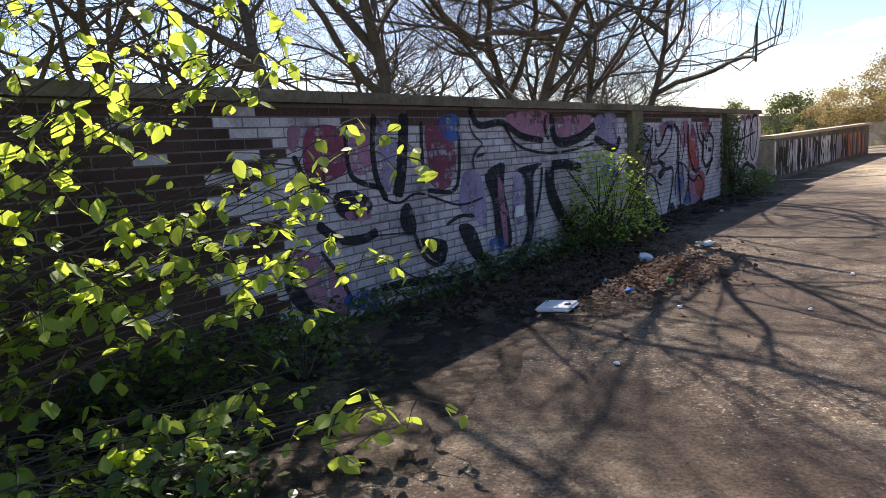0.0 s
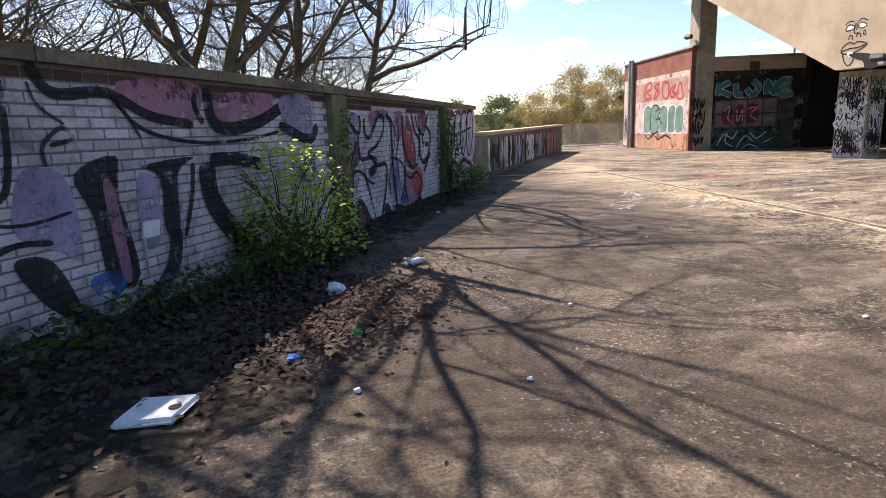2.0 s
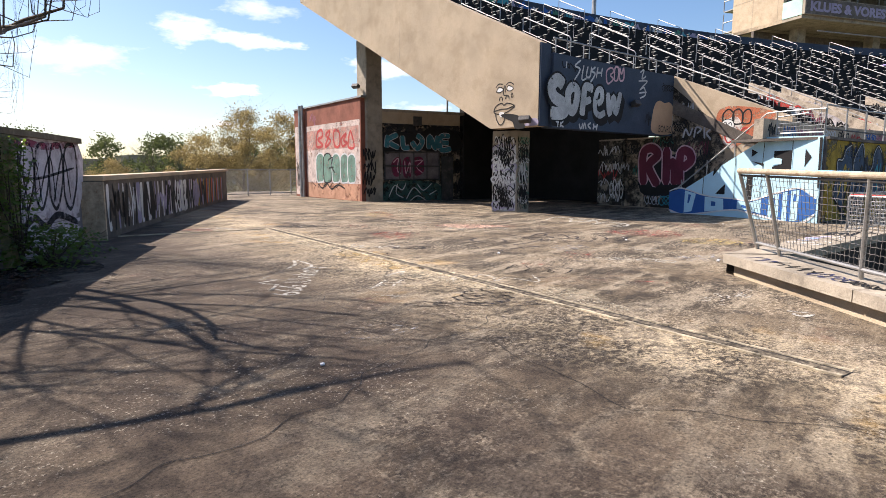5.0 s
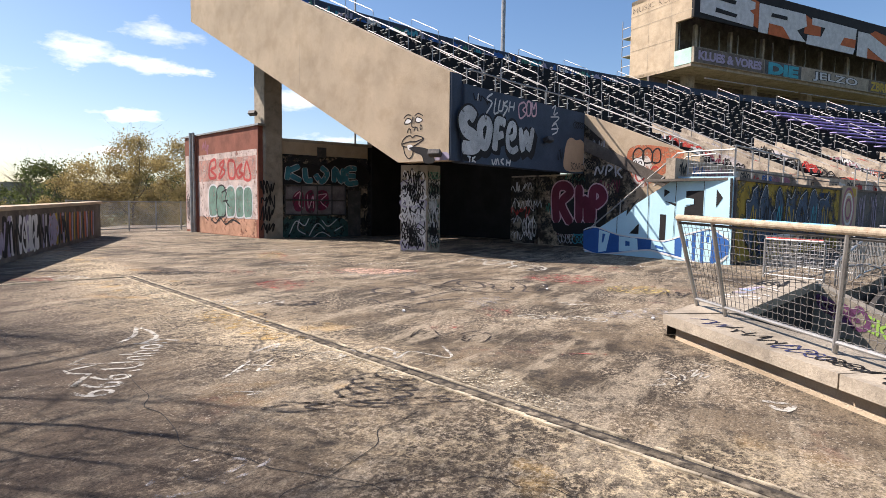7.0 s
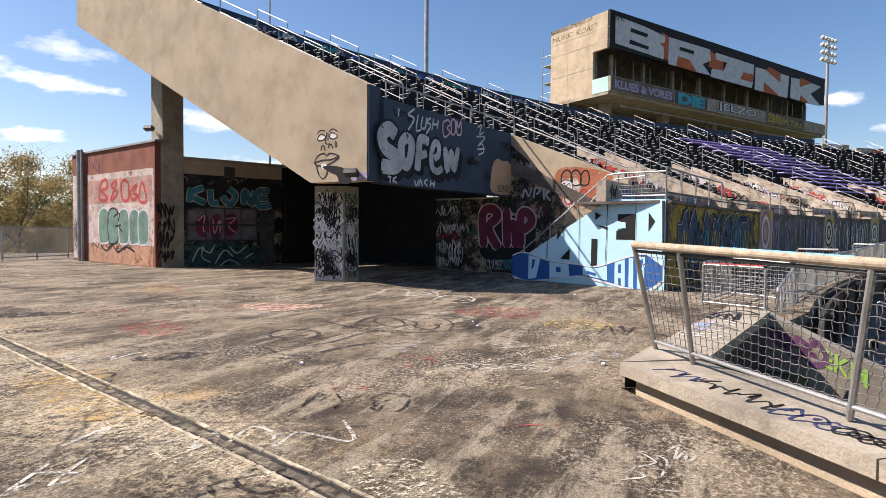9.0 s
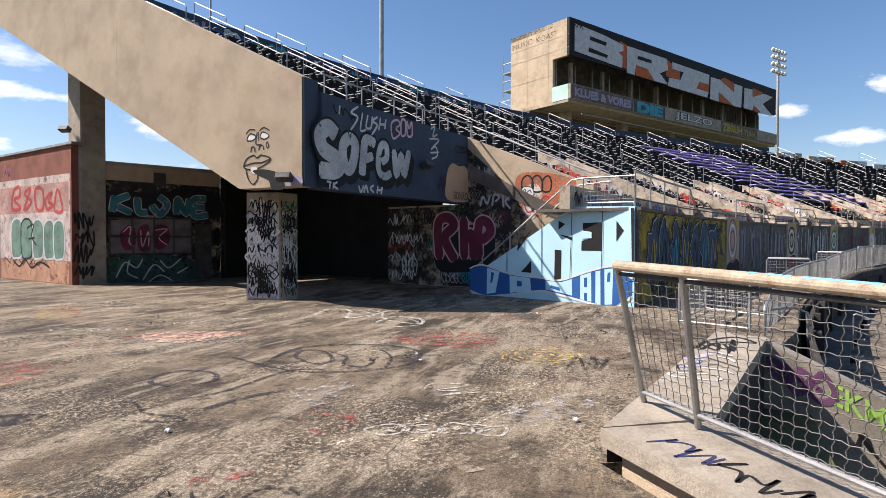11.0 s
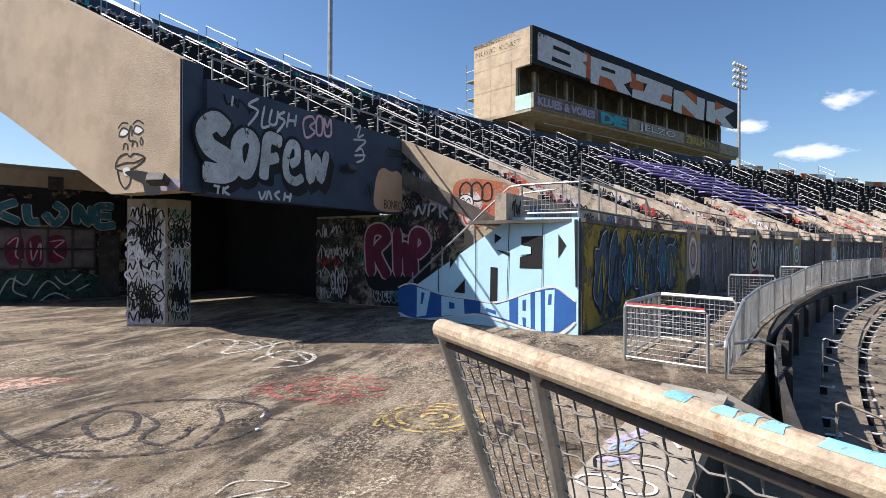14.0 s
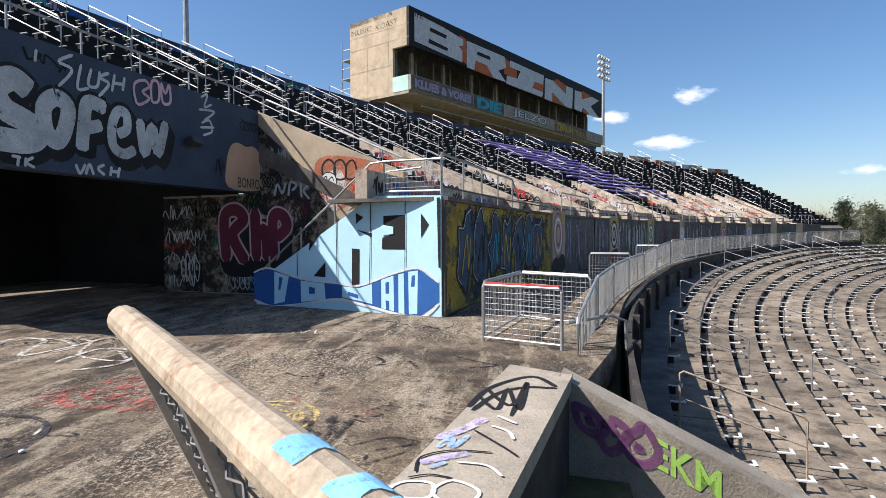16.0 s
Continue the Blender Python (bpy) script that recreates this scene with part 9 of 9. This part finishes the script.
put(olive, ((38.5, 56, -2.5, 0, 1.0), (35.5, 60, -3.0, 80, 0.8), (46, 60, -2.0, 140, 1.0), (30, 66, -3.5, 210, 0.6), (27, 72, -3.5, 10, 0.55)))
put(forest, tuple((x, y, -3.5, 37 * i, s) for i, (x, y, s) in enumerate(((20, 95, 1.0), (32, 100, 0.9), (8, 90, 1.1), (45, 105, 1.1), (-5, 80, 1.2), (58, 110, 1.2), (27, 85, 0.8), (72, 105, 1.1), (-18, 72, 1.3),
                                                                                        (14, 120, 1.2), (40, 125, 1.3), (66, 130, 1.3), (-30, 60, 1.3), (88, 118, 1.2)))))
put(pine, ((104, -50, -3.0, 0, 0.75), (108, -58, -3.0, 90, 0.55)))
for i, (x, y, s) in enumerate(((118, -75, 1.0), (110, -66, 0.8), (125, -88, 1.1), (95, -42, 0.75), (130, -70, 1.1), (112, -92, 1.0), (100, -100, 1.0))):
    m = Matrix.Translation((x, y, -3.5)) @ pose(0, 0, 0, 0, 0, 53 * i)
    c = copy_thing(olive if i % 2 else forest, m)
    c.matrix_basis = m
    c.scale = (s, s, s)

# far tree line and low hills
bm = B()
r = random.Random(3)
prev = None
for i in range(181):
    a = i * 2
    z = 3 + 9 * (0.5 + 0.5 * noise.noise(Vector((math.cos(radians(a)) * 5, math.sin(radians(a)) * 5, 0.3)))) + r.uniform(0, 2.5)
    cur = (bm.verts.new((*pol(a, 420), -10)), bm.verts.new((*pol(a, 440), z)), bm.verts.new((*pol(a, 480), -10)))
    if prev:
        bm.faces.new((prev[0], cur[0], cur[1], prev[1]))
        bm.faces.new((prev[1], cur[1], cur[2], prev[2]))
    prev = cur
M_HILL = material("hazy_woods", (0.10, 0.105, 0.075), 0.95, 0.5, 0.9, 0.05, 0.0)
tagged(part("backdrop", bm, M_HILL), "hazy line of distant wooded hills", "hills", kind="structure")

# fence beyond the low parapet
fence = thing("chain_fence", "grey chain-link fence at the end of the concourse", "fence")
F0, F1 = Vector((18.9, 30.2, 0)), Vector((27.5, 30.6, 0))
for k in range(7):
    p = F0.lerp(F1, k / 6)
    part("post", tube(B(), [p, p + Vector((0, 0, 1.45))], 0.035, 6), M_STEEL, fence)
for z in (0.12, 1.4):
    part("rail", tube(B(), [F0 + Vector((0, 0, z)), F1 + Vector((0, 0, z))], 0.025, 6), M_STEEL, fence)
bm = B()
for k in range(-14, 86):
    a, b = k / 86, (k + 14) / 86
    for f0, f1, z0, z1 in ((a, b, 0.12, 1.4), (b, a, 0.12, 1.4)):
        g0, g1 = max(0, min(1, f0)), max(0, min(1, f1))
        if abs(g1 - g0) < 0.01:
            continue
        h0, h1 = (z0 + (z1 - z0) * (g - f0) / (f1 - f0) for g in (g0, g1))
        p, q = F0.lerp(F1, g0), F0.lerp(F1, g1)
        tube(bm, [(p.x, p.y, h0), (q.x, q.y, h1)], 0.006, 3)
tagged(part("wire_mesh", bm, M_STEEL, fence), kind="stuff")

# leafy sapling at the foot of the wall
def sapling():
    rng = random.Random(41)
    t = thing("sapling", "young tree with bright backlit spring leaves beside the wall", "sapling")
    leaf_me = bpy.data.meshes.new("leaf")
    bm = B()
    leaf_shape(bm, Matrix.Identity(4), 0.092)
    bm.to_mesh(leaf_me)
    bm.free()
    leaf_me.materials.append(M_LEAF)
    stems, extra = B(), B()
    made = 0
    # shoots fan out from the stool: (sideways, ahead, height) ranges and their number
    targets = []
    for lo, hi, ahead, zlo, zhi, k in ((-1.6, -0.35, (2.0, 2.7), 0.75, 2.15, 44), (-0.6, 0.06, (2.0, 2.5), 0.75, 1.5, 13), (-0.6, 0.0, (1.6, 1.95), 0.32, 0.62, 9), (-1.25, -0.6, (1.65, 2.0), 0.3, 0.6, 7)):
        for _ in range(k):
            side, f = 1.32 * rng.uniform(lo, hi), 1.32 * rng.uniform(*ahead)
            targets.append((0.862 - 0.073 * f + 0.997 * side, -0.986 + 0.997 * f + 0.073 * side, max(0.25, 1.31 + 1.32 * (rng.uniform(zlo, zhi) - 1.31))))
    for tx, ty, tz in targets:
        ty = min(ty, (tx - 0.6) * 1.33 + 4.75)
        b0 = Vector((rng.uniform(-2.4, -1.9), rng.uniform(0.3, 0.8), 0))
        b0.y = min(b0.y, (b0.x - 0.6) * 1.33 + 4.8)
        e = Vector((tx, ty, tz))
        c1 = b0.lerp(e, 0.35) + Vector((rng.uniform(-0.15, 0.1), rng.uniform(-0.1, 0.1), 0.5 * tz * rng.uniform(0.5, 1.0)))
        pts = []
        for i in range(11):
            u = i / 10
            pts.append(b0 * (1 - u) ** 2 + c1 * 2 * u * (1 - u) + e * u * u + Vector((rng.uniform(-0.02, 0.02), rng.uniform(-0.02, 0.02), rng.uniform(-0.02, 0.02))))
        tube(stems, pts, [0.007 - 0.0052 * i / 10 for i in range(11)], 5)
        spots = []
        for i in range(5, 11):
            for q in range(rng.choice((1, 1, 2))):
                w = pts[i] + Vector((rng.uniform(-0.22, 0.22), rng.uniform(-0.2, 0.2), rng.uniform(-0.14, 0.12)))
                tube(stems, [pts[i], pts[i].lerp(w, 0.5) + Vector((0, 0, 0.02)), w], [0.004, 0.003, 0.002], 4)
                spots += [w, pts[i].lerp(w, 0.6)]
        for w in spots:
            for q in range(rng.choice((1, 1, 2, 2))):
                m = Matrix.Translation(w) @ pose(0, 0, 0, rng.uniform(-75, -10), rng.uniform(-40, 40), rng.uniform(0, 360))
                if made < 290:
                    ob = new("leaf", leaf_me)
                    ob.matrix_world, ob.parent = m @ Matrix.Scale(rng.uniform(0.5, 1.1), 4), t
                    made += 1
                else:
                    leaf_shape(extra, m, 0.092 * rng.uniform(0.45, 1.1))
    tagged(part("twig_tangle", stems, M_TWIG, t), kind="stuff")
    tagged(part("leaves", extra, M_LEAF, t), kind="stuff")
    return t


sapling()


def bush(name, label, spots, mat, leaf, seed):
    """spots: (x, y, z, radius, height, number of leaves)"""
    rng = random.Random(seed)
    t = thing(name, label, "bush", "wall plants")
    bm, st = B(), B()
    for x, y, z, rad, h, k in spots:
        for i in range(max(4, k // 40)):
            a = rng.uniform(0, 6.28)
            tube(st, [(x, y, max(0, z - 0.05)), (x + math.cos(a) * rad * 0.4, y + math.sin(a) * rad * 0.4, z + h * 0.5), (x + math.cos(a) * rad * 0.8, y + math.sin(a) * rad * 0.8, z + h * rng.uniform(0.6, 1))],
                 [0.008, 0.005, 0.003], 4)
        for i in range(k):
            a, f = rng.uniform(0, 6.28), rng.random() ** 0.5
            q = rng.random()
            v = Vector((x + math.cos(a) * f * rad * (1 - 0.5 * q), y + math.sin(a) * f * rad * (1 - 0.5 * q), z + q * h))
            lim = (v.x - 0.6) * 1.33 + 4.93
            if v.y > lim:
                v.y = lim - rng.uniform(0, 0.05)
            leaf_shape(bm, Matrix.Translation(v) @ pose(0, 0, 0, rng.uniform(-60, 30), rng.uniform(-40, 40), rng.uniform(0, 360)), leaf * rng.uniform(0.5, 1.2))
    tagged(part("twig_tangle", st, M_TWIG, t), kind="stuff")
    tagged(part("leaves", bm, mat, t), kind="stuff")
    return t


def foot(s, out=0.2):
    p = on_wall(s, 0, out)
    return p.x, p.y


bush("shrub", "bright green shrub growing at the wall's foot", [(*foot(2.5, 0.5), 0.15, 0.75, 1.05, 800), (*foot(2.95, 0.45), 0.1, 0.6, 0.8, 500), (*foot(2.2, 0.5), 0.4, 0.5, 0.9, 300)], M_LEAF, 0.055, 51)
bush("shrub", "dark undergrowth at the foot of the graffiti wall", [(*foot(2.3, 0.3), 0.0, 0.6, 0.55, 500), (*foot(3.1, 0.3), 0.0, 0.5, 0.4, 300)], M_IVY, 0.06, 52)
bush("ivy", "ivy climbing a pilaster of the brick wall", [(*foot(9.45, 0.2), 0.0, 0.35, 1.75, 700), (*foot(9.2, 0.2), 0.6, 0.3, 0.8, 200)], M_IVY, 0.07, 53)
bush("ivy", "ivy climbing a mossy pilaster on the wall", [(*foot(4.4, 0.18), 0.0, 0.2, 1.6, 260), (*foot(4.3, 0.2), 0.0, 0.35, 0.4, 200)], M_IVY, 0.06, 54)
bush("shrub", "low green bush at the end of the wall", [(*foot(9.6, 0.5), 0.0, 0.7, 0.55, 620), (*foot(10.8, 0.4), 0.0, 0.6, 0.4, 320)], M_IVY, 0.07, 55)
bush("undergrowth", "dark ivy and weeds along the wall's foot", [(*foot(-3.5 + 0.42 * i, 0.28), 0.0, 0.4, 0.28, 130) for i in range(17)], M_IVY, 0.055, 56)
bush("undergrowth", "low leafy weeds beneath the sapling", [(-0.9, 1.9, 0.0, 0.6, 0.5, 420), (-0.3, 2.4, 0.0, 0.6, 0.4, 360), (-0.3, 0.9, 0.0, 0.5, 0.3, 300)], M_IVY, 0.06, 57)

# dark soil and rotted leaves at the wall's foot, with the wall's shade painted in
M_SOIL_SHADE = worn("dark_soil_and_shade", (0.035, 0.028, 0.022), 0.6, 4.0)
soil = thing("soil", "dark soil and rotted leaves along the wall, with painted wall shade", "soil", kind="structure")


def soil_at(s, o, out=0.0):
    p = on_wall(s, 0, o)
    return Vector((p.x, p.y, 0.0045 + out))


rs = random.Random(70)
for i in range(56):
    s = -5 + i * 0.27
    reach = 1.7 if s < 2.2 else 0.75 if s < 5 else 0.5
    o, rad = rs.uniform(0.15, reach), rs.uniform(0.4, 0.75)
    pts = [(s + rad * 1.2 * rs.uniform(0.6, 1.1) * math.cos(q * 0.6283), max(0.02, o + rad * rs.uniform(0.5, 1.1) * math.sin(q * 0.6283))) for q in range(10)]
    paint("soil_patch", shape(B(), soil_at, pts, 0.0004 * (i % 9)), M_SOIL_SHADE, soil)

# leaf litter along the wall
bm = B()
rng = random.Random(61)
for i in range(7600):
    if i < 4200:
        s, o = rng.uniform(-1.2, 3.4), abs(rng.gauss(0, 0.7)) + 0.1
    elif i < 4900:
        s, o = rng.uniform(3.4, 9.0), abs(rng.gauss(0, 0.35)) + 0.1
    else:
        s, o = rng.gauss(1.0, 0.6), rng.gauss(1.55, 0.36)
    p = on_wall(s, rng.uniform(0.006, 0.05), o)
    leaf_shape(bm, Matrix.Translation(p) @ pose(0, 0, 0, rng.uniform(-40, 40), rng.uniform(-40, 40), rng.uniform(0, 360)), rng.uniform(0.025, 0.06))
tagged(part("leaf_litter", bm, M_DEADLEAF), "brown dead leaves scattered along the wall", "leaf litter", kind="stuff")


# ---- litter ----
M_FOAM = material("white_foam", (0.72, 0.72, 0.72), 0.6, 0.06, 60, 5, 0.1)
M_BAG = material("thin_white_plastic", (0.62, 0.63, 0.66), 0.4, 0.15, 60, 8, 0.3)
M_GLASSGRN = material("green_plastic", (0.05, 0.36, 0.08), 0.35, 0.15, 60, 8, 0.1)

tray = thing("foam_box", "white foam takeaway box lying on the floor", "box")
bm = prism(B(), [(1.22, 3.62), (1.5, 3.56), (1.62, 3.8), (1.34, 3.88)], 0.005, 0.045)
bmesh.ops.bevel(bm, geom=bm.edges[:], offset=0.018, segments=2, affect="EDGES")
part("lid", bm, M_FOAM, tray)
part("hole", tube(B(), [(1.5, 3.68, 0.044), (1.5, 3.68, 0.048)], 0.03, 10), M_BLACK, tray)


def crumpled(name, label, x, y, size, mat, seed, category="rubbish"):
    r = random.Random(seed)
    bm = B()
    bmesh.ops.create_icosphere(bm, subdivisions=2, radius=size)
    for v in bm.verts:
        v.co *= r.uniform(0.65, 1.15)
        v.co.z = max(v.co.z * 0.7, -size * 0.45) + size * 0.45
        v.co += Vector((x, y, 0.003))
    return tagged(part(name, bm, mat), label, category)


crumpled("plastic_bag", "crumpled white plastic bag on the floor", 2.6, 5.45, 0.085, M_BAG, 1)
crumpled("green_wrapper", "small green plastic wrapper among dead leaves", 2.54, 4.39, 0.04, M_GLASSGRN, 2)
crumpled("blue_wrapper", "dark blue wrapper among dead leaves", 2.1, 4.1, 0.045, M_DEEPB, 3)
crumpled("paper_scrap", "crumpled white paper by the kerb", 12.9, 5.15, 0.03, M_FOAM, 4)
for i, (x, y, sz) in enumerate(((3.5, 6.4, 0.045), (2.35, 3.55, 0.04), (1.6, 2.4, 0.035), (3.2, 3.3, 0.03), (4.1, 4.3, 0.035), (5.0, 9.4, 0.06), (3.0, 4.8, 0.04), (2.0, 4.6, 0.05), (11.6, 8.1, 0.05), (5.6, 3.2, 0.035), (2.9, 5.7, 0.04),
                               (14.7, 7.2, 0.04), (6.3, 6.1, 0.03))):
    crumpled("paper_scrap", "small scrap of white litter on the floor", x, y, sz * 0.55, M_FOAM, 10 + i)


def bottle(x, y, turn):
    b = thing("plastic_bottle", "clear crushed plastic bottle lying on its side", "bottle", "bottles by the wall")
    m = Matrix.Translation((x, y, 0.036)) @ pose(0, 0, 0, 0, 90, turn)
    part("body", tube(B(), [m @ Vector((0, 0, z)) for z in (0, 0.01, 0.08, 0.15, 0.19, 0.2)], [0.028, 0.034, 0.031, 0.034, 0.014, 0.013], 10), M_BAG, b)
    part("cap", tube(B(), [m @ Vector((0, 0, z)) for z in (0.2, 0.222)], 0.015, 10), M_WHITE, b)


bottle(3.45, 6.1, 30)
board = thing("wall_sign", "small white board fixed low on the brick wall", "sign")
part("plate", box(B(), Matrix.Translation(on_wall(1.05, 0.62, 0.06)) @ pose(0, 0, 0, 12, 0, WALL_TURN), 0.17, 0.02, 0.13), M_FOAM, board)
part("pipe", tube(B(), [on_wall(0.98, 0.25, 0.05), on_wall(0.98, 0.6, 0.05)], 0.012, 6), M_STEEL, board)
